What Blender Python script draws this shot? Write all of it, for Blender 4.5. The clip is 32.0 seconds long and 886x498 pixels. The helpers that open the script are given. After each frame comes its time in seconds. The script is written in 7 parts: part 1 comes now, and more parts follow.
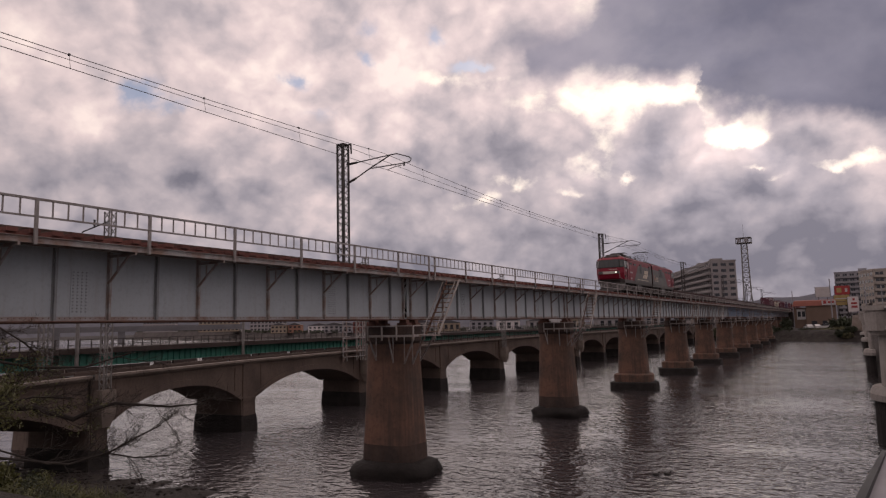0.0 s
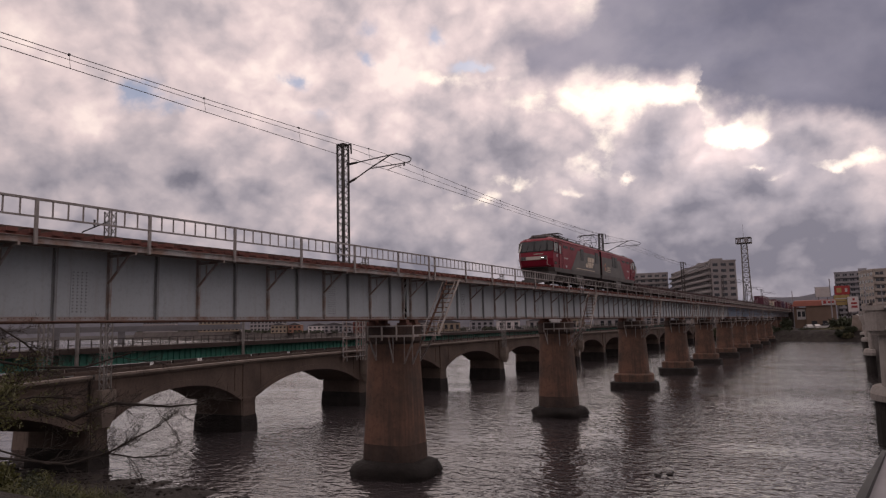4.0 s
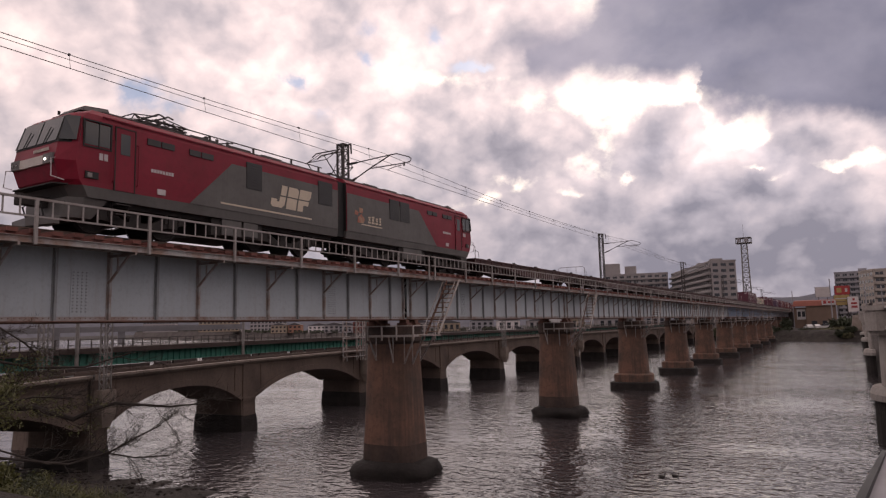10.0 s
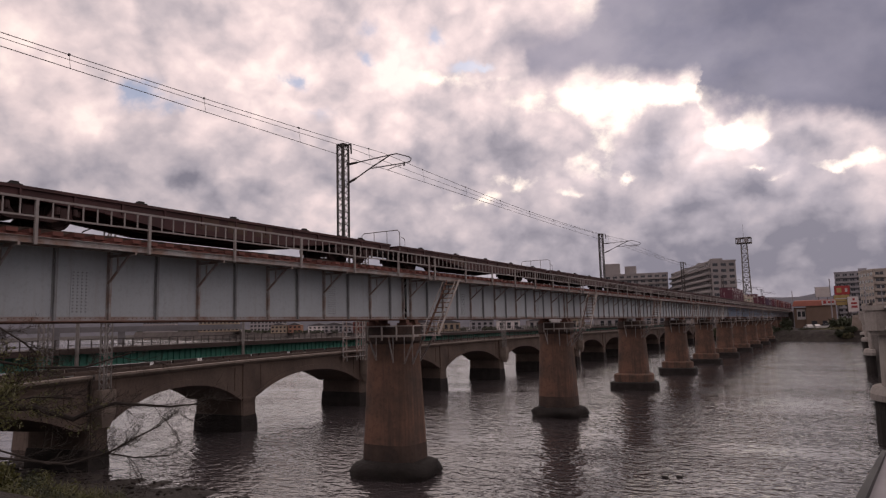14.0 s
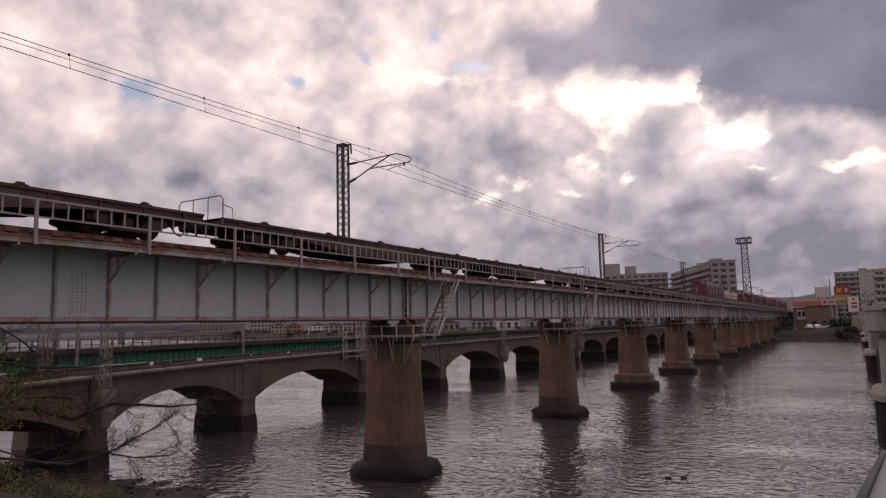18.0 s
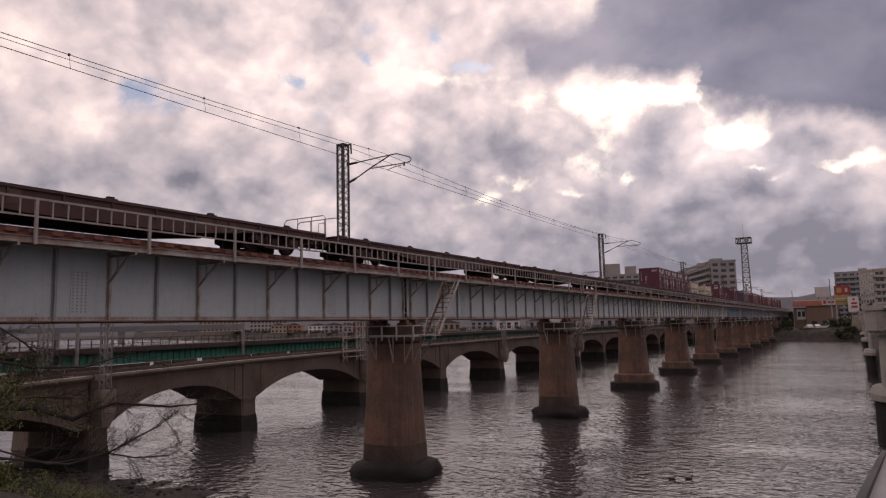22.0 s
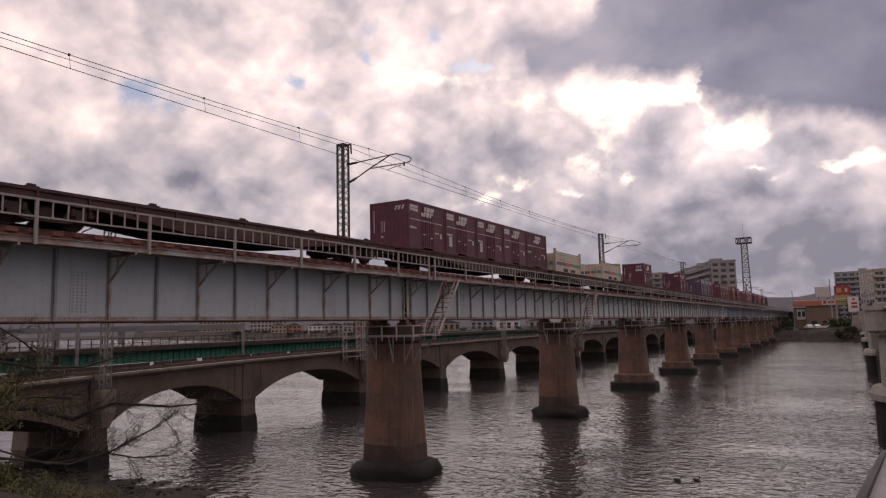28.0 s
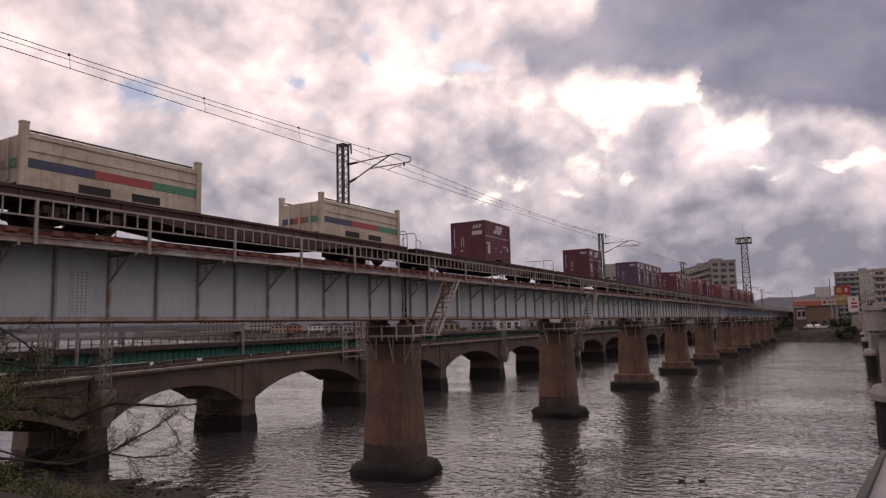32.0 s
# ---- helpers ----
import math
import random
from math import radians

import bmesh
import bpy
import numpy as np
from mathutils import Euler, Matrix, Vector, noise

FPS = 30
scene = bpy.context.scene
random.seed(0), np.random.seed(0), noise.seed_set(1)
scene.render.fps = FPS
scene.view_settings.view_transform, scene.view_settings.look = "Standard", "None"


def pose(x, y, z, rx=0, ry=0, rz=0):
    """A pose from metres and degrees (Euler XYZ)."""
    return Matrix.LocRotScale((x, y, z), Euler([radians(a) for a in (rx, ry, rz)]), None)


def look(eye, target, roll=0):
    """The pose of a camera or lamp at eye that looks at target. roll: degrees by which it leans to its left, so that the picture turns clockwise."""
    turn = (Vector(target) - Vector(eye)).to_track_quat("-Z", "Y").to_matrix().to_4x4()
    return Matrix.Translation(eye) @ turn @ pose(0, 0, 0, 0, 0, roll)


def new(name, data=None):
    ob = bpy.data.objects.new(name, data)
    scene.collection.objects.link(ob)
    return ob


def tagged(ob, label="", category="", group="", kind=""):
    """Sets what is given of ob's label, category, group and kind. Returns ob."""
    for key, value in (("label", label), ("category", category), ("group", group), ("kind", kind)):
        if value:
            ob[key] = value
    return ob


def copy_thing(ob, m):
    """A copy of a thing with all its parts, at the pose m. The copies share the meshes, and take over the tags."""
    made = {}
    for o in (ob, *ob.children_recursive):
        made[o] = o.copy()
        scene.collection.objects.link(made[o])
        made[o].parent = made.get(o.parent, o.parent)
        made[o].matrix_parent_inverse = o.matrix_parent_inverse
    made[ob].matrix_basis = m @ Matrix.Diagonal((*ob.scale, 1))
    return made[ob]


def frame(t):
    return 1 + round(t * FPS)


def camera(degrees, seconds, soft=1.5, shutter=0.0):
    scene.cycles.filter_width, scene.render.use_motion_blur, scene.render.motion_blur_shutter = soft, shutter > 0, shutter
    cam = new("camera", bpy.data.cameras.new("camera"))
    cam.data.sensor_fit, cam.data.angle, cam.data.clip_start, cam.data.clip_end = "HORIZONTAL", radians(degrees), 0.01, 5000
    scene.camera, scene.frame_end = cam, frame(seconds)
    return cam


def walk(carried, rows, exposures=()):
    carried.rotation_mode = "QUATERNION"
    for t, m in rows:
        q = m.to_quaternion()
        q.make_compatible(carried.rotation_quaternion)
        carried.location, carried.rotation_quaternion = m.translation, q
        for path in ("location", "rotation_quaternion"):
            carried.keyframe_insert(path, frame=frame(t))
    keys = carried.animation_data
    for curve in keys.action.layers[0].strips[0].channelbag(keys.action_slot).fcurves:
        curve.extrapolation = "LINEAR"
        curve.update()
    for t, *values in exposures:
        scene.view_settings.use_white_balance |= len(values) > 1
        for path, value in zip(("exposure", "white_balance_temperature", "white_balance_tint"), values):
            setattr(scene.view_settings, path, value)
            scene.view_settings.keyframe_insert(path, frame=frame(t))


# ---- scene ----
# Metres; river surface z = 0, the upper track runs along x = 0 towards +y, the train comes towards -y.
cam = camera(66.97, 32.0, soft=1.25)
EYE = (19.84, 0.0, 7.33)
CAM_POSE = look(EYE, (4.805, 25.732, 10.764), -1.419)
walk(cam, [(0.0, CAM_POSE), (32.0, CAM_POSE)],
     exposures=[(0.0, -.30), (4.0, -.30), (7.0, -.25), (8.0, -.17), (10.0, .03), (12.2, .03), (13.5, -.13), (17.0, -.13), (25.0, -.12), (29.0, -.04), (32.0, -.02)])

RAIL_Z = 10.35          # top of rail
SPAN = 23.06            # pitch of the railway bridge piers
PIER_Y = 28.7           # first pier that stands in the water

# ---------------------------------------------------------------- sky and sun
def sky_dir(x, y):
    """Direction of a place in the sky, by tangents right and up of the camera's axis."""
    m = CAM_POSE.to_3x3()
    return (m @ Vector((x, y, -1.0))).normalized()


SUN_DIR = sky_dir(0.415, 0.182)


def build_sky():
    world = bpy.data.worlds.new("sky")
    scene.world = world
    world.use_nodes = True
    nt = world.node_tree
    nt.nodes.clear()
    N, L = nt.nodes.new, nt.links.new

    def val(v):
        n = N("ShaderNodeValue")
        n.outputs[0].default_value = v
        return n.outputs[0]

    def math_(op, a, b=None, c=None, clamp=False):
        n = N("ShaderNodeMath")
        n.operation, n.use_clamp = op, clamp
        for i, s in enumerate((a, b, c)):
            if s is None:
                continue
            if isinstance(s, (int, float)):
                n.inputs[i].default_value = s
            else:
                L(s, n.inputs[i])
        return n.outputs[0]

    def vmath(op, a, b=None, scale=None):
        n = N("ShaderNodeVectorMath")
        n.operation = op
        for i, s in enumerate((a, b)):
            if s is None:
                continue
            if hasattr(s, "is_output"):
                L(s, n.inputs[i])
            else:
                n.inputs[i].default_value = s
        if scale is not None:
            n.inputs["Scale"].default_value = scale
        return n.outputs["Value"] if op == "DOT_PRODUCT" else n.outputs["Vector"]

    def noise_(vec, scale, detail=6.0, rough=0.55, dist=0.0):
        n = N("ShaderNodeTexNoise")
        n.inputs["Scale"].default_value = scale
        n.inputs["Detail"].default_value = detail
        n.inputs["Roughness"].default_value = rough
        n.inputs["Distortion"].default_value = dist
        L(vec, n.inputs["Vector"])
        return n

    def ramp(fac, stops):
        n = N("ShaderNodeValToRGB")
        els = n.color_ramp.elements
        while len(els) < len(stops):
            els.new(0.5)
        for e, (p, c) in zip(els, stops):
            e.position, e.color = p, (*c, 1)
        L(fac, n.inputs[0])
        return n.outputs[0]

    tc = N("ShaderNodeTexCoord")
    d = vmath("NORMALIZE", tc.outputs["Generated"])
    sep = N("ShaderNodeSeparateXYZ")
    L(d, sep.inputs[0])
    dz = math_("MAXIMUM", sep.outputs[2], 0.0)
    # ragged edges for the placed cloud masses
    wob = noise_(d, 7.0, 6.0, 0.6)
    wobv = vmath("SCALE", vmath("SUBTRACT", wob.outputs["Color"], (0.5, 0.5, 0.5)), scale=0.10)
    dw = vmath("NORMALIZE", vmath("ADD", d, wobv))
    m3 = CAM_POSE.to_3x3()

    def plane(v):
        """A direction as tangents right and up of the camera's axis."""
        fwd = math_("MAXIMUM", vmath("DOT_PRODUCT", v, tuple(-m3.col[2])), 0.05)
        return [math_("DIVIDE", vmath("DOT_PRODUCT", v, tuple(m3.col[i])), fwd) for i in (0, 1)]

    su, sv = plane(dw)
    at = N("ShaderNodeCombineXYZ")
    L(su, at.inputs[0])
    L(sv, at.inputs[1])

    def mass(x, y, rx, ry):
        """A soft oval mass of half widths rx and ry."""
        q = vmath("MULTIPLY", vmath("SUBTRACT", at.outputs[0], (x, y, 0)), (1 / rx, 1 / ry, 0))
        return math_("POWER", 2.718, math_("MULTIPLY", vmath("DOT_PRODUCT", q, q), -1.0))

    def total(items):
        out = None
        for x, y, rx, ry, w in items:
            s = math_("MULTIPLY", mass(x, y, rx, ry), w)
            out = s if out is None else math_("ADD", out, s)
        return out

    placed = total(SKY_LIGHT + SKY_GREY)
    puff = vmath("ADD", vmath("MULTIPLY", d, (1.0, 1.0, 1.3)), vmath("SCALE", wobv, scale=0.35))
    to_sun = vmath("NORMALIZE", vmath("SUBTRACT", tuple(SUN_DIR), d))
    puff_sun = vmath("ADD", puff, vmath("SCALE", to_sun, scale=0.016))
    big = noise_(puff, 8.5, 5.0, 0.5).outputs[0]
    big_sun = noise_(puff_sun, 8.5, 5.0, 0.5).outputs[0]
    mid = noise_(puff, 21.0, 5.0, 0.55).outputs[0]

    def billow(scale):
        """Rounded lumps between sharp creases."""
        n = noise_(puff, scale, 2.5, 0.45).outputs[0]
        return math_("ABSOLUTE", math_("SUBTRACT", math_("MULTIPLY", n, 2.0), 1.0))

    lumps = math_("ADD", math_("MULTIPLY", billow(9.0), 0.55), math_("MULTIPLY", billow(22.0), 0.24))
    # thickness of the cloud: 0 open and bright, 1 thick and dark; the side of a billow towards the sun is lit
    lit = math_("SUBTRACT", big, big_sun)
    t0 = math_("ADD", math_("MULTIPLY", math_("SUBTRACT", big, 0.5), 0.95), math_("MULTIPLY", math_("SUBTRACT", mid, 0.5), 0.34))
    t0 = math_("ADD", math_("SUBTRACT", t0, math_("MULTIPLY", lit, 1.7)), 0.43)
    t0 = math_("SUBTRACT", t0, lumps)
    low = math_("SUBTRACT", 1.0, math_("DIVIDE", dz, 0.30), clamp=True)      # greyer towards the horizon
    t0 = math_("ADD", t0, math_("MULTIPLY", low, 0.64))
    t0 = math_("ADD", t0, placed, clamp=True)
    col = ramp(t0, SKY_RAMP)

    def blend(fac, a, c):
        n = N("ShaderNodeMix")
        n.data_type = "RGBA"
        for i, s in ((0, fac), (6, a), (7, c)):
            if hasattr(s, "is_output"):
                L(s, n.inputs[i])
            else:
                n.inputs[i].default_value = (*s, 1)
        return n.outputs[2]

    def smooth(v, a, b_):
        n = N("ShaderNodeMapRange")
        n.interpolation_type = "SMOOTHSTEP"
        n.inputs[1].default_value, n.inputs[2].default_value = a, b_
        L(v, n.inputs[0])
        return n.outputs[0]

    # blue showing where the cloud is thin
    nish = N("ShaderNodeTexSky")
    nish.sky_type, nish.sun_disc = "NISHITA", False
    nish.sun_elevation = math.asin(SUN_DIR.z)
    nish.sun_rotation = math.atan2(SUN_DIR.x, SUN_DIR.y)
    nishc = vmath("MULTIPLY", nish.outputs[0], (0.100, 0.102, 0.118))
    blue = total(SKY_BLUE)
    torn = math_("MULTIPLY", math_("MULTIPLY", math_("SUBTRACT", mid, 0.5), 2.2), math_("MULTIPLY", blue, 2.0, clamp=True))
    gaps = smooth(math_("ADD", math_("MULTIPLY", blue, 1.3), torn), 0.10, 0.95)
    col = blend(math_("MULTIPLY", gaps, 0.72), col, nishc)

    def edge(stops):
        n = N("ShaderNodeValToRGB")
        els = n.color_ramp.elements
        while len(els) < len(stops):
            els.new(0.5)
        for e, (x, y) in zip(els, stops):
            e.position, e.color = x / 1000, (y / 1000, y / 1000, y / 1000, 1)
        L(su, n.inputs[0])
        return n.outputs[0]

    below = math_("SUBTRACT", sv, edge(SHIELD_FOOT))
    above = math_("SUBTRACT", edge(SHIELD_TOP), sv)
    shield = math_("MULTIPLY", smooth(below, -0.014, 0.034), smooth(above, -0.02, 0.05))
    # warm light in the breaks, and a bright lining under the shield's foot
    ragged = math_("SUBTRACT", math_("MULTIPLY", math_("SUBTRACT", 0.5, mid), 2.6), math_("MULTIPLY", math_("SUBTRACT", big, 0.5), 1.8))
    lining = math_("MULTIPLY", math_("MULTIPLY", smooth(below, -0.065, -0.005), smooth(su, 0.15, 0.22)), math_("SUBTRACT", 1.0, smooth(su, 0.46, 0.53)))
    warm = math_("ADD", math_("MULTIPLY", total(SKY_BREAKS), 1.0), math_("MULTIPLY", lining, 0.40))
    shine = math_("ADD", warm, math_("MULTIPLY", ragged, math_("MULTIPLY", warm, 1.9, clamp=True)))
    col = blend(smooth(shine, 0.15, 0.85), col, (1.28, 1.08, 0.94))
    col = blend(smooth(shine, 0.75, 1.45), col, (1.75, 1.60, 1.34))
    # the thick dark shield of cloud, lobed along its lower edge
    thick = math_("ADD", math_("MULTIPLY", math_("SUBTRACT", big, 0.38), 1.5), math_("MULTIPLY", smooth(su, 0.12, 0.48), 0.72))
    thick = math_("SUBTRACT", thick, math_("MULTIPLY", lit, 1.2))
    col = blend(math_("MULTIPLY", shield, 0.96), col, ramp(thick, [(0.10, (0.42, 0.375, 0.44)), (0.6, (0.258, 0.243, 0.312)), (1.0, (0.165, 0.160, 0.222))]))
    # brighter round the sun, dimmer on the far side of the sky
    sd = vmath("DOT_PRODUCT", d, tuple(SUN_DIR))
    side = math_("MULTIPLY_ADD", sd, 0.28, 0.72)
    side = math_("MAXIMUM", side, 0.88)
    lift = math_("MULTIPLY", math_("POWER", math_("MAXIMUM", sd, 0.0), 90.0), 0.12)
    gain = math_("ADD", side, lift)
    # faint rays fanning down from the break
    e1 = Vector((SUN_DIR.y, -SUN_DIR.x, 0)).normalized()
    e2 = SUN_DIR.cross(e1).normalized()
    if e2.z > 0:
        e2 = -e2
    ru, rv = vmath("DOT_PRODUCT", d, tuple(e1)), vmath("DOT_PRODUCT", d, tuple(e2))
    fan = N("ShaderNodeCombineXYZ")
    L(math_("MULTIPLY", math_("ARCTAN2", ru, rv), 1.2), fan.inputs[0])
    rays = noise_(fan.outputs[0], 1.5, 1.0, 0.4).outputs[0]
    rays = math_("MULTIPLY", math_("SUBTRACT", rays, 0.44), 2.6, clamp=True)
    fade = math_("MULTIPLY", math_("MULTIPLY", rv, 22.0, clamp=True), math_("POWER", 2.718, math_("MULTIPLY", rv, -9.0)))
    fade = math_("MULTIPLY", fade, math_("POWER", math_("MAXIMUM", sd, 0.0), 60.0))
    gain = math_("ADD", gain, math_("MULTIPLY", math_("MULTIPLY", rays, fade), 0.5))
    # ground side of the world, never seen past the land
    out = col
    gv = N("ShaderNodeCombineXYZ")
    for i in range(3):
        L(gain, gv.inputs[i])
    out = vmath("MULTIPLY", out, gv.outputs[0])
    bg = N("ShaderNodeBackground")
    L(out, bg.inputs[0])
    bg.inputs[1].default_value = SKY_STRENGTH
    o = N("ShaderNodeOutputWorld")
    L(bg.outputs[0], o.inputs[0])


SKY_STRENGTH = 1.18
SKY_RAMP = [(0.0, (1.16, 0.95, 0.885)), (0.2, (0.92, 0.74, 0.73)), (0.48, (0.61, 0.52, 0.545)), (0.74, (0.398, 0.357, 0.402)), (1.0, (0.232, 0.216, 0.262))]


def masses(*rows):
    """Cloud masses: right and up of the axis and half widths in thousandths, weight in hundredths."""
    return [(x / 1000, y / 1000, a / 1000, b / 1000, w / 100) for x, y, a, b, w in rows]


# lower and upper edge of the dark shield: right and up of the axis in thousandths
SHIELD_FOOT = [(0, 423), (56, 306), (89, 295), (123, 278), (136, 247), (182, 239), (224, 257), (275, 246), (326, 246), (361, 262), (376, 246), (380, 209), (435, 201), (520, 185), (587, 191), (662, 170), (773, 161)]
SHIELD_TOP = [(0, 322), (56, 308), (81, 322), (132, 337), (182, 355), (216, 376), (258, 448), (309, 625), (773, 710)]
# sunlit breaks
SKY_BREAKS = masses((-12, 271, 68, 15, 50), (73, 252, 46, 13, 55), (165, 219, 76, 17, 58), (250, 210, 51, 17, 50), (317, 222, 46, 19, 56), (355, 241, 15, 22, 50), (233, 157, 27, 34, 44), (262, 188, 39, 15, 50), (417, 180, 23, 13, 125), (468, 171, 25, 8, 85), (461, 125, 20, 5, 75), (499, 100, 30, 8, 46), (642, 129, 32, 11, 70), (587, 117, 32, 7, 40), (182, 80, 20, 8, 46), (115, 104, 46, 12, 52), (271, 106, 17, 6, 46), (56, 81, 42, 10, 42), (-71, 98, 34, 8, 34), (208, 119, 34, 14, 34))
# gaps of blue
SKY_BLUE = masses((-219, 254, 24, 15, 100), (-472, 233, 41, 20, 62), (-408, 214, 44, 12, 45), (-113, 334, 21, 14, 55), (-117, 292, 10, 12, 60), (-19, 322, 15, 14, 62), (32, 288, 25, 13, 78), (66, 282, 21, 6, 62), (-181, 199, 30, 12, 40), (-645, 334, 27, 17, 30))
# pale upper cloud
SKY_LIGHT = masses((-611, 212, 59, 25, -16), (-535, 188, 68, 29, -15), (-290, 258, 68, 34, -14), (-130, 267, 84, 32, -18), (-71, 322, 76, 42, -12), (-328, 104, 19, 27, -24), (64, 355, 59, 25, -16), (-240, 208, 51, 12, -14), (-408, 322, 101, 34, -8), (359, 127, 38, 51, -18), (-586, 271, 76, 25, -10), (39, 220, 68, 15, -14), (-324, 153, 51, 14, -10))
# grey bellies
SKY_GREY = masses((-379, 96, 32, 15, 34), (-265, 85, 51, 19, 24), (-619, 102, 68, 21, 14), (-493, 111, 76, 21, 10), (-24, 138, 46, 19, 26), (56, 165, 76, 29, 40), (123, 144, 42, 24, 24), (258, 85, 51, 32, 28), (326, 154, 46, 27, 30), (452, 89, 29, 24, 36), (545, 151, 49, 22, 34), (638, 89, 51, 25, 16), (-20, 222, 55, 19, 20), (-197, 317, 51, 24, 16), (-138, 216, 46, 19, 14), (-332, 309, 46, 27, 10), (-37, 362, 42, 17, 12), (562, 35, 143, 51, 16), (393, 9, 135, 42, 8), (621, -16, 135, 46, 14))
build_sky()

sun = new("sun", bpy.data.lights.new("sun", "SUN"))
sun.data.energy, sun.data.angle, sun.data.color = 0.55, radians(100), (1.0, 0.86, 0.72)
sun.matrix_world = look(SUN_DIR * 500, (0, 0, 0))


# ---------------------------------------------------------------- materials
def material(name, color, rough=0.7, metal=0.0, second=None, grain=18.0, stain=0.8, amount=0.5, bump=0.15, relief=0.02, streak=0.0, streak_scale=6.0, streak_color=(0.05, 0.03, 0.02), per_object=0.0, spec=0.5):
    """A worn surface: two scales of variation between two colours, fine relief and optional vertical streaks."""
    m = bpy.data.materials.new(name)
    m.use_nodes = True
    nt = m.node_tree
    N, L = nt.nodes.new, nt.links.new
    b = nt.nodes["Principled BSDF"]
    b.inputs["Metallic"].default_value = metal
    b.inputs["Specular IOR Level"].default_value = spec
    tc = N("ShaderNodeTexCoord")
    geo = N("ShaderNodeNewGeometry")
    second = second or tuple(c * 0.62 for c in color)

    def noise_(scale, detail, rgh=0.6, vec=None):
        n = N("ShaderNodeTexNoise")
        n.inputs["Scale"].default_value, n.inputs["Detail"].default_value, n.inputs["Roughness"].default_value = scale, detail, rgh
        L(vec or tc.outputs["Object"], n.inputs["Vector"])
        return n.outputs[0]

    def ramp(src, a, b_):
        n = N("ShaderNodeMapRange")
        n.inputs[1].default_value, n.inputs[2].default_value = a, b_
        L(src, n.inputs[0])
        return n.outputs[0]

    def mix(fac, a, c):
        n = N("ShaderNodeMix")
        n.data_type = "RGBA"
        for i, s in ((0, fac), (6, a), (7, c)):
            if hasattr(s, "is_output"):
                L(s, n.inputs[i])
            else:
                n.inputs[i].default_value = s if i == 0 else (*s, 1)
        return n.outputs[2]

    def times(a, k):
        n = N("ShaderNodeMath")
        n.operation = "MULTIPLY"
        n.use_clamp = True
        L(a, n.inputs[0])
        if hasattr(k, "is_output"):
            L(k, n.inputs[1])
        else:
            n.inputs[1].default_value = k
        return n.outputs[0]

    fine = noise_(grain, 5.0)
    wide = noise_(stain, 4.0)
    col = mix(times(ramp(wide, 0.38, 0.66), amount), color, second)
    col = mix(times(ramp(fine, 0.5, 0.8), amount * 0.6), col, tuple(c * 0.55 for c in second))
    if streak:
        mp = N("ShaderNodeMapping")
        mp.inputs["Scale"].default_value = (streak_scale, streak_scale, 0.06 * streak_scale)
        L(tc.outputs["Object"], mp.inputs[0])
        st = noise_(1.0, 5.0, 0.65, mp.outputs[0])
        col = mix(times(ramp(st, 0.5, 0.74), streak), col, streak_color)
    if per_object:
        oi = N("ShaderNodeObjectInfo")
        hsv = N("ShaderNodeHueSaturation")
        L(col, hsv.inputs["Color"])
        mr = N("ShaderNodeMapRange")
        mr.inputs[3].default_value, mr.inputs[4].default_value = 1 - per_object, 1 + per_object
        L(oi.outputs["Random"], mr.inputs[0])
        L(mr.outputs[0], hsv.inputs["Value"])
        col = hsv.outputs[0]
    L(col, b.inputs["Base Color"])
    mr = N("ShaderNodeMapRange")
    mr.inputs[3].default_value, mr.inputs[4].default_value = max(0.02, rough - 0.12), min(1.0, rough + 0.12)
    L(wide, mr.inputs[0])
    L(mr.outputs[0], b.inputs["Roughness"])
    if bump:
        bp = N("ShaderNodeBump")
        bp.inputs["Strength"].default_value, bp.inputs["Distance"].default_value = bump, relief
        L(fine, bp.inputs["Height"])
        L(bp.outputs[0], b.inputs["Normal"])
    return m


def glow(name, color, strength):
    m = bpy.data.materials.new(name)
    m.use_nodes = True
    b = m.node_tree.nodes["Principled BSDF"]
    b.inputs["Base Color"].default_value = (*color, 1)
    b.inputs["Emission Color"].default_value = (*color, 1)
    b.inputs["Emission Strength"].default_value = strength
    return m


def glass_material(name, tint, rough=0.06, spec=0.8):
    m = bpy.data.materials.new(name)
    m.use_nodes = True
    b = m.node_tree.nodes["Principled BSDF"]
    b.inputs["Base Color"].default_value = (*tint, 1)
    b.inputs["Roughness"].default_value = rough
    b.inputs["Specular IOR Level"].default_value = spec
    return m


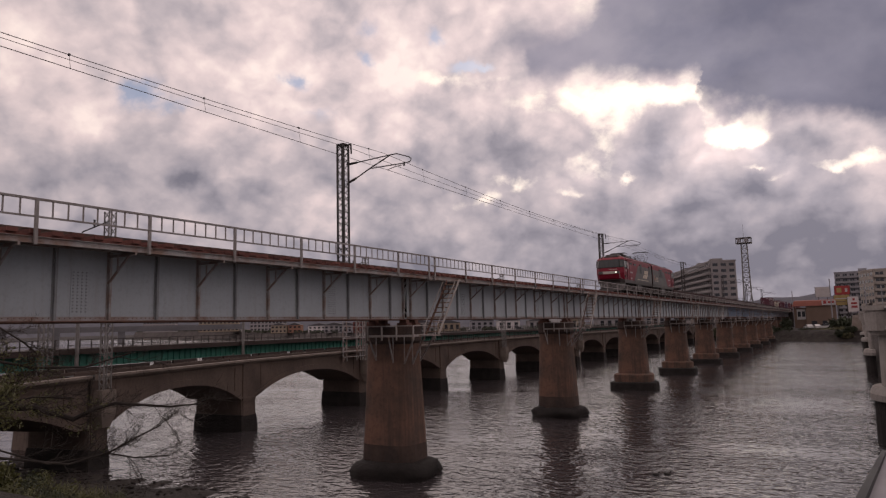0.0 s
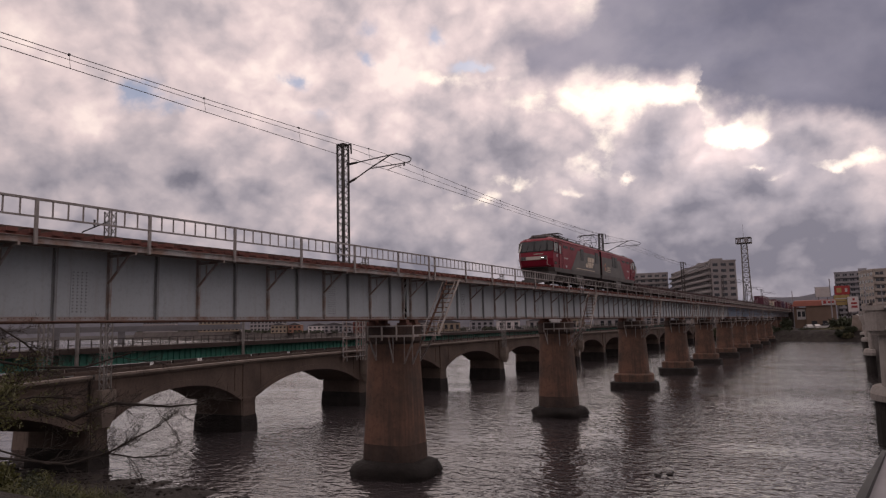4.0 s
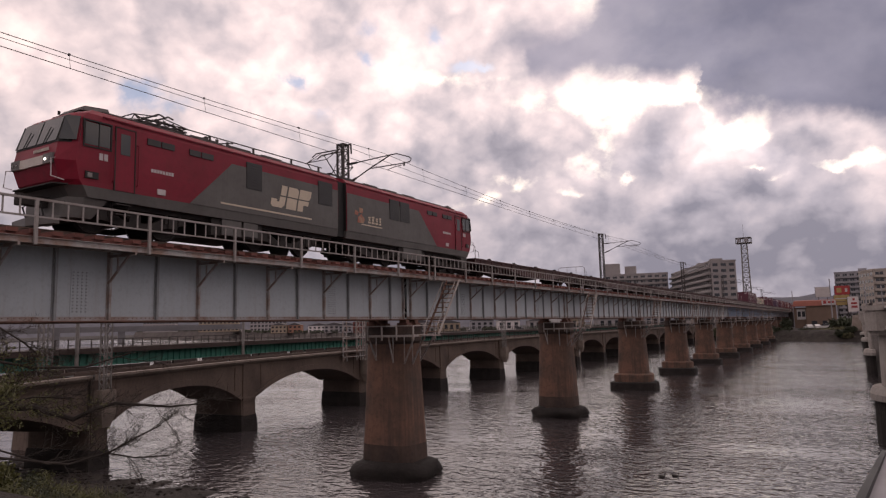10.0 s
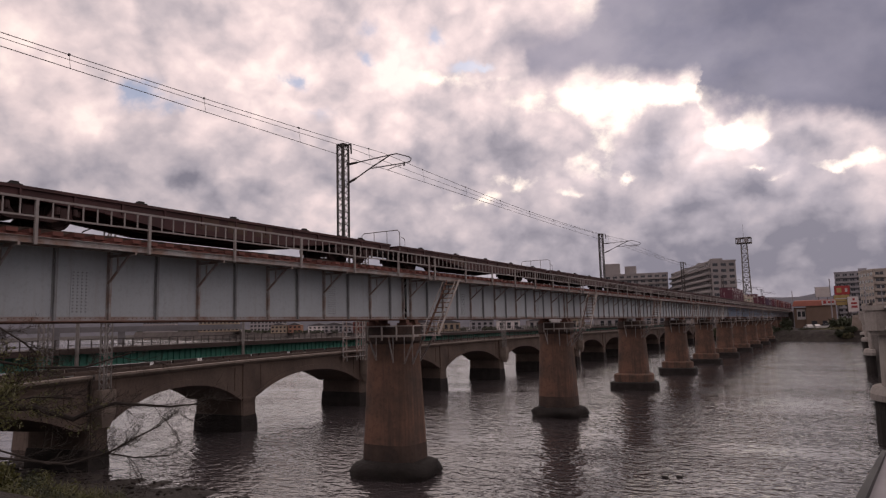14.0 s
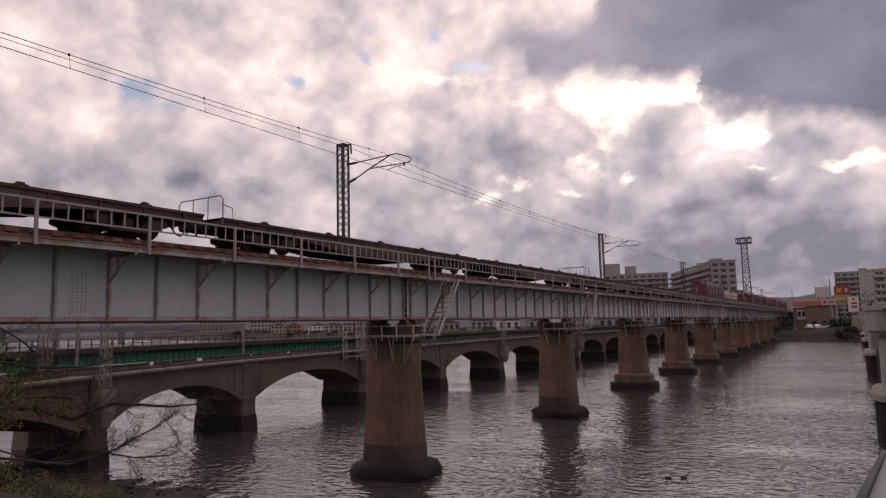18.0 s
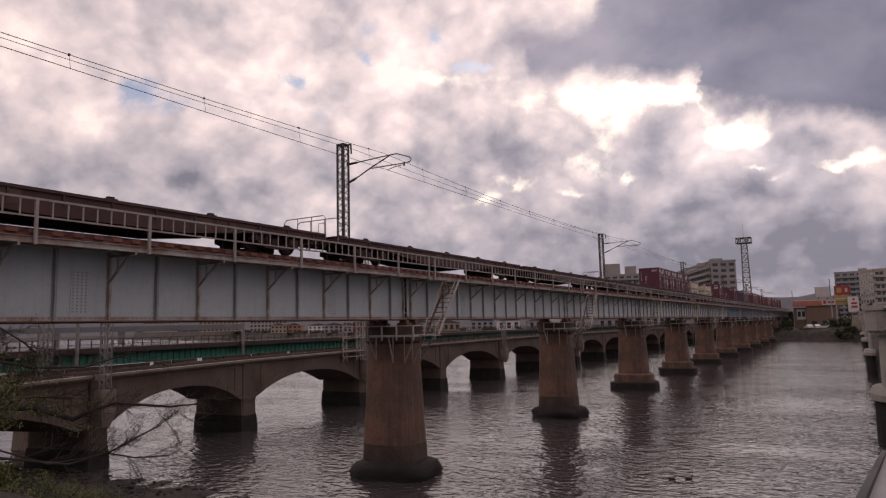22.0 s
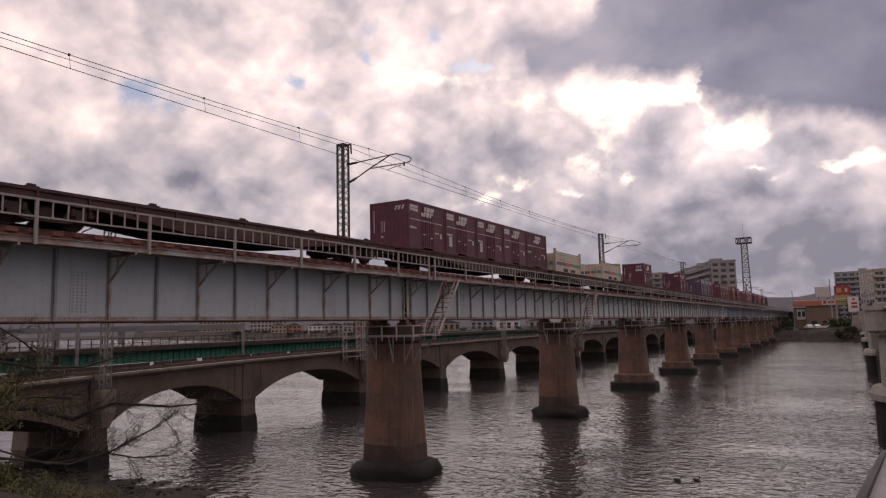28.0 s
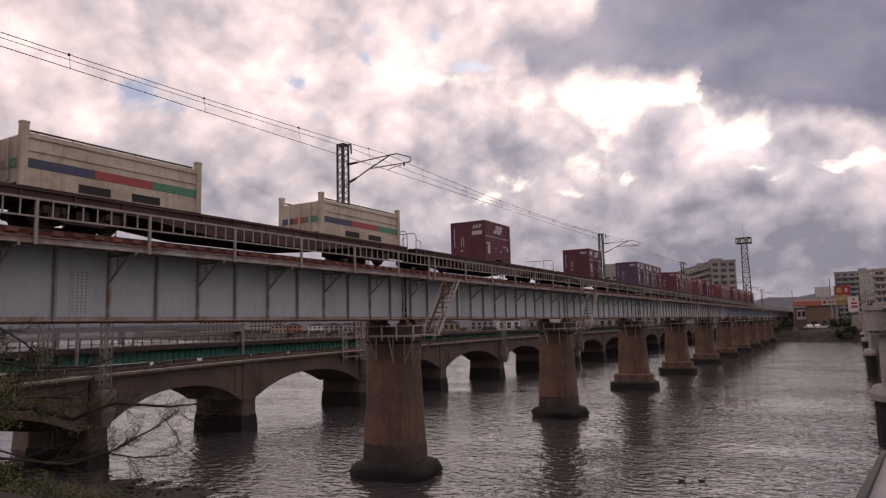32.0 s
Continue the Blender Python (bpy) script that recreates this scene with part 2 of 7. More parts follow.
def water_material():
    """Silty river water: swell, chop and fine ripple, rougher and calmer in patches."""
    m = bpy.data.materials.new("river_water")
    m.use_nodes = True
    nt = m.node_tree
    N, L = nt.nodes.new, nt.links.new
    b = nt.nodes["Principled BSDF"]
    b.inputs["Base Color"].default_value = (0.058, 0.051, 0.053, 1)
    b.inputs["Roughness"].default_value = 0.04
    b.inputs["IOR"].default_value = 1.58
    tc = N("ShaderNodeTexCoord")

    def noise_(scale, stretch, turn, detail):
        mp = N("ShaderNodeMapping")
        mp.inputs["Scale"].default_value = (1, stretch, 1)
        mp.inputs["Rotation"].default_value = (0, 0, turn)
        L(tc.outputs["Object"], mp.inputs[0])
        n = N("ShaderNodeTexNoise")
        n.inputs["Scale"].default_value, n.inputs["Detail"].default_value, n.inputs["Roughness"].default_value = scale, detail, 0.55
        n.inputs["Distortion"].default_value = 0.5
        L(mp.outputs[0], n.inputs["Vector"])
        return n.outputs[0]

    patch = N("ShaderNodeMapRange")
    patch.inputs[1].default_value, patch.inputs[2].default_value, patch.inputs[3].default_value, patch.inputs[4].default_value = 0.38, 0.62, 0.35, 0.95
    L(noise_(0.045, 2.4, 0.3, 3.0), patch.inputs[0])
    prev = None
    for scale, stretch, turn, dist, patched in ((0.42, 1.3, 0.45, 0.06, False), (1.05, 1.6, 0.4, 0.12, True), (2.1, 1.4, 0.65, 0.095, True), (5.0, 1.2, 0.1, 0.02, True)):
        bp = N("ShaderNodeBump")
        bp.inputs["Strength"].default_value, bp.inputs["Distance"].default_value = 0.85, dist
        if patched:
            L(patch.outputs[0], bp.inputs["Strength"])
        L(noise_(scale, stretch, turn, 1.0), bp.inputs["Height"])
        if prev:
            L(prev, bp.inputs["Normal"])
        prev = bp.outputs[0]
    L(prev, b.inputs["Normal"])
    return m


GIRDER = material("grey_girder_paint", (0.405, 0.450, 0.475), 0.5, 0.0, (0.335, 0.365, 0.385), grain=9, stain=0.5, amount=0.55, bump=0.05, streak=0.3, streak_color=(0.28, 0.255, 0.24))
GIRDER_BLUE = material("blue_girder_paint", (0.10, 0.23, 0.42), 0.55, 0.0, (0.09, 0.18, 0.32), amount=0.5, bump=0.05, streak=0.3)
STIFF = material("stained_stiffener_paint", (0.35, 0.34, 0.335), 0.65, 0.0, (0.21, 0.115, 0.075), grain=7, stain=1.6, amount=0.8, bump=0.1)
# plain stiffeners: girder grey mixed darker, with brown streaks
PLAIN_STIFF = material("darker_stiffener_paint", (0.27, 0.285, 0.295), 0.6, 0.0, (0.19, 0.18, 0.175), grain=7, stain=0.8, amount=0.7, bump=0.1, streak=0.3, streak_color=(0.15, 0.12, 0.105))
RUST = material("rusty_flange", (0.17, 0.085, 0.06), 0.8, 0.0, (0.10, 0.05, 0.04), grain=11, stain=1.3, amount=0.7, bump=0.2)
RAILPAINT = material("pale_railing_paint", (0.31, 0.29, 0.28), 0.6, 0.0, (0.20, 0.16, 0.14), grain=14, stain=2.0, amount=0.6, bump=0.1)
WOOD = material("red_brown_sleeper_timber", (0.17, 0.062, 0.048), 0.85, 0.0, (0.09, 0.04, 0.034), grain=14, stain=1.4, amount=0.7, bump=0.3, per_object=0.35)
STEELRAIL = material("rail_steel", (0.12, 0.085, 0.07), 0.5, 0.6, (0.08, 0.06, 0.05), amount=0.5)
PIER = material("weathered_red_brown_pier", (0.185, 0.100, 0.068), 0.9, 0.0, (0.075, 0.056, 0.045), grain=5, stain=0.55, amount=1.0, bump=0.5, streak=0.9, streak_scale=2.2, streak_color=(0.06, 0.044, 0.038))
PIER_GREY = material("stained_concrete_pier", (0.22, 0.17, 0.14), 0.9, 0.0, (0.13, 0.095, 0.08), grain=6, stain=0.5, amount=0.7, bump=0.3, streak=0.6, streak_color=(0.07, 0.055, 0.05))
FOOT = material("wet_black_footing", (0.026, 0.022, 0.020), 0.8, 0.0, (0.016, 0.014, 0.013), grain=7, stain=1.5, amount=0.8, bump=0.9, relief=0.06, spec=0.3)
# dark streaked brown, for the tide bands and the bearing caps
TIDE_CAP = material("dark_brown_tide_and_cap", (0.070, 0.046, 0.036), 0.85, 0.0, (0.035, 0.027, 0.024), grain=7, stain=0.9, amount=0.9, bump=0.5, streak=0.6)
ARCH = material("old_brown_concrete", (0.125, 0.091, 0.073), 0.92, 0.0, (0.070, 0.053, 0.045), grain=5, stain=0.35, amount=0.8, bump=0.3, streak=0.45, streak_color=(0.055, 0.043, 0.037))
CORNICE = material("pale_cornice_concrete", (0.24, 0.20, 0.17), 0.9, 0.0, (0.14, 0.11, 0.09), grain=6, stain=0.8, amount=0.7, bump=0.3, streak=0.3)
GREEN = material("green_girder_paint", (0.04, 0.20, 0.15), 0.6, 0.0, (0.028, 0.105, 0.085), grain=6, stain=0.6, amount=0.6, bump=0.05, streak=0.3)
DARKSTEEL = material("dark_galvanised_steel", (0.07, 0.062, 0.06), 0.6, 0.4, (0.05, 0.04, 0.036), grain=12, stain=2, amount=0.6, bump=0.1)
GALV = material("grey_galvanised_steel", (0.22, 0.21, 0.20), 0.55, 0.3, (0.14, 0.12, 0.11), grain=14, stain=2, amount=0.6, bump=0.1)
PLATFORM_PAINT = material("pale_platform_paint", (0.40, 0.37, 0.345), 0.6, 0.0, (0.32, 0.26, 0.22), grain=14, stain=2.0, amount=0.6, bump=0.1)
WIRE = material("black_wire", (0.09, 0.08, 0.08), 0.6, 0.5, amount=0.2, bump=0)
INSUL = material("dark_insulator", (0.05, 0.04, 0.04), 0.3, amount=0.2, bump=0)
MUD = material("wet_mud_bank", (0.042, 0.035, 0.030), 0.85, 0.0, (0.022, 0.019, 0.017), grain=5.0, stain=0.7, amount=1.0, bump=1.0, relief=0.16, spec=0.3)
WATER = water_material()
STONE = material("pale_stone_parapet", (0.36, 0.335, 0.31), 0.85, 0.0, (0.25, 0.225, 0.205), grain=8, stain=0.9, amount=0.7, bump=0.25, streak=0.3, streak_color=(0.12, 0.105, 0.095))
RED = material("red_locomotive_paint", (0.205, 0.008, 0.025), 0.5, 0.0, (0.15, 0.010, 0.021), grain=5, stain=0.7, amount=0.7, bump=0.0, streak=0.25, streak_color=(0.10, 0.018, 0.02), spec=0.28)
LOCO_GREY = material("grey_locomotive_paint", (0.10, 0.095, 0.09), 0.55, 0.0, (0.07, 0.064, 0.06), grain=5, stain=0.7, amount=0.7, bump=0.0, streak=0.3, streak_color=(0.05, 0.043, 0.038))
UNDER = material("grimy_underframe", (0.028, 0.024, 0.022), 0.8, 0.0, (0.018, 0.016, 0.015), grain=8, stain=1.5, amount=0.7, bump=0.3)
WAGON = material("maroon_grimy_wagon_frame", (0.072, 0.028, 0.028), 0.75, 0.0, (0.040, 0.019, 0.019), grain=7, stain=0.8, amount=0.8, bump=0.25)


# ---------------------------------------------------------------- building helpers
def box(bm, x0, x1, y0, y1, z0, z1, m=None):
    vs = [bm.verts.new((x, y, z)) for z in (z0, z1) for y in (y0, y1) for x in (x0, x1)]
    for f in ((0, 2, 3, 1), (4, 5, 7, 6), (0, 1, 5, 4), (2, 6, 7, 3), (0, 4, 6, 2), (1, 3, 7, 5)):
        bm.faces.new([vs[i] for i in f])
    if m is not None:
        for v in vs:
            v.co = m @ v.co
    return vs


def bar(bm, a, b, w, h=None, up=(0, 0, 1)):
    """A square bar from a to b, w wide and h deep."""
    a, b = Vector(a), Vector(b)
    h = h or w
    d = (b - a).normalized()
    u = Vector(up)
    if abs(d.dot(u)) > 0.98:
        u = Vector((0, 1, 0))
    s = d.cross(u).normalized() * w / 2
    t = s.cross(d).normalized() * h / 2
    vs = [bm.verts.new(p + i * s + j * t) for p in (a, b) for i, j in ((-1, -1), (1, -1), (1, 1), (-1, 1))]
    for f in ((0, 1, 2, 3), (7, 6, 5, 4), (0, 4, 5, 1), (1, 5, 6, 2), (2, 6, 7, 3), (3, 7, 4, 0)):
        bm.faces.new([vs[i] for i in f])


def tube(bm, pts, r, n=6, r1=None):
    """A round tube along pts, tapering from r to r1."""
    pts = [Vector(p) for p in pts]
    rings = []
    for i, p in enumerate(pts):
        d = (pts[min(i + 1, len(pts) - 1)] - pts[max(i - 1, 0)]).normalized()
        u = Vector((0, 0, 1)) if abs(d.z) < 0.9 else Vector((0, 1, 0))
        s = d.cross(u).normalized()
        t = s.cross(d)
        rr = r if r1 is None else r + (r1 - r) * i / (len(pts) - 1)
        rings.append([bm.verts.new(p + (s * math.cos(k * 2 * math.pi / n) + t * math.sin(k * 2 * math.pi / n)) * rr) for k in range(n)])
    for a, b in zip(rings, rings[1:]):
        for k in range(n):
            bm.faces.new((a[k], a[(k + 1) % n], b[(k + 1) % n], b[k]))
    bm.faces.new(rings[0][::-1])
    bm.faces.new(rings[-1])


def loft(bm, rings, cap=True):
    """Skin through rings of equally many points."""
    vr = [[bm.verts.new(p) for p in r] for r in rings]
    n = len(vr[0])
    for a, b in zip(vr, vr[1:]):
        for k in range(n):
            bm.faces.new((a[k], a[(k + 1) % n], b[(k + 1) % n], b[k]))
    if cap:
        bm.faces.new(vr[0][::-1])
        bm.faces.new(vr[-1])


def prism(bm, outline, axis, a, b):
    """An outline (pairs) pushed out along an axis from a to b."""
    def at(p, q, v):
        return {"x": (v, p, q), "y": (p, v, q), "z": (p, q, v)}[axis]
    loft(bm, [[at(p, q, a) for p, q in outline], [at(p, q, b) for p, q in outline]])


def mesh_of(name, bm, mat, smooth=False):
    bmesh.ops.recalc_face_normals(bm, faces=bm.faces)
    me = bpy.data.meshes.new(name)
    bm.to_mesh(me)
    bm.free()
    me.materials.append(mat)
    if smooth:
        for p in me.polygons:
            p.use_smooth = True
    return me


def part(name, bm, mat, parent=None, label="", smooth=False, at=None):
    """One mesh object under a thing or part."""
    me = bm if isinstance(bm, bpy.types.Mesh) else mesh_of(name, bm, mat, smooth)
    ob = new(name, me)
    ob.parent = parent
    if at is not None:
        ob.matrix_basis = at if isinstance(at, Matrix) else Matrix.Translation(at)
    if label:
        ob["label"] = label
    return ob


def thing(name, label, category, at=(0, 0, 0), group="", kind=""):
    ob = new(name)
    ob.empty_display_size = 0.3
    ob.matrix_basis = at if isinstance(at, Matrix) else Matrix.Translation(at)
    return tagged(ob, label, category, group, kind)


def B():
    return bmesh.new()


def boxes(*dims):
    bm = B()
    for d in dims:
        box(bm, *d)
    return bm


def bars(*items):
    bm = B()
    for it in items:
        bar(bm, *it)
    return bm


# ---------------------------------------------------------------- ground and river
def smooth_step(a, b, v):
    t = min(1.0, max(0.0, (v - a) / (b - a)))
    return t * t * (3 - 2 * t)


def ground_z(x, y):
    w = noise.noise(Vector((x * 0.11, y * 0.11, 3.0))) * 1.1 + noise.noise(Vector((x * 0.4, y * 0.4, 8.0))) * 0.35
    shore = 22.3 + w - .09 * max(0.0, x + 9)
    near = 5.6 - 4.5 * smooth_step(4.0, 11.5, y) - 1.1 * smooth_step(11.0, shore, y) - 1.6 * smooth_step(shore, shore + 3.6, y)
    far_shore = 232 + 30 * smooth_step(20, -30, x) + 0.39 * max(0.0, min(-30 - x, 900)) + w
    far = -1.6 + 4.9 * smooth_step(far_shore - 3, far_shore + 5, y)
    return max(near, far) + (0.14 * noise.noise(Vector((x * 0.9, y * 0.9, 1.0))) + 0.09 * noise.noise(Vector((x * 2.3, y * 2.3, 4.0))) if -60 < x < 60 and y < 40 else 0)


def build_ground():
    xs = sorted(set([-4000, -2000, -1000, -800, -700, -600, -550, -500, -450, -400, -350, -300, -250, -200, -170, -150, -130, -110, -95, -85, -70] + [-60 + i * 1.5 for i in range(20)] + [-30 + i * .5 for i in range(84)] + [12 + i * 1.5 for i in range(26)] + [50, 60, 80, 120, 200, 400, 1000, 2500]))
    ys = [-2500, -800, -200, -60, -20, -8, 0, 2, 4, 6] + [7 + i * 0.42 for i in range(50)] + [30, 36, 60, 120, 200, 225, 232, 236, 240, 244, 248, 252, 256, 260, 264, 268, 272, 276, 282, 290, 300, 310, 320, 330, 340, 350, 360, 380, 400, 420, 440, 460, 480, 500, 520, 560, 600, 660, 700, 1500, 4500]
    vs = [(x, y, ground_z(x, y)) for y in ys for x in xs]
    n = len(xs)
    fs = [(j * n + i, j * n + i + 1, j * n + n + i + 1, j * n + n + i) for j in range(len(ys) - 1) for i in range(n - 1)]
    me = bpy.data.meshes.new("ground")
    me.from_pydata(vs, [], fs)
    me.materials.append(MUD)
    for p in me.polygons:
        p.use_smooth = True
    tagged(new("ground", me), "dark muddy river banks and bed", "ground", kind="structure")
    bm = B()
    ring = [bm.verts.new(p) for p in ((-3500, 6, 0), (2400, 6, 0), (2400, 700, 0), (-3500, 700, 0))]
    bm.faces.new(ring)
    tagged(part("water", bm, WATER), "grey rippled tidal river water", "water", kind="structure")


build_ground()


# ---------------------------------------------------------------- upper railway bridge
def build_span(y0, paint, label, detail=True):
    """One plate-girder span from joint to joint, with its own deck."""
    s = thing("girder_span", label, "bridge span", (0, y0, 0), "spans of the upper railway bridge")
    top, bot = 9.95, 7.70
    for sx in (1, -1):
        g = part("main_girder", boxes((sx * .95 - .012, sx * .95 + .012, -.18, SPAN - .43, bot + .04, top - .04)), paint, s, "riveted steel web plate")
        part("top_flange", boxes((sx * .95 - .2, sx * .95 + .2, -.18, SPAN - .43, top - .04, top)), RUST, g)
        part("bottom_flange", boxes((sx * .95 - .21, sx * .95 + .21, -.18, SPAN - .43, bot, bot + .035)), RUST, g, "rusty lower flange")
        if sx > 0:
            part("flange_angle", boxes((.962, 1.06, -.18, SPAN - .43, bot + .035, bot + .05), (.962, .975, -.18, SPAN - .43, bot + .05, bot + .16)), STIFF, g)
            both = [mesh_of("stiffener", boxes((.0, .10, -.035, .035, bot + .05, top - .05), (.0, .012, -.075, .075, bot + .05, top - .05)), m) for m in (STIFF, PLAIN_STIFF)]
            for i in range(15):
                yy = min(.12 + (SPAN - .18) * i / 14, SPAN - .57)
                part("stiffener", both[i % 2 if i < 14 else 0], None, g, at=(.963, yy, 0))
            if detail:
                # rows of rivets along the flange and over the splice plates
                bm = B()
                for i in range(146):
                    box(bm, .975, .99, .2 + i * .151, .225 + i * .151, bot + .10, bot + .125)
                part("rivet_row", bm, RUST, g)["kind"] = "stuff"
                for y1 in (5.75, 17.0):
                    sp = part("splice_plate", boxes((.9625, .974, y1 - .26, y1 + .26, bot + .22, top - .75)), paint, g)
                    bm = B()
                    for i in range(4):
                        for j in range(13):
                            a, c = y1 - .21 + i * .13, bot + .28 + j * .095
                            box(bm, .974, .992, a, a + .035, c, c + .035)
                    part("rivets", bm, PLAIN_STIFF, sp)["kind"] = "stuff"
    # cross frames between the girders
    me = mesh_of("cross_frame", bars(((-.93, 0, bot + .2), (.93, 0, top - .2), .07), ((.93, 0, bot + .2), (-.93, 0, top - .2), .07), ((-.93, 0, bot + .15), (.93, 0, bot + .15), .08)), DARKSTEEL)
    for i in range(8):
        part("cross_frame", me, None, s, at=(0, .2 + (SPAN - .4) * i / 7, 0))
    # walkway brackets, every second stiffener
    bm = bars(((.98, 0, 9.66), (2.28, 0, 9.66), .06, .08), ((.98, 0, 8.85), (1.95, 0, 9.62), .05, .06), ((1.42, 0, 9.2), (1.42, 0, 9.64), .04))
    me = mesh_of("bracket", bm, STIFF)
    for i in range(7):
        part("bracket", me, None, s, at=(0, .09 + (SPAN - .18) * i / 7, 0))
    part("edge_channel", boxes((2.20, 2.215, .03, SPAN - .03, 9.70, 9.88), (2.215, 2.27, .03, SPAN - .03, 9.865, 9.88), (2.215, 2.27, .03, SPAN - .03, 9.70, 9.715)), STIFF, s, "grey channel along the walkway edge")
    part("edge_stringer", boxes((1.62, 1.74, .03, SPAN - .03, 9.71, 9.87)), STIFF, s)
    part("walkway", boxes((1.25, 2.19, .02, SPAN - .02, 9.885, 9.945)), WOOD, s, "worn timber walkway boards")
    # ends of the long timbers along the walkway edge
    if detail:
        me = mesh_of("edge_timber", boxes((1.3, 2.27, -.14, .14, 9.95, 10.06)), WOOD)
        for i in range(40):
            part("edge_timber", me, None, s, at=pose(random.uniform(-.03, .02), .3 + i * (SPAN - .6) / 39, random.uniform(-.015, .01)))
    else:
        part("edge_timber", boxes((2.06, 2.26, .02, SPAN - .02, 9.95, 10.05)), WOOD, s)
    me = mesh_of("sleeper", boxes((-1.2, 1.2, -.1, .1, 9.955, 10.19)), WOOD)
    for i in range(40):
        part("sleeper", me, None, s, at=pose(random.uniform(-.05, .05), .3 + i * (SPAN - .6) / 39, 0))
    for sx in (1, -1):
        bm = B()
        prism(bm, [(sx * .565 - .064, 10.195), (sx * .565 + .064, 10.195), (sx * .565 + .064, 10.21), (sx * .565 + .012, 10.225), (sx * .565 + .012, 10.30), (sx * .565 + .033, 10.31), (sx * .565 + .033, 10.35), (sx * .565 - .033, 10.35), (sx * .565 - .033, 10.31), (sx * .565 - .012, 10.30), (sx * .565 - .012, 10.225), (sx * .565 - .064, 10.21)], "y", 0.004, SPAN - .004)
        part("rail", bm, STEELRAIL, s)
    return s


def build_railing(y0, far=False):
    r = thing("walkway_railing", "pale grey steel railing with thin uprights on the bridge walkway", "railing", (2.3, y0, 0), "railings of the upper railway bridge")
    post = mesh_of("post", boxes((-.035, .035, -.04, .04, 9.66, 10.86)), RAILPAINT)
    slat = mesh_of("baluster", boxes((-.012, .012, -.02, .02, 10.40, 10.82)), RAILPAINT)
    ys = [.45 + i * 3.294 for i in range(7)] + [SPAN - .12]
    for y in ys:
        part("post", post, None, r, at=(0, y, 0))
    part("top_rail", boxes((-.03, .03, .1, SPAN - .05, 10.81, 10.87)), RAILPAINT, r)
    part("lower_rail", boxes((-.025, .025, .1, SPAN - .05, 10.36, 10.405)), RAILPAINT, r)
    places = []
    for a, b in zip(ys, ys[1:]):
        n = max(1, round((b - a) / .412))
        places += [a + (b - a) * k / n for k in range(1, n)]
    if far:
        part("baluster_row", boxes(*[(-.012, .012, y - .02, y + .02, 10.40, 10.82) for y in places]), RAILPAINT, r)["kind"] = "stuff"
    else:
        for y in places:
            part("baluster", slat, None, r, at=(0, y, 0))
    return r


SPANS = [PIER_Y + SPAN * k for k in range(-2, 13)]
grey_span = build_span(SPANS[0], GIRDER, "grey painted steel plate-girder span with rust streaks")
blue_span = None
for k, y in enumerate(SPANS[1:], 1):
    if k < 7:
        copy_thing(grey_span, pose(0, y, 0))
    elif blue_span is None:
        blue_span = build_span(y, GIRDER_BLUE, "blue painted steel plate-girder span", False)
    else:
        copy_thing(blue_span, pose(0, y, 0))
railing = build_railing(SPANS[0])
for y in SPANS[1:8]:
    copy_thing(railing, pose(2.3, y, 0))
far_railing = build_railing(SPANS[8], True)
for y in SPANS[9:]:
    copy_thing(far_railing, pose(2.3, y, 0))


def stadium(rx, ry, z, n=24, dx=0.0, dy=0.0, rough=0.0, seed=0):
    """A rounded plan, rx half long along x and ry half wide along y."""
    pts = []
    for k in range(n):
        a = 2 * math.pi * k / n
        c, s_ = math.cos(a), math.sin(a)
        e = 0.62
        p = [rx * math.copysign(abs(c) ** e, c), ry * math.copysign(abs(s_) ** e, s_)]
        w = 1 + rough * noise.noise(Vector((c * 2.5 + seed, s_ * 2.5, z * 1.7)))
        pts.append((p[0] * w + dx, p[1] * w + dy, z))
    return pts


def build_pier_round(y):
    p = thing("bridge_pier", "tapered red-brown masonry pier with a black wet footing in the river", "bridge pier", (0, y, 0), "piers of the upper railway bridge")
    bm = B()
    zs = [.75 + 5.75 * i / 12 for i in range(13)]
    loft(bm, [stadium(1.52 - .27 * (z - .75) / 5.75, 1.26 - .24 * (z - .75) / 5.75, z, 28, rough=.012) for z in zs])
    part("shaft", bm, PIER, p)
    bm = B()
    loft(bm, [stadium(1.26, 1.03, 6.504, 28), stadium(1.36, 1.12, 6.62, 28), stadium(1.36, 1.12, 7.1, 28), stadium(1.42, 1.1, 7.35, 28)])
    # the cap is darker than the shaft, in the tide band's brown
    part("pier_cap", bm, TIDE_CAP, p, "dark brown bearing cap")
    for sx in (1, -1):
        for sy in (-1, 1):
            part("bearing", boxes((sx * .95 - .3, sx * .95 + .3, sy * .42 - .22, sy * .42 + .22, 7.353, 7.54), (sx * .95 - .2, sx * .95 + .2, sy * .42 - .15, sy * .42 + .15, 7.54, 7.697)), RUST, p, "rusty steel bearing")
    bm = B()
    loft(bm, [stadium(r, r * .82, z, 28, rough=.22, seed=y) for r, z in ((1.95, -2.2), (2.02, -.2), (2.12, .15), (2.10, .45), (1.9, .70), (1.50, .82))])
    part("footing", bm, FOOT, p, "black weed-grown footing", smooth=True)
    bm = B()
    loft(bm, [stadium(1.52 - .27 * (z - .75) / 5.75 + .012, 1.26 - .24 * (z - .75) / 5.75 + .012, z, 28, rough=.012) for z in (.8, 1.2, 1.6)], False)
    part("tide_band", bm, TIDE_CAP, p, "dark tide stain round the foot")
    return p


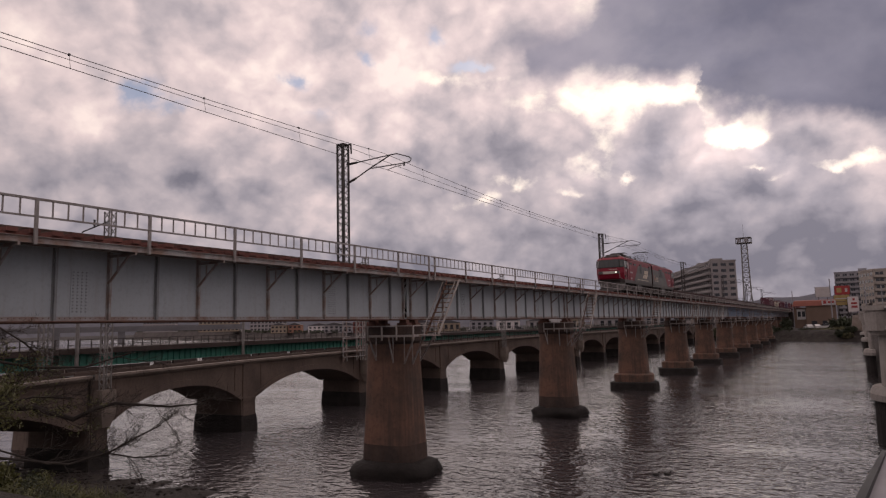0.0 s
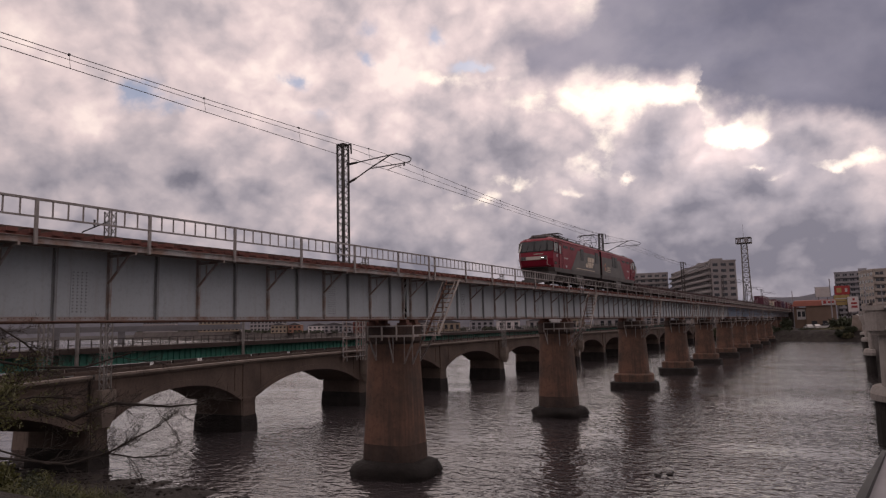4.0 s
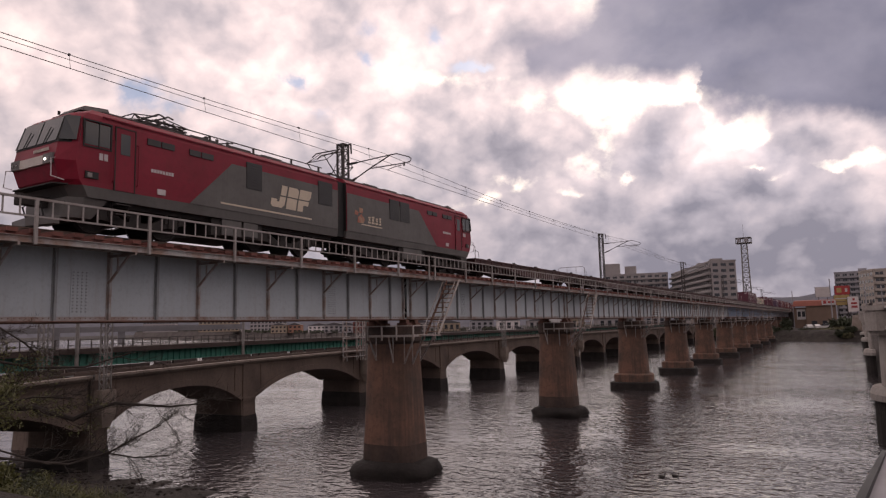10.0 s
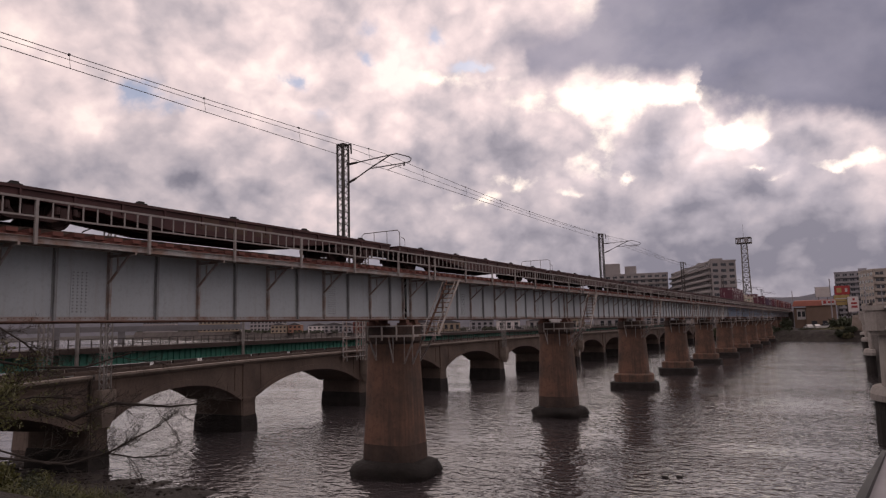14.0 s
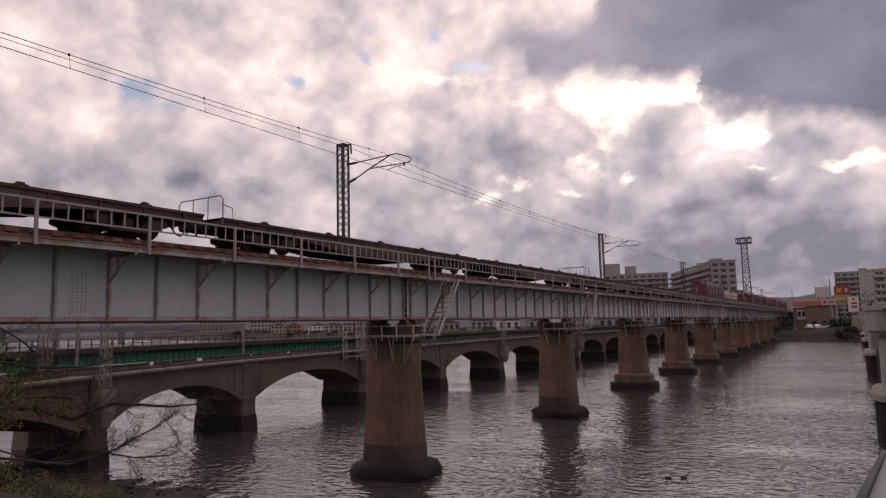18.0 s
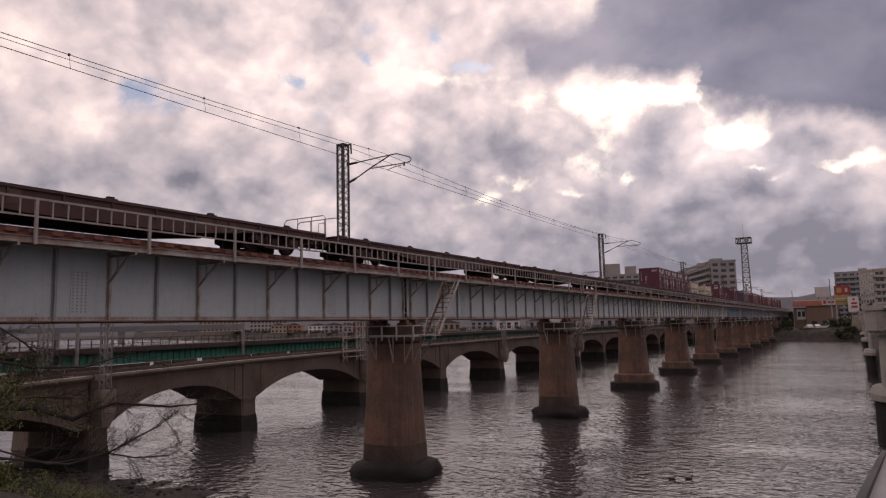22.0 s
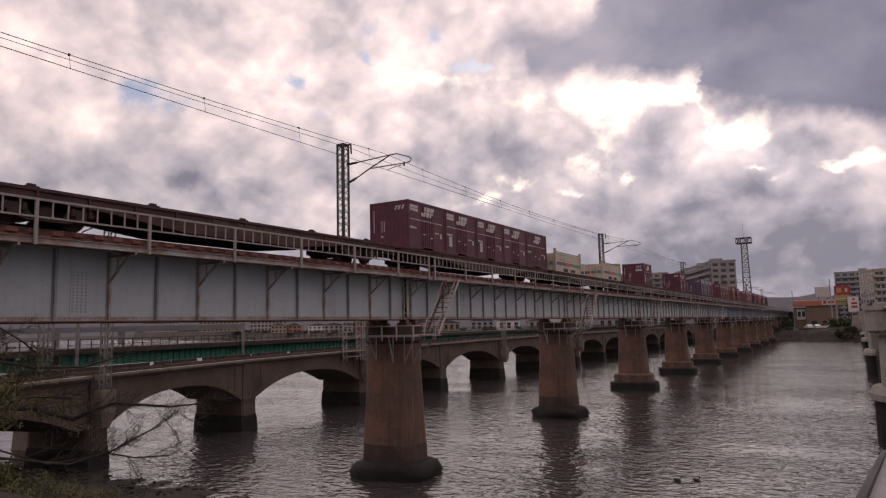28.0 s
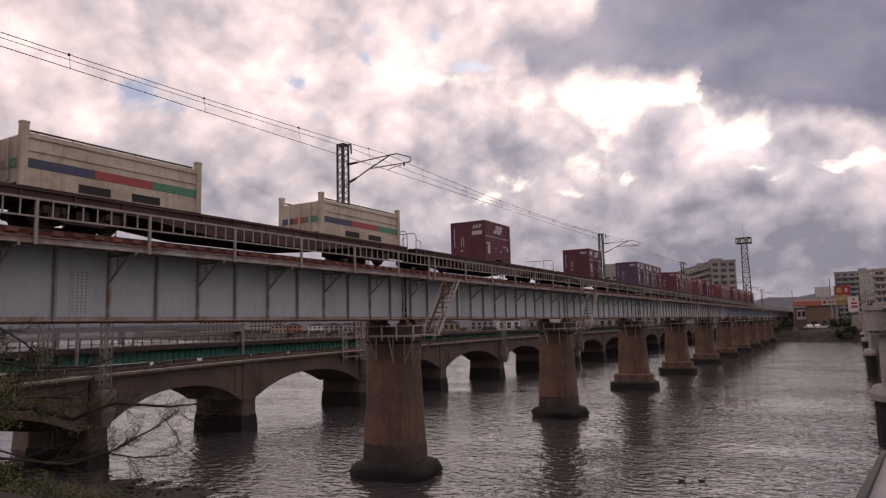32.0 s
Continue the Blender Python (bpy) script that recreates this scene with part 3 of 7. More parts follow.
def build_pier_stepped(y, mat, scale=1.0):
    p = thing("bridge_pier", "brown concrete pier on a stepped dark footing in the river", "bridge pier", (0, y, 0), "piers of the upper railway bridge")
    bm = B()
    zs = [1.75 + 4.75 * i / 10 for i in range(11)]
    loft(bm, [stadium(1.62 - .26 * (z - 1.75) / 4.75, 1.25 - .22 * (z - 1.75) / 4.75, z, 28, rough=.01) for z in zs])
    part("shaft", bm, mat, p)
    bm = B()
    loft(bm, [stadium(1.38, 1.04, 6.504, 28), stadium(1.46, 1.12, 6.65, 28), stadium(1.46, 1.12, 7.1, 28), stadium(1.42, 1.1, 7.35, 28)])
    # cap darker than the shaft below it
    part("pier_cap", bm, TIDE_CAP, p, "dark brown bearing cap")
    for sx in (1, -1):
        part("bearing", boxes((sx * .95 - .3, sx * .95 + .3, -.6, .6, 7.353, 7.697)), RUST, p, "rusty steel bearing")
    bm = B()
    loft(bm, [stadium(2.05, 1.62, z, 28, rough=.01) for z in (.85, 1.6)] + [stadium(1.72, 1.35, 1.747, 28)])
    part("plinth", bm, mat, p)
    bm = B()
    loft(bm, [stadium(r, r * .8, z, 28, rough=.03, seed=y) for r, z in ((2.5, -2.2), (2.52, .1), (2.5, .75), (2.36, .846))])
    part("footing", bm, FOOT, p, "black wet footing")
    return p


for k in range(-1, 14):
    y = PIER_Y + SPAN * k
    if k <= 1:
        build_pier_round(y)
    else:
        build_pier_stepped(y, PIER)


# ---------------------------------------------------------------- lower arched bridge
GRIMY = material("grimy_brown_deck_edge", (0.045, 0.03, 0.026), 0.85, 0.0, (0.028, 0.02, 0.018), amount=0.7, bump=0.2)
ARCH_W, ARCH_P, ARCH_Y = 4.6, 15.5, 36.85


def arch_x(y):
    """The lower line bends towards the upper one at the near bank."""
    return -20.2 + 4.2 * (max(0.0, 60 - y) / 37) ** 2.2


def arch_top(y):
    return 5.08 + 0.0062 * (min(y, 90) - 17)


def along(xf, y0, y1, z0, z1):
    """Pose that lays local +y from (xf(y0), y0, z0) to (xf(y1), y1, z1)."""
    a, b = Vector((xf(y0), y0, z0)), Vector((xf(y1), y1, z1))
    d = b - a
    return Matrix.Translation(a) @ Matrix.Rotation(math.atan2(-d.x, d.y), 4, "Z") @ Matrix.Rotation(math.atan2(d.z, math.hypot(d.x, d.y)), 4, "X")


def arch_meshes():
    """One arch: local y from pier middle to pier middle, x = 0 the near face, z = 0 the cornice top."""
    P, n = ARCH_P + .12, 18
    half, c, spring = ARCH_P / 2 - .72, ARCH_P / 2, -2.87
    low = [(c + half * (-1 + 2 * i / n), spring + 1.55 * (1 - abs(-1 + 2 * i / n) ** 2.3)) for i in range(n + 1)]
    bm = B()
    for x in (0, -ARCH_W):
        fr = [bm.verts.new((x, p, q)) for p, q in low]
        to = [bm.verts.new((x, p, -.3)) for p, q in low]
        e0 = [bm.verts.new((x, -.06, spring)), bm.verts.new((x, -.06, -.3))]
        e1 = [bm.verts.new((x, P - .06, spring)), bm.verts.new((x, P - .06, -.3))]
        for i in range(n):
            bm.faces.new((fr[i], fr[i + 1], to[i + 1], to[i]))
        bm.faces.new((e0[0], fr[0], to[0], e0[1]))
        bm.faces.new((fr[-1], e1[0], e1[1], to[-1]))
    bm.verts.ensure_lookup_table()
    v = list(bm.verts)
    h, a = len(v) // 2, n + 1
    for i in range(n):
        bm.faces.new((v[i], v[h + i], v[h + i + 1], v[i + 1]))
        bm.faces.new((v[a + i], v[a + i + 1], v[h + a + i + 1], v[h + a + i]))
    out = {"arch_span": mesh_of("arch_span", bm, ARCH)}
    bm = B()
    outer = [(c + (half + .36) * (-1 + 2 * i / n), spring + .12 + 1.85 * (1 - abs(-1 + 2 * i / n) ** 2.3)) for i in range(n + 1)]
    loft(bm, [[(-.01, *p), (.09, *p), (.09, *q), (-.01, *q)] for p, q in zip(low, outer)])
    out["arch_ring"] = mesh_of("arch_ring", bm, ARCH)
    bm = B()
    for y0, y1 in ((1.4, 1.5), (ARCH_P - 1.5, ARCH_P - 1.4)):
        box(bm, -.01, .05, y0, y1, -2.6, -.42)
    box(bm, -.01, .05, 1.5, ARCH_P - 1.5, -.52, -.42)
    out["panel_moulding"] = mesh_of("panel_moulding", bm, ARCH)
    out["pilaster"] = mesh_of("pilaster", boxes((0.002, .14, -.6, .6, -5.6, -.29), (0.002, .20, -.66, .66, -3.0, -2.75)), ARCH)
    bm = B()
    loft(bm, [[(.1 + g, -.73 - g, z), (.1 + g, .73 + g, z), (-ARCH_W + .25 - g, .73 + g, z), (-ARCH_W + .25 - g, -.73 - g, z)] for g, z in ((.12, -7.6), (.06, -5.0), (0, -4.3), (-.02, spring - .005))])
    out["pier"] = mesh_of("pier", bm, ARCH)
    bm = B()
    loft(bm, [[(.13 + g, -.76 - g, z), (.13 + g, .76 + g, z), (-ARCH_W + .22 - g, .76 + g, z), (-ARCH_W + .22 - g, -.76 - g, z)] for g, z in ((.15, -7.6), (.08, -5.0), (.04, -4.3), (.0, -4.0))])
    out["tide_band"] = mesh_of("tide_band", bm, FOOT)
    bm = B()
    prism(bm, [(-.2, -.295), (.1, -.295), (.32, -.13), (.32, .0), (-.2, .0)], "y", -.05, ARCH_P + .05)
    out["cornice"] = mesh_of("cornice", bm, CORNICE)
    bm = B()
    box(bm, -ARCH_W + .1, -.25, -.05, ARCH_P + .05, -.3, -.12)
    out["deck"] = mesh_of("deck", bm, UNDER)
    bm = B()
    for a, b in ((.0, 1.9), (2.15, 5.2), (5.5, 6.1), (6.3, 9.9), (10.5, 12.3), (12.6, ARCH_P)):
        box(bm, -ARCH_W + .02, -ARCH_W + .2, a, b, -.295, .16)
    out["far_parapet"] = mesh_of("far_parapet", bm, GRIMY)
    bm = B()
    for x in (-2.85, -1.75):
        box(bm, x - .035, x + .035, -.03, ARCH_P + .03, -.11, .06)
    out["lower_rail"] = mesh_of("lower_rail", bm, STEELRAIL)
    bm = B()
    for i in range(11):
        box(bm, .0, .05, i * ARCH_P / 10 - .03, i * ARCH_P / 10 + .03, 0, .95)
    for z in (.5, .92):
        box(bm, .01, .04, -.03, ARCH_P + .03, z, z + .035)
    out["guard_rail"] = mesh_of("guard_rail", bm, DARKSTEEL)
    return out


def pier_y(k):
    """The bays near the bank are uneven."""
    return {-1: 22.9, 0: 36.4, 1: 52.4, 2: 67.7}.get(k, ARCH_Y + ARCH_P * k)


def build_arch_bridge():
    br = thing("arch_bridge", "old brown concrete railway bridge of low arches on river piers", "bridge")
    am = arch_meshes()
    for k in range(-3, 14):
        y0, y1 = pier_y(k), pier_y(k + 1)
        sp = part("arch_span", am["arch_span"], None, br, at=along(arch_x, y0, y1, arch_top(y0), arch_top(y1)) @ Matrix.Diagonal((1, (y1 - y0) / ARCH_P, 1, 1)))
        for nm in ("arch_ring", "panel_moulding", "pilaster", "pier", "tide_band", "cornice", "deck", "far_parapet", "lower_rail"):
            part(nm, am[nm], None, sp, {"tide_band": "black band at the waterline", "cornice": "pale projecting cornice"}.get(nm, ""))
        if y0 > 60:
            part("guard_rail", am["guard_rail"], None, sp)


build_arch_bridge()


def green_x(y):
    return arch_x(y) - 8.2


def build_green_bridge():
    """Plate-girder line behind the arches."""
    L_ = 17.5
    first = thing("green_girder_span", "green painted plate-girder railway span on concrete piers", "bridge span", (0, 0, 0), "spans of the green bridge")
    g = part("girder", boxes((-.02, .02, .02, L_ - .02, 5.22, 6.0), (-.2, .2, .02, L_ - .02, 5.17, 5.22), (-.2, .2, .02, L_ - .02, 6.0, 6.05), (-2.02, -1.98, .02, L_ - .02, 5.22, 6.0)), GREEN, first)
    me = mesh_of("stiffener", boxes((.021, .12, -.03, .03, 5.225, 5.99)), GREEN)
    for i in range(28):
        part("stiffener", me, None, g, at=(0, .25 + i * .625, 0))
    part("deck", boxes((-3.2, .7, .0, L_, 6.055, 6.42)), GRIMY, first, "dark deck edge")
    part("top_rail", boxes((.62, .66, .0, L_, 7.0, 7.05)), DARKSTEEL, first)
    part("mid_rail", boxes((.62, .66, .0, L_, 6.65, 6.69)), DARKSTEEL, first)
    me = mesh_of("railing_post", boxes((.61, .67, -.03, .03, 6.425, 7.05)), DARKSTEEL)
    for i in range(20):
        part("railing_post", me, None, first, at=(0, .1 + i * .9, 0))
    bm = B()
    loft(bm, [[(.5 + q, -.8 - q, z), (.5 + q, .8 + q, z), (-2.6 - q, .8 + q, z), (-2.6 - q, -.8 - q, z)] for q, z in ((.3, -2.2), (.15, 1), (0, 5.16))])
    part("pier", bm, PIER_GREY, first, "stained concrete pier")
    part("pier_beam", boxes((-2.9, .8, -.95, .95, 4.75, 5.165)), CORNICE, first)
    for k in range(-3, 13):
        y0 = 25.8 + L_ * k
        m = along(green_x, y0, y0 + L_, 0, 0)
        if k == -3:
            first.matrix_basis = m
        else:
            copy_thing(first, m)


build_green_bridge()


# ---------------------------------------------------------------- masts and overhead wires
def build_lattice(name, label, x, y, z0, z1, w, mat, step=.42, group="", leg=.06):
    t = thing(name, label, "mast", (x, y, 0), group)
    h = w / 2
    for sx in (1, -1):
        for sy in (1, -1):
            part("corner_leg", boxes((sx * h - leg / 2, sx * h + leg / 2, sy * h - leg / 2, sy * h + leg / 2, z0, z1)), mat, t)
    n = int((z1 - z0) / step)
    step = (z1 - z0) / n
    for side in range(4):
        bm = B()
        for i in range(n):
            a, b = z0 + i * step, z0 + (i + 1) * step
            p, q = (-h, h) if i % 2 else (h, -h)
            if side == 0:
                bar(bm, (p, h, a), (q, h, b), .03, .02)
                bar(bm, (q, h, a), (p, h, b), .03, .02)
            elif side == 1:
                bar(bm, (p, -h, a), (q, -h, b), .03, .02)
                bar(bm, (q, -h, a), (p, -h, b), .03, .02)
            elif side == 2:
                bar(bm, (h, p, a), (h, q, b), .03, .02)
            else:
                bar(bm, (-h, p, a), (-h, q, b), .03, .02)
        part("lacing", bm, mat, t)["kind"] = "stuff"
    return t


MAST_Y = [28.1 + 2 * SPAN * k for k in range(-2, 6)]
MAST_X = -2.75


def build_catenary_mast():
    t = build_lattice("catenary_mast", "dark steel lattice catenary mast with a cantilever over the track", MAST_X, MAST_Y[0], 8.6, 17.25, .42, DARKSTEEL, .34, group="masts of the upper railway bridge", leg=.085)
    part("base_bracket", boxes((-.3, 1.8, -.25, .25, 8.5, 8.6), (.2, 1.8, -.06, .06, 8.0, 8.5)), DARKSTEEL, t)
    part("cap", boxes((-.25, .25, -.25, .25, 17.25, 17.32), (.2, .55, -.03, .03, 17.22, 17.28)), DARKSTEEL, t)
    bm = B()
    tube(bm, [(.55, 0, 17.25), (.58, 0, 16.7)], .05)
    part("feeder_insulator", bm, INSUL, t)
    bm = B()
    tube(bm, [(.22, 0, 16.16), (.45, 0, 16.16)], .03)
    tube(bm, [(.45, 0, 16.16), (.95, 0, 16.17)], .065, 8)
    tube(bm, [(.22, 0, 15.08), (.45, 0, 15.16)], .03)
    tube(bm, [(.45, 0, 15.16), (.9, 0, 15.32)], .065, 8)
    part("insulator", bm, INSUL, t)
    bm = B()
    tube(bm, [(.95, 0, 16.17), (3.1, 0, 16.26), (3.55, 0, 16.26), (4.3, 0, 15.98), (4.42, 0, 15.86), (4.34, 0, 15.72), (3.9, 0, 15.70), (1.8, 0, 15.72)], .03)
    part("top_tube", bm, DARKSTEEL, t)
    bm = B()
    tube(bm, [(.9, 0, 15.32), (1.82, 0, 15.73), (3.1, 0, 16.24)], .034)
    part("brace_tube", bm, DARKSTEEL, t)
    bm = B()
    tube(bm, [(3.98, 0, 15.74), (3.98, 0, 15.56)], .05)
    tube(bm, [(3.98, 0, 15.62), (3.5, 0, 15.6), (2.95, 0, 15.50)], .018)
    part("steady_arm", bm, DARKSTEEL, t)
    return t


mast = build_catenary_mast()
for y in MAST_Y[1:]:
    copy_thing(mast, pose(MAST_X, y, 0))


def build_wires():
    t = thing("overhead_wires", "thin dark catenary wires with droppers above the track", "overhead wire", (0, 0, 0))
    for a, b in zip(MAST_Y, MAST_Y[1:]):
        def sag(y, z, s):
            u = (y - a) / (b - a)
            return z - s * 4 * u * (1 - u)
        ys = [a + (b - a) * i / 20 for i in range(21)]
        bm = B()
        tube(bm, [(0, y, sag(y, 16.40, .50)) for y in ys], .013, 5)
        part("messenger_wire", bm, WIRE, t)
        bm = B()
        tube(bm, [(.1, y, sag(y, 15.52, .05)) for y in ys], .013, 5)
        part("contact_wire", bm, WIRE, t)
        bm = B()
        tube(bm, [(-2.2, y, sag(y, 17.02, .34)) for y in ys], .012, 5)
        part("feeder_wire", bm, WIRE, t)
        for i in range(9):
            y = a + .95 + (b - a) * (i + .55) / 9
            bm = B()
            zt, zb = sag(y, 16.40, .50), sag(y, 15.52, .05)
            tube(bm, [(0, y, zt), (.1, y, zb)], .008, 4)
            box(bm, -.03, .03, y - .03, y + .03, zt - .03, zt + .04)
            part("dropper", bm, WIRE, t)


build_wires()


# ---------------------------------------------------------------- train
CREAM = material("faded_cream_marking", (0.55, 0.47, 0.36), 0.6, 0.0, (0.45, 0.38, 0.30), grain=9, stain=2, amount=0.5, bump=0)
WHITE = material("dull_white_marking", (0.50, 0.46, 0.46), 0.6, 0.0, (0.38, 0.33, 0.34), grain=12, stain=3, amount=0.6, bump=0)
ROOF = material("sooty_roof_grey", (0.10, 0.09, 0.088), 0.7, 0.1, (0.06, 0.05, 0.048), grain=8, stain=1, amount=0.8, bump=0.2)
LOUVRE = material("dark_louvre", (0.022, 0.021, 0.022), 0.5, 0.0, amount=0.4, bump=0)
RUBBER = material("black_rubber", (0.012, 0.012, 0.012), 0.7, amount=0.3, bump=0)
WINDOW = glass_material("dark_cab_glass", (0.022, 0.026, 0.027), 0.05, 0.6)
LAMP = glow("lit_headlamp", (1.0, 0.88, 0.80), 9.0)
LAMP_OFF = glass_material("unlit_lamp_glass", (0.06, 0.05, 0.05), 0.1)
EMBLEM = material("faded_red_emblem", (0.30, 0.09, 0.06), 0.6, 0.0, (0.36, 0.25, 0.16), grain=9, stain=4, amount=1.0, bump=0)
SILVER = material("pale_nose_stripe", (0.50, 0.45, 0.40), 0.5, 0.0, (0.42, 0.38, 0.34), grain=6, stain=2, amount=0.5, bump=0)
PLUM = material("plum_container_paint", (0.128, 0.040, 0.060), 0.55, 0.0, (0.088, 0.032, 0.045), grain=5, stain=0.8, amount=0.9, bump=0.05, streak=0.5, streak_color=(0.05, 0.022, 0.024), per_object=0.12, spec=0.3)
PURPLE = material("violet_container_paint", (0.085, 0.045, 0.085), 0.5, 0.0, (0.065, 0.036, 0.062), grain=5, stain=0.8, amount=0.7, bump=0.05, streak=0.3)
DULLRED = material("faded_red_container_paint", (0.17, 0.05, 0.05), 0.55, 0.0, (0.12, 0.04, 0.042), grain=5, stain=0.8, amount=0.7, bump=0.05, streak=0.3)
TANKCREAM = material("stained_cream_steel", (0.52, 0.46, 0.37), 0.6, 0.0, (0.30, 0.245, 0.19), grain=6, stain=1.2, amount=0.7, bump=0.12, streak=0.5, streak_color=(0.20, 0.13, 0.085))
BLUE_P = material("blue_stripe_paint", (0.035, 0.045, 0.10), 0.5, 0.0, (0.055, 0.06, 0.09), grain=10, stain=2, amount=0.6, bump=0)
RED_P = material("red_stripe_paint", (0.30, 0.045, 0.05), 0.5, 0.0, (0.30, 0.07, 0.06), grain=10, stain=2, amount=0.6, bump=0)
GREEN_P = material("green_stripe_paint", (0.05, 0.19, 0.11), 0.5, 0.0, (0.06, 0.20, 0.12), grain=10, stain=2, amount=0.6, bump=0)
TIMBER = material("worn_brown_panel", (0.085, 0.05, 0.036), 0.8, 0.0, (0.05, 0.03, 0.024), grain=9, stain=1, amount=0.8, bump=0.2)


def train_y(t):
    """Place of the locomotive's middle along the track: it gathers speed slowly."""
    u = t / 32
    late = 2.25 * (1 - smooth_step(.5, 8.5, t))
    return 77.583 + late - 131.769 * u - 152.162 * u ** 2 + 44.662 * u ** 3 - 5.662 * u ** 4


WAGON_L = 20.4
MOVING = []        # thing, offset behind the locomotive's middle
WHEELS = []        # wheelset, its place in the bogie, radius


def wheelset_mesh(r, mat):
    bm = B()
    for sx in (1, -1):
        pts = [(sx * .51, r + .03), (sx * .54, r + .03), (sx * .56, r), (sx * .64, r - .01), (sx * .64, r - .07), (sx * .60, r - .09), (sx * .60, .12), (sx * .66, .1), (sx * .66, 0.02)]
        n = 20
        rings = []
        for x, rr in [(sx * .51, .05)] + pts:
            rings.append([(x, rr * math.cos(2 * math.pi * k / n), rr * math.sin(2 * math.pi * k / n)) for k in range(n)])
        loft(bm, rings)
    tube(bm, [(-.8, 0, 0), (.8, 0, 0)], .08, 8)
    # balance marks that show the turning
    box(bm, .641, .65, -.05, .05, .16, r - .1)
    return mesh_of("wheelset", bm, mat)


BOGIE = material("brown_dusty_bogie", (0.050, 0.026, 0.024), 0.85, 0.0, (0.028, 0.017, 0.016), grain=8, stain=1.5, amount=0.8, bump=0.3)
WHEEL_SMALL = wheelset_mesh(.43, BOGIE)
WHEEL_LARGE = wheelset_mesh(.56, UNDER)


def build_bogie(parent, y, half, r, mesh, spins=True, loco=False):
    bm = B()
    top = r + (.28 if loco else .16)
    for sx in (1, -1):
        x0, x1 = sorted((sx * .86, sx * (1.06 if loco else 1.0)))
        prism(bm, [(-half - .45, r + .12), (-half + .3, r + .16), (-.45, r - .12), (.45, r - .12), (half - .3, r + .16), (half + .45, r + .12), (half + .45, r - .02), (half + .2, r - .1), (.6, r - .28), (-.6, r - .28), (-half - .2, r - .1), (-half - .45, r - .02)], "x", x0, x1)
        for yy in (-half, half):
            box(bm, x0 - .02, x1 + .05, yy - .17, yy + .17, r - .18, r + .16)
            tube(bm, [(sx * 1.06, yy - .26, r - .05), (sx * 1.06, yy - .26, top)], .07, 8)
            tube(bm, [(sx * 1.06, yy + .26, r - .05), (sx * 1.06, yy + .26, top)], .07, 8)
    box(bm, -.9, .9, -.2, .2, r - .1, top)
    bg = part("bogie", bm, UNDER if loco else BOGIE, parent, "grimy steel bogie frame", at=(0, y, 0))
    for yy in (-half, half):
        w = part("wheelset", mesh, None, bg, at=(0, yy, r))
        if spins:
            WHEELS.append((w, (0, yy, r), r))
    return bg


def logo_bars(bm, y0, y1, z0, z1, x, out, side=1):
    """Three slanted blocks along y, for a mark on a side wall."""
    d = (y1 - y0)
    h = z1 - z0
    shapes = [[(.02, .0), (.24, .0), (.32, .12), (.36, .50), (.22, .50), (.19, .26), (.13, .26), (.14, .36), (.0, .36), (-.02, .10)], [(.225, .56), (.365, .56), (.41, 1.0), (.27, 1.0)],
              [(.36, .0), (.62, .0), (.66, .50), (.40, .50)], [(.41, .56), (.68, .56), (.71, .90), (.66, 1.0), (.45, 1.0)],
              [(.66, .0), (.80, .0), (.83, .30), (.96, .30), (.98, .50), (.70, .50)], [(.71, .56), (.98, .56), (1.04, .74), (1.06, 1.0), (.75, 1.0)]]
    for sh in shapes:
        prism(bm, [(y0 + d * a, z0 + h * b) for a, b in sh], "x", x, x + out * side)


def sign_bars(bm, y0, y1, z0, z1, n, x, out, m=None):
    """A short line of unreadable writing as plain blocks along y."""
    w = (y1 - y0) / n
    for i in range(n):
        box(bm, x, x + out, y0 + i * w + w * .08, y0 + (i + 1) * w - w * .14, z0, z1, m)


def cab_plan(z):
    """Half plan of the cab end at height z: side x, front corner x, corner y, front y."""
    table = [(0.95, 1.36, .95, -11.55, -11.85), (1.28, 1.40, 1.02, -11.75, -12.1), (1.42, 1.40, 1.05, -11.85, -12.25), (1.95, 1.42, 1.10, -11.98, -12.42), (2.5, 1.42, 1.08, -11.93, -12.32),
             (3.28, 1.40, 1.0, -11.80, -12.10), (3.45, 1.36, .94, -11.68, -11.92), (3.62, 1.20, .80, -11.4, -11.5), (3.72, .85, .6, -11.15, -11.2)]
    for a, b in zip(table, table[1:]):
        if a[0] <= z <= b[0]:
            u = (z - a[0]) / (b[0] - a[0])
            return [p + (q - p) * u for p, q in zip(a, b)][1:]
    return list(table[-1][1:])


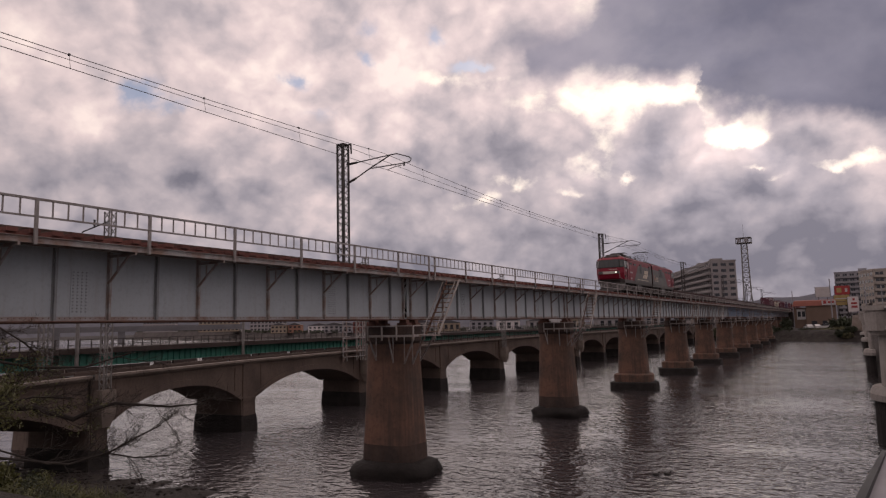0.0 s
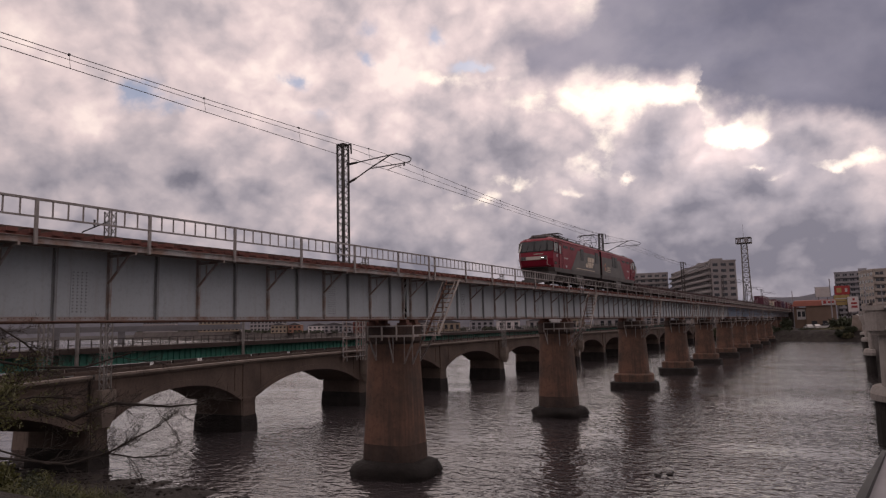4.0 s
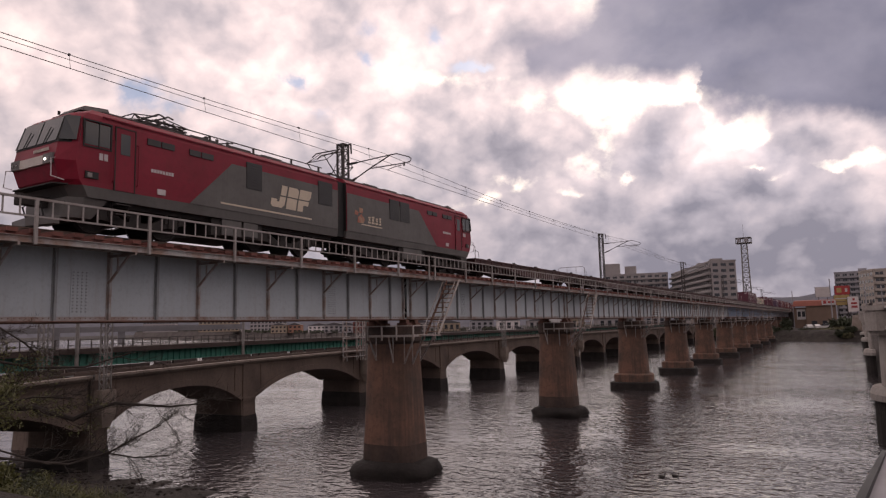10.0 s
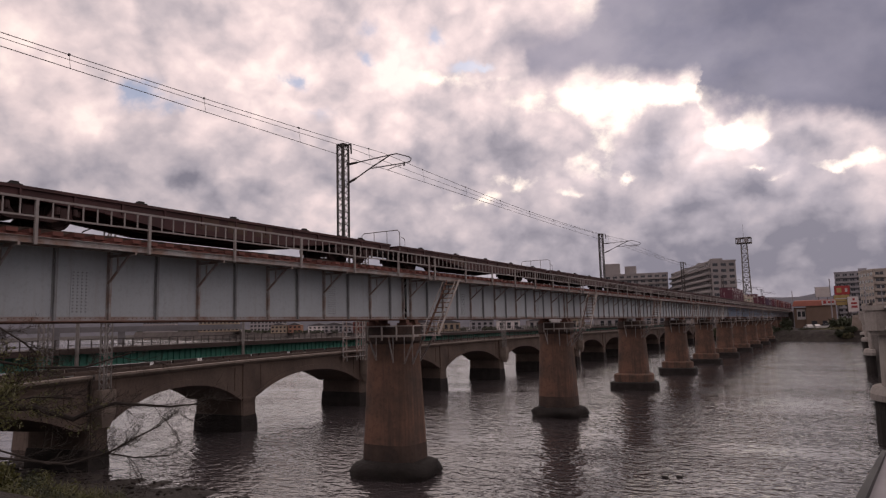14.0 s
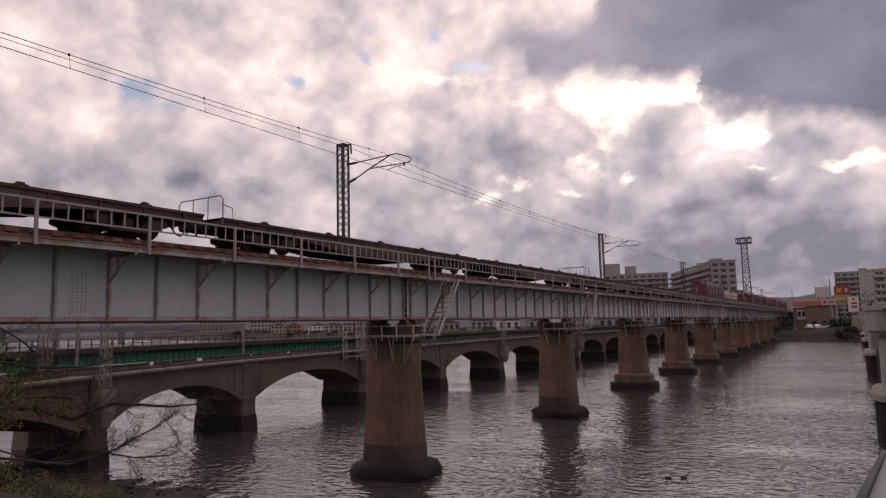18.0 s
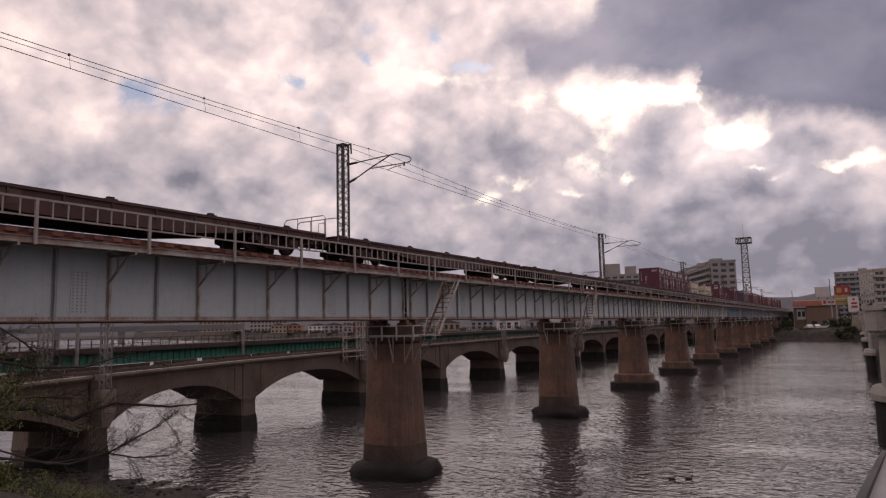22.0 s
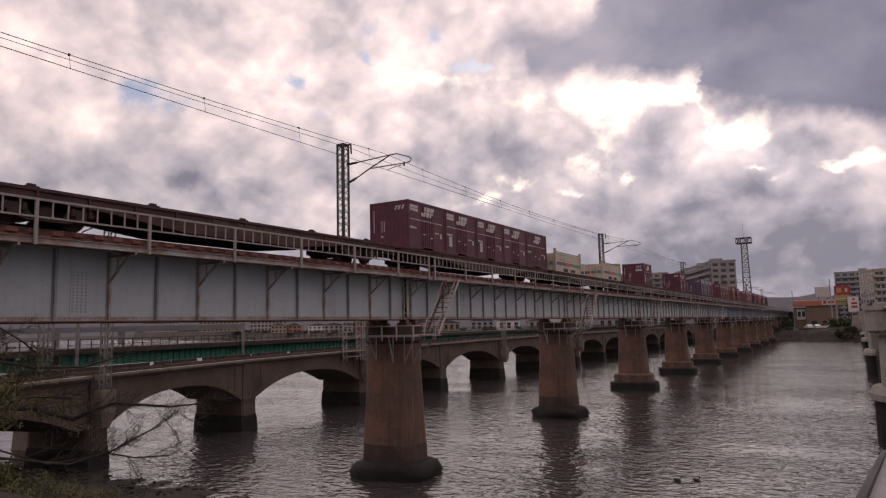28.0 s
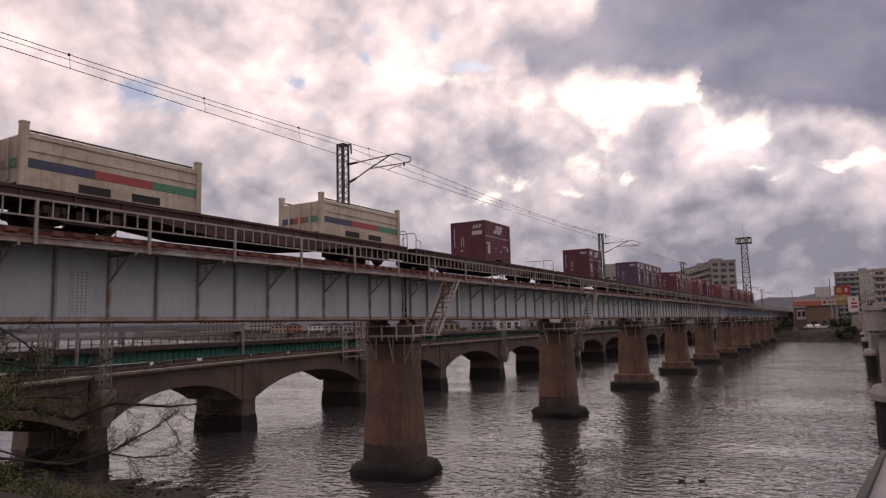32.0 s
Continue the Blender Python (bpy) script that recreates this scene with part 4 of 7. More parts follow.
def half_loco(t, flip):
    """One of the two body sections; its cab looks to -y, and flip turns it round."""
    turn = pose(0, 0, 0, 0, 0, 180 if flip else 0)
    sec = part("body", (lambda bm: bm)(section_body()), RED, t, "red painted body section", at=turn)

    def p(name, bm, mat, label="", smooth=False):
        return part(name, bm, mat, sec, label, smooth)

    # roof deck and lower grey band
    p("roof", boxes((-.95, .95, -10.9, -.35, 3.722, 3.76), (-.55, .55, -9.2, -.9, 3.76, 3.86)), ROOF, "sooty grey roof")
    bm = B()
    prism(bm, [(-.75, -11.5), (.75, -11.5), (.9, -10.5), (-.9, -10.5)], "z", 3.70, 3.70 + .02)
    loft(bm, [[(-.72, -11.55, 3.6), (.72, -11.55, 3.6), (.85, -10.55, 3.6), (-.85, -10.55, 3.6)], [(-.55, -11.25, 3.93), (.55, -11.25, 3.93), (.7, -10.6, 3.95), (-.7, -10.6, 3.95)]])
    p("cab_fairing", bm, ROOF, "grey fairing over the cab")
    bm = B()
    rings = []
    for z in (.95, 1.275):
        sx, fx, cy, fy = cab_plan(z)
        rings.append([(-sx - .004, -.3, z), (-sx - .004, cy, z), (-fx, fy - .004, z), (fx, fy - .004, z), (sx + .004, cy, z), (sx + .004, -.3, z)])
    loft(bm, rings)
    p("grey_skirt", bm, LOCO_GREY, "dark grey band along the body's foot")
    for sx in (1, -1):
        x0, x1 = sorted((sx * 1.405, sx * 1.425))
        x2, x3 = sorted((sx * 1.40, sx * 1.44))
        bm = B()
        prism(bm, [(-8.05, 1.276), (-6.25, 2.98), (-.32, 2.98), (-.32, 1.276)], "x", x0, x1)
        p("grey_panel", bm, LOCO_GREY, "dark grey side panel with a slanted end")
        for a, b in (((-5.58, -4.8)), ((-1.6, -.7))) if not flip else (((-5.35, -4.5)), ((-4.42, -3.6))):
            w = p("side_window", boxes((x2, x3, a, b, 2.2, 3.2)), LOUVRE, "dark louvred opening")
            bm = B()
            for i in range(9):
                zz = 2.25 + i * .105
                box(bm, *sorted((sx * 1.441, sx * 1.452)), a + .03, b - .03, zz, zz + .045)
            part("louvre", bm, LOUVRE, w)
        for a, b in ((-9.7, -9.22), (-9.18, -8.7), (-8.1, -7.65), (-7.6, -7.1)):
            p("vent", boxes((x2, x3, a, b, 2.92, 3.12)), LOUVRE)
        # crew door with its recess, handrails and window
        d = p("cab_door", boxes((*sorted((sx * 1.41, sx * 1.432)), -10.76, -10.14, 1.28, 3.2)), RED, "red crew door")
        part("door_frame", boxes(*[(*sorted((sx * 1.405, sx * 1.44)), *q) for q in ((-10.80, -10.765, 1.27, 3.24), (-10.135, -10.10, 1.27, 3.24), (-10.80, -10.10, 3.205, 3.24))]), UNDER, d)
        part("door_window", boxes((*sorted((sx * 1.433, sx * 1.44)), -10.62, -10.3, 2.4, 3.05)), WINDOW, d)
        bm = B()
        for yy in (-10.86, -10.04):
            tube(bm, [(sx * 1.41, yy, 1.5), (sx * 1.49, yy, 1.55), (sx * 1.49, yy, 2.75), (sx * 1.41, yy, 2.8)], .016)
        part("handrail", bm, RED, d)
        # cab side window
        w = p("cab_side_window", boxes((*sorted((sx * 1.405, sx * 1.436)), -11.74, -10.97, 2.50, 3.16)), WINDOW, "dark cab side window")
        part("window_frame", boxes(*[(*sorted((sx * 1.405, sx * 1.45)), *q) for q in ((-11.80, -11.76, 2.42, 3.24), (-10.95, -10.91, 2.42, 3.24), (-11.76, -10.95, 3.2, 3.24), (-11.76, -10.95, 2.42, 2.46), (-11.33, -11.30, 2.46, 3.2))]), RUBBER, w)
        # marks
        bm = B()
        sign_bars(bm, -9.55, -8.7, 2.06, 2.17, 8, min(x0, x1) if sx < 0 else 1.405, .02)
        p("number_marking", bm, WHITE)
        bm = B()
        sign_bars(bm, -11.3, -11.0, 2.1, 2.3, 2, 1.41 if sx > 0 else -1.435, .025)
        p("operator_mark", bm, WHITE)
        p("data_plate", boxes((*sorted((sx * 1.405, sx * 1.43)), -9.3, -9.0, 1.38, 1.56)), WHITE)
        p("side_lamp", boxes((*sorted((sx * 1.40, sx * 1.45)), -11.7, -11.3, 1.5, 1.70)), RUBBER)
        p("marker_lamp", boxes((*sorted((sx * 1.45, sx * 1.458)), -11.64, -11.5, 1.53, 1.66)), GALV)
        if not flip:
            bm = B()
            logo_bars(bm, -4.3, -2.15, 1.72, 2.62, sx * 1.426, .012, sx)
            p("side_logo", bm, CREAM, "cream slanted operator mark")
            p("side_line", boxes((*sorted((sx * 1.426, sx * 1.434)), -6.75, -2.0, 1.46, 1.52)), CREAM)
        else:
            bm = B()
            face = sorted((sx * 1.426, sx * 1.436))
            for a, h, w in ((-2.05, .30, .20), (-2.34, .34, .22), (-2.64, .30, .22), (-2.88, .34, .16)):
                box(bm, *face, a, a + w, 1.80, 1.88)
                box(bm, *face, a + .03, a + w * .8, 1.92, 1.80 + h * .7)
                box(bm, *face, a, a + w * .9, 1.80 + h * .78, 1.80 + h)
            p("side_emblem", bm, CREAM, "small cream emblem of plain blocks")
            bm = B()
            for q in ([(-1.05, 1.74), (-1.5, 1.74), (-1.6, 1.95), (-1.35, 2.15), (-1.1, 2.0)], [(-.85, 2.1), (-1.08, 2.06), (-1.14, 2.22), (-.9, 2.3)], [(-1.18, 2.2), (-1.44, 2.2), (-1.46, 2.42), (-1.2, 2.44)]):
                prism(bm, q, "x", sx * 1.426, sx * 1.436)
            p("emblem_accent", bm, EMBLEM, "faded red and tan blot of the emblem")
            p("emblem_line", boxes((*face, -2.95, -1.35, 1.66, 1.71)), CREAM)
        # gutter line along the roof edge
        p("roof_gutter", boxes((*sorted((sx * 1.39, sx * 1.43)), -11.2, -.32, 3.40, 3.44)), RED)
        # steps under the door
        bm = B()
        for zz in (.55, .85):
            box(bm, *sorted((sx * 1.2, sx * 1.42)), -10.7, -10.2, zz, zz + .04)
        box(bm, *sorted((sx * 1.22, sx * 1.26)), -10.72, -10.69, .5, 1.0)
        box(bm, *sorted((sx * 1.22, sx * 1.26)), -10.21, -10.18, .5, 1.0)
        p("steps", bm, UNDER)
    p("end_wall", boxes((-1.39, 1.39, -.298, -.284, 1.28, 3.44)), RUBBER, "black inner end wall")
    # front face: two windscreens, lamp band, number, lip and lower apron
    for k, (xa, xb) in enumerate(((-1.0, -.04), (.04, 1.0))):
        bm = B()
        pts = []
        for z in (2.54, 3.30):
            _, fx, cy, fy = cab_plan(z)
            pts.append([(max(-fx, xa), fy - .035, z), (min(fx, xb), fy - .035, z)])
        v = [pts[0][0], pts[0][1], pts[1][1], pts[1][0]]
        loft(bm, [v, [(a, b + .04, c) for a, b, c in v]])
        w = p("windscreen", bm, WINDOW, "dark windscreen pane")
        bm = B()
        bar(bm, (xa * .5 + xb * .5 - .1, -12.38, 2.5), (xa * .5 + xb * .5 + .05, -12.245, 3.0), .02)
        part("wiper", bm, RUBBER, w)
    for sx in (1, -1):
        bm = B()
        v = []
        for z in (2.54, 3.27):
            s_, fx, cy, fy = cab_plan(z)
            a = Vector((sx * (fx + .0), fy + .03, z))
            b = Vector((sx * (s_ - .03), cy - .03, z))
            n_ = Vector((sx * .75, -.66, .1)) * .085
            v.append((a + n_, b + n_))
        q = [v[0][0], v[0][1], v[1][1], v[1][0]]
        loft(bm, [q, [x - Vector((sx * .8, -.6, 0)) * .09 for x in q]])
        p("corner_window", bm, WINDOW, "dark corner window")
    bm = B()
    rings = []
    for z in (2.48, 2.9, 3.28, 3.36):
        s_, fx, cy, fy = cab_plan(z)
        rings.append([(-s_ - .008, cy + .02, z), (-fx - .01, fy - .012, z), (fx + .01, fy - .012, z), (s_ + .008, cy + .02, z), (s_ - .1, cy + .1, z), (-s_ + .1, cy + .1, z)])
    loft(bm, rings)
    p("window_surround", bm, RUBBER, "black surround of the cab windows")
    z0, z1 = 1.86, 2.12
    band = p("nose_stripe", boxes((-.98, .98, -12.46, -12.38, z0, z1)), SILVER, "pale stripe with lamp clusters")
    for sx in (1, -1):
        lp = part("lamp_housing", boxes((*sorted((sx * .62, sx * 1.06)), -12.475, -12.36, z0 + .005, z1 + .02)), LOCO_GREY, band, "dark lamp cluster")
        for j, xx in enumerate((.74, .94)):
            bm = B()
            tube(bm, [(sx * xx, -12.455, 1.99), (sx * xx, -12.495, 1.99)], .038, 14)
            lit = (sx > 0 and j == 0) and not flip
            part("headlamp", bm, LAMP if lit else LAMP_OFF, band, "lit headlamp" if lit else "")
    for i in range(8):
        p("number_bar", boxes((.0 + i * .10, .06 + i * .10, -12.41, -12.385, 2.26, 2.35)), SILVER)
    bm = B()
    tube(bm, [(-1.25, -12.2, 1.95), (-1.28, -12.5, 1.9), (-1.28, -12.55, 1.4), (-1.1, -12.4, 1.33)], .018)
    tube(bm, [(1.1, -12.4, 2.0), (1.12, -12.52, 1.95), (1.12, -12.5, 1.45), (1.25, -12.2, 1.36)], .018)
    p("grab_rail", bm, WHITE)
    bm = B()
    prism(bm, [(-1.2, -12.05), (-1.02, -12.42), (1.02, -12.42), (1.2, -12.05)], "z", 1.262, 1.30)
    p("front_step", bm, UNDER, "dark step across the nose")
    bm = B()
    loft(bm, [[(-1.05, -12.0, .94), (1.05, -12.0, .94), (1.3, -11.6, .94), (1.3, -10.9, .94), (-1.3, -10.9, .94), (-1.3, -11.6, .94)], [(-.95, -12.05, .35), (.95, -12.05, .35), (1.15, -11.7, .35), (1.15, -11.3, .35), (-1.15, -11.3, .35), (-1.15, -11.7, .35)]])
    p("apron", bm, LOCO_GREY, "grey apron under the cab")
    bm = B()
    prism(bm, [(-1.1, -12.35), (0, -12.55), (1.1, -12.35), (1.1, -12.2), (-1.1, -12.2)], "z", .12, .36)
    p("plough", bm, LOCO_GREY)
    bm = B()
    box(bm, -.16, .16, -12.75, -12.0, .72, 1.02)
    tube(bm, [(0, -12.74, .7), (0, -12.74, 1.04)], .13, 8)
    p("coupler", bm, UNDER)
    bm = B()
    for sx in (-.35, .35, .55):
        tube(bm, [(sx, -12.2, .95), (sx * 1.05, -12.45, .7), (sx, -12.35, .4), (sx * .9, -12.2, .32)], .025)
    p("brake_hose", bm, RUBBER)
    bm = B()
    tube(bm, [(-.3, -11.55, 3.72), (-.3, -11.55, 3.83)], .04)
    tube(bm, [(-.95, -11.65, 3.4), (-.95, -11.65, 3.6)], .05)
    p("roof_lamp", bm, UNDER)
    # underframe gear
    p("underframe", boxes((-1.1, 1.1, -11.4, -.4, .82, .948), (-1.25, 1.25, -7.0, -4.6, .35, .948)), UNDER)
    p("equipment_box", boxes((1.12, 1.33, -6.6, -5.7, .38, .94), (1.12, 1.33, -5.6, -4.9, .42, .94), (-1.33, -1.12, -6.6, -4.9, .38, .94)), LOCO_GREY, "grey equipment box")
    # roof gear: bus bar, insulators, vents
    bm = B()
    tube(bm, [(.75, -9.0, 4.02), (.75, -.6, 4.02)], .022)
    for yy in (-8.8, -6.7, -4.6, -2.5, -.8):
        tube(bm, [(.75, yy, 3.76), (.75, yy, 4.02)], .045, 8)
    p("bus_bar", bm, DARKSTEEL)
    for yy in (-7.3, -5.6, -3.9):
        p("roof_vent", boxes((-.5, .5, yy, yy + 1.1, 3.861, 3.97)), ROOF)


def section_body():
    bm = B()
    rings = []
    for z in (1.276, 1.42, 1.95, 2.5, 3.28, 3.45, 3.62, 3.72):
        sx, fx, cy, fy = cab_plan(z)
        rings.append([(-sx, -.3, z), (-sx, cy, z), (-fx, fy, z), (fx, fy, z), (sx, cy, z), (sx, -.3, z)])
    loft(bm, rings)
    return bm


def build_pantograph(t, y, up):
    """A diamond pantograph, raised or folded, on the roof."""
    base = part("pantograph", boxes((-.75, .75, y - .9, y - .82, 3.87, 3.93), (-.75, .75, y + .82, y + .9, 3.87, 3.93), (-.7, -.62, y - .9, y + .9, 3.87, 3.92), (.62, .7, y - .9, y + .9, 3.87, 3.92)), DARKSTEEL, t, "raised diamond pantograph" if up else "folded diamond pantograph")
    z1, z2, dy = (4.55, 5.14, .95) if up else (4.10, 4.26, 1.05)
    for sx in (-.55, .55):
        for sy in (-1, 1):
            bm = B()
            tube(bm, [(sx, y + sy * .25, 3.93), (sx * 1.05, y + sy * dy, z1)], .022)
            part("lower_arm", bm, DARKSTEEL, base)
            bm = B()
            tube(bm, [(sx * 1.05, y + sy * dy, z1), (sx * .9, y + sy * .12, z2)], .018)
            part("upper_arm", bm, DARKSTEEL, base)
    bm = B()
    for sy in (-1, 1):
        tube(bm, [(-.58, y + sy * dy, z1), (.58, y + sy * dy, z1)], .02)
        tube(bm, [(-.58, y + sy * dy, z1), (.5, y + sy * .12, z2)], .012)
    part("cross_tube", bm, DARKSTEEL, base)
    bm = B()
    for sy in (-.18, .18):
        tube(bm, [(-.95, y + sy, z2 - .12), (-.7, y + sy, z2 + .02), (.7, y + sy, z2 + .02), (.95, y + sy, z2 - .12)], .03)
    part("contact_strip", bm, DARKSTEEL, base)
    if not up:
        bm = B()
        for i in range(5):
            yy = y - .7 + i * .34
            tube(bm, [(-.5, yy, 3.92), (-.2, yy + .1, 4.16 + .05 * (i % 2)), (.25, yy - .08, 4.2), (.55, yy, 3.94)], .022)
            tube(bm, [(.2, yy, 3.95), (.35, yy + .35, 4.22)], .028)
        tube(bm, [(-.5, y - .9, 4.08), (0, y - .2, 4.24), (.4, y + .5, 4.12), (.5, y + .95, 4.0)], .03)
        part("spring_gear", bm, DARKSTEEL, base)
    for sx in (-.6, .6):
        for sy in (-.85, .85):
            bm = B()
            tube(bm, [(sx, y + sy, 3.76), (sx, y + sy, 3.88)], .07, 8)
            part("insulator", bm, INSUL, base)


def build_loco():
    t = thing("locomotive", "red and dark grey two-section electric freight locomotive, headlamp lit", "locomotive")
    half_loco(t, False)
    half_loco(t, True)
    part("gangway_bellows", boxes((-1.25, 1.25, -.3, .3, 1.0, 3.45)), RUBBER, t, "black bellows between the sections")
    build_pantograph(t, -8.6, False)
    build_pantograph(t, .9, True)
    bm = B()
    for i in range(3):
        tube(bm, [(-.5, -6.6 + i * .5, 3.87), (-.5, -6.6 + i * .5, 4.12)], .06, 8)
        tube(bm, [(.2, -6.4 + i * .5, 3.87), (.2, -6.4 + i * .5, 4.16)], .06, 8)
    tube(bm, [(-.5, -6.6, 4.1), (.2, -6.2, 4.2), (-.4, -5.8, 4.12), (.3, -5.2, 4.15)], .025)
    part("roof_switchgear", bm, DARKSTEEL, t)
    txt = bpy.data.curves.new("end_number", "FONT")
    txt.body, txt.size, txt.extrude = "2", .34, .004
    txt.materials.append(WHITE)
    ob = new("end_number", txt)
    ob.parent = t
    ob.matrix_basis = Matrix.Translation((1.44, 10.88, 2.78)) @ Matrix(((0, 0, 1, 0), (1, 0, 0, 0), (0, 1, 0, 0), (0, 0, 0, 1)))
    for y in (-9.7, -3.1, 3.1, 9.7):
        build_bogie(t, y, 1.25, .56, WHEEL_LARGE, True, True)
    MOVING.append((t, 0.0))


def wagon_meshes():
    """The parts of a flat container wagon; front is -y."""
    out = {}
    h = 9.8
    bm = B()
    prism(bm, [(-h, .98), (h, .98), (h, .72), (7.9, .72), (5.2, .60), (2.6, .34), (-2.6, .34), (-5.2, .60), (-7.9, .72), (-h, .72)], "x", 1.10, 1.14)
    box(bm, 1.0, 1.2, -h, h, .94, 1.0)
    prism(bm, [(-5.1, .60), (-2.6, .34), (2.6, .34), (5.1, .60), (5.1, .56), (2.6, .30), (-2.6, .30), (-5.1, .56)], "x", 1.02, 1.2)
    out["sill"] = mesh_of("side_sill", bm, WAGON)
    bm = B()
    for x in (-.35, .35):
        prism(bm, [(-h, .95), (h, .95), (h, .7), (5.5, .62), (2.5, .36), (-2.5, .36), (-5.5, .62), (-h, .7)], "x", x - .04, x + .04)
    for i in range(21):
        y = -9.7 + i * .97
        box(bm, -1.1, 1.1, y - .04, y + .04, .80, .94)
    out["frame"] = mesh_of("underframe", bm, WAGON)
    out["rib"] = mesh_of("sill_rib", boxes((1.141, 1.19, -.03, .03, .62, .94)), WAGON)
    out["panel"] = mesh_of("side_panel", boxes((1.142, 1.15, -.45, .45, .50, .92)), TIMBER)
    out["deck"] = mesh_of("deck", boxes((-1.2, 1.2, -h, h, 1.002, 1.03)), WAGON)
    out["lock"] = mesh_of("container_lock", boxes((-.11, .11, -.18, .18, 1.03, 1.08), (-.07, .07, -.10, .10, 1.08, 1.14)), UNDER)
    bm = B()
    box(bm, -.15, .15, 9.6, 10.15, .72, 1.0)
    tube(bm, [(0, 10.13, .7), (0, 10.13, 1.02)], .12, 8)
    out["coupler"] = mesh_of("coupler", bm, UNDER)
    bm = B()
    for x in (-.6, .45, .75):
        tube(bm, [(x, 9.75, .85), (x, 9.95, .62), (x * .95, 10.08, .48), (x * .9, 10.2, .52)], .025)
    out["hose"] = mesh_of("brake_hose", bm, RUBBER)
    bm = B()
    tube(bm, [(-1.18, 9.78, .8), (-1.18, 9.78, 1.72), (-1.05, 9.78, 1.84), (1.05, 9.78, 1.84), (1.18, 9.78, 1.72), (1.18, 9.78, .8)], .022, 6)
    for x in (-.4, .4):
        tube(bm, [(x, 9.78, 1.0), (x, 9.78, 1.84)], .018)
    tube(bm, [(1.18, 9.78, 1.5), (1.18, 9.35, 1.42), (1.18, 9.3, 1.0)], .018)
    tube(bm, [(-1.18, 9.78, 1.5), (-1.18, 9.35, 1.42), (-1.18, 9.3, 1.0)], .018)
    out["rail"] = mesh_of("end_handrail", bm, GALV)
    return out


WM = wagon_meshes()


def build_wagon(k, front_rail, rear_rail, loaded):
    label = "grimy brown flat container wagon carrying containers" if loaded else "grimy brown empty flat container wagon"
    t = thing("container_wagon", label, "wagon", (0, 0, 0), "wagons of the freight train")
    flipm = pose(0, 0, 0, 0, 0, 180)
    part("underframe", WM["frame"], None, t)
    for m in (Matrix(), flipm):
        s = part("side_sill", WM["sill"], None, t, at=m)
        for i in range(13):
            part("sill_rib", WM["rib"], None, s, at=(0, -9.0 + i * 1.5, 0))
        for y in (-4.2, -3.1, 3.3, 4.4) if k % 2 else (-1.2, 0.1, 1.4):
            part("side_panel", WM["panel"], None, s, at=(0, y, 0))
        part("coupler", WM["coupler"], None, t, at=m)
        part("brake_hose", WM["hose"], None, t, at=m)
        for i in range(5) if not loaded else ():
            part("container_lock", WM["lock"], None, t, at=m @ Matrix.Translation((1.02, -7.6 + i * 3.8, 0)))
    part("deck", WM["deck"], None, t)
    if front_rail:
        part("end_handrail", WM["rail"], None, t, "thin grey end handrail", at=flipm)
    if rear_rail:
        part("end_handrail", WM["rail"], None, t, "thin grey end handrail")
    for y in (-7.1, 7.1):
        build_bogie(t, y, .93, .43, WHEEL_SMALL, k < 11)
    bm = B()
    tube(bm, [(-.3, -1.2, .5), (-.3, .2, .5)], .2, 10)
    part("air_reservoir", bm, UNDER, t)
    part("brake_gear", boxes((-.2, .9, 1.0, 1.5, .4, .7)), UNDER, t)
    off = 12.5 + WAGON_L * (k + .5)
    MOVING.append((t, off))
    return off


CL, CW, CH = 3.715, 1.225, 2.5


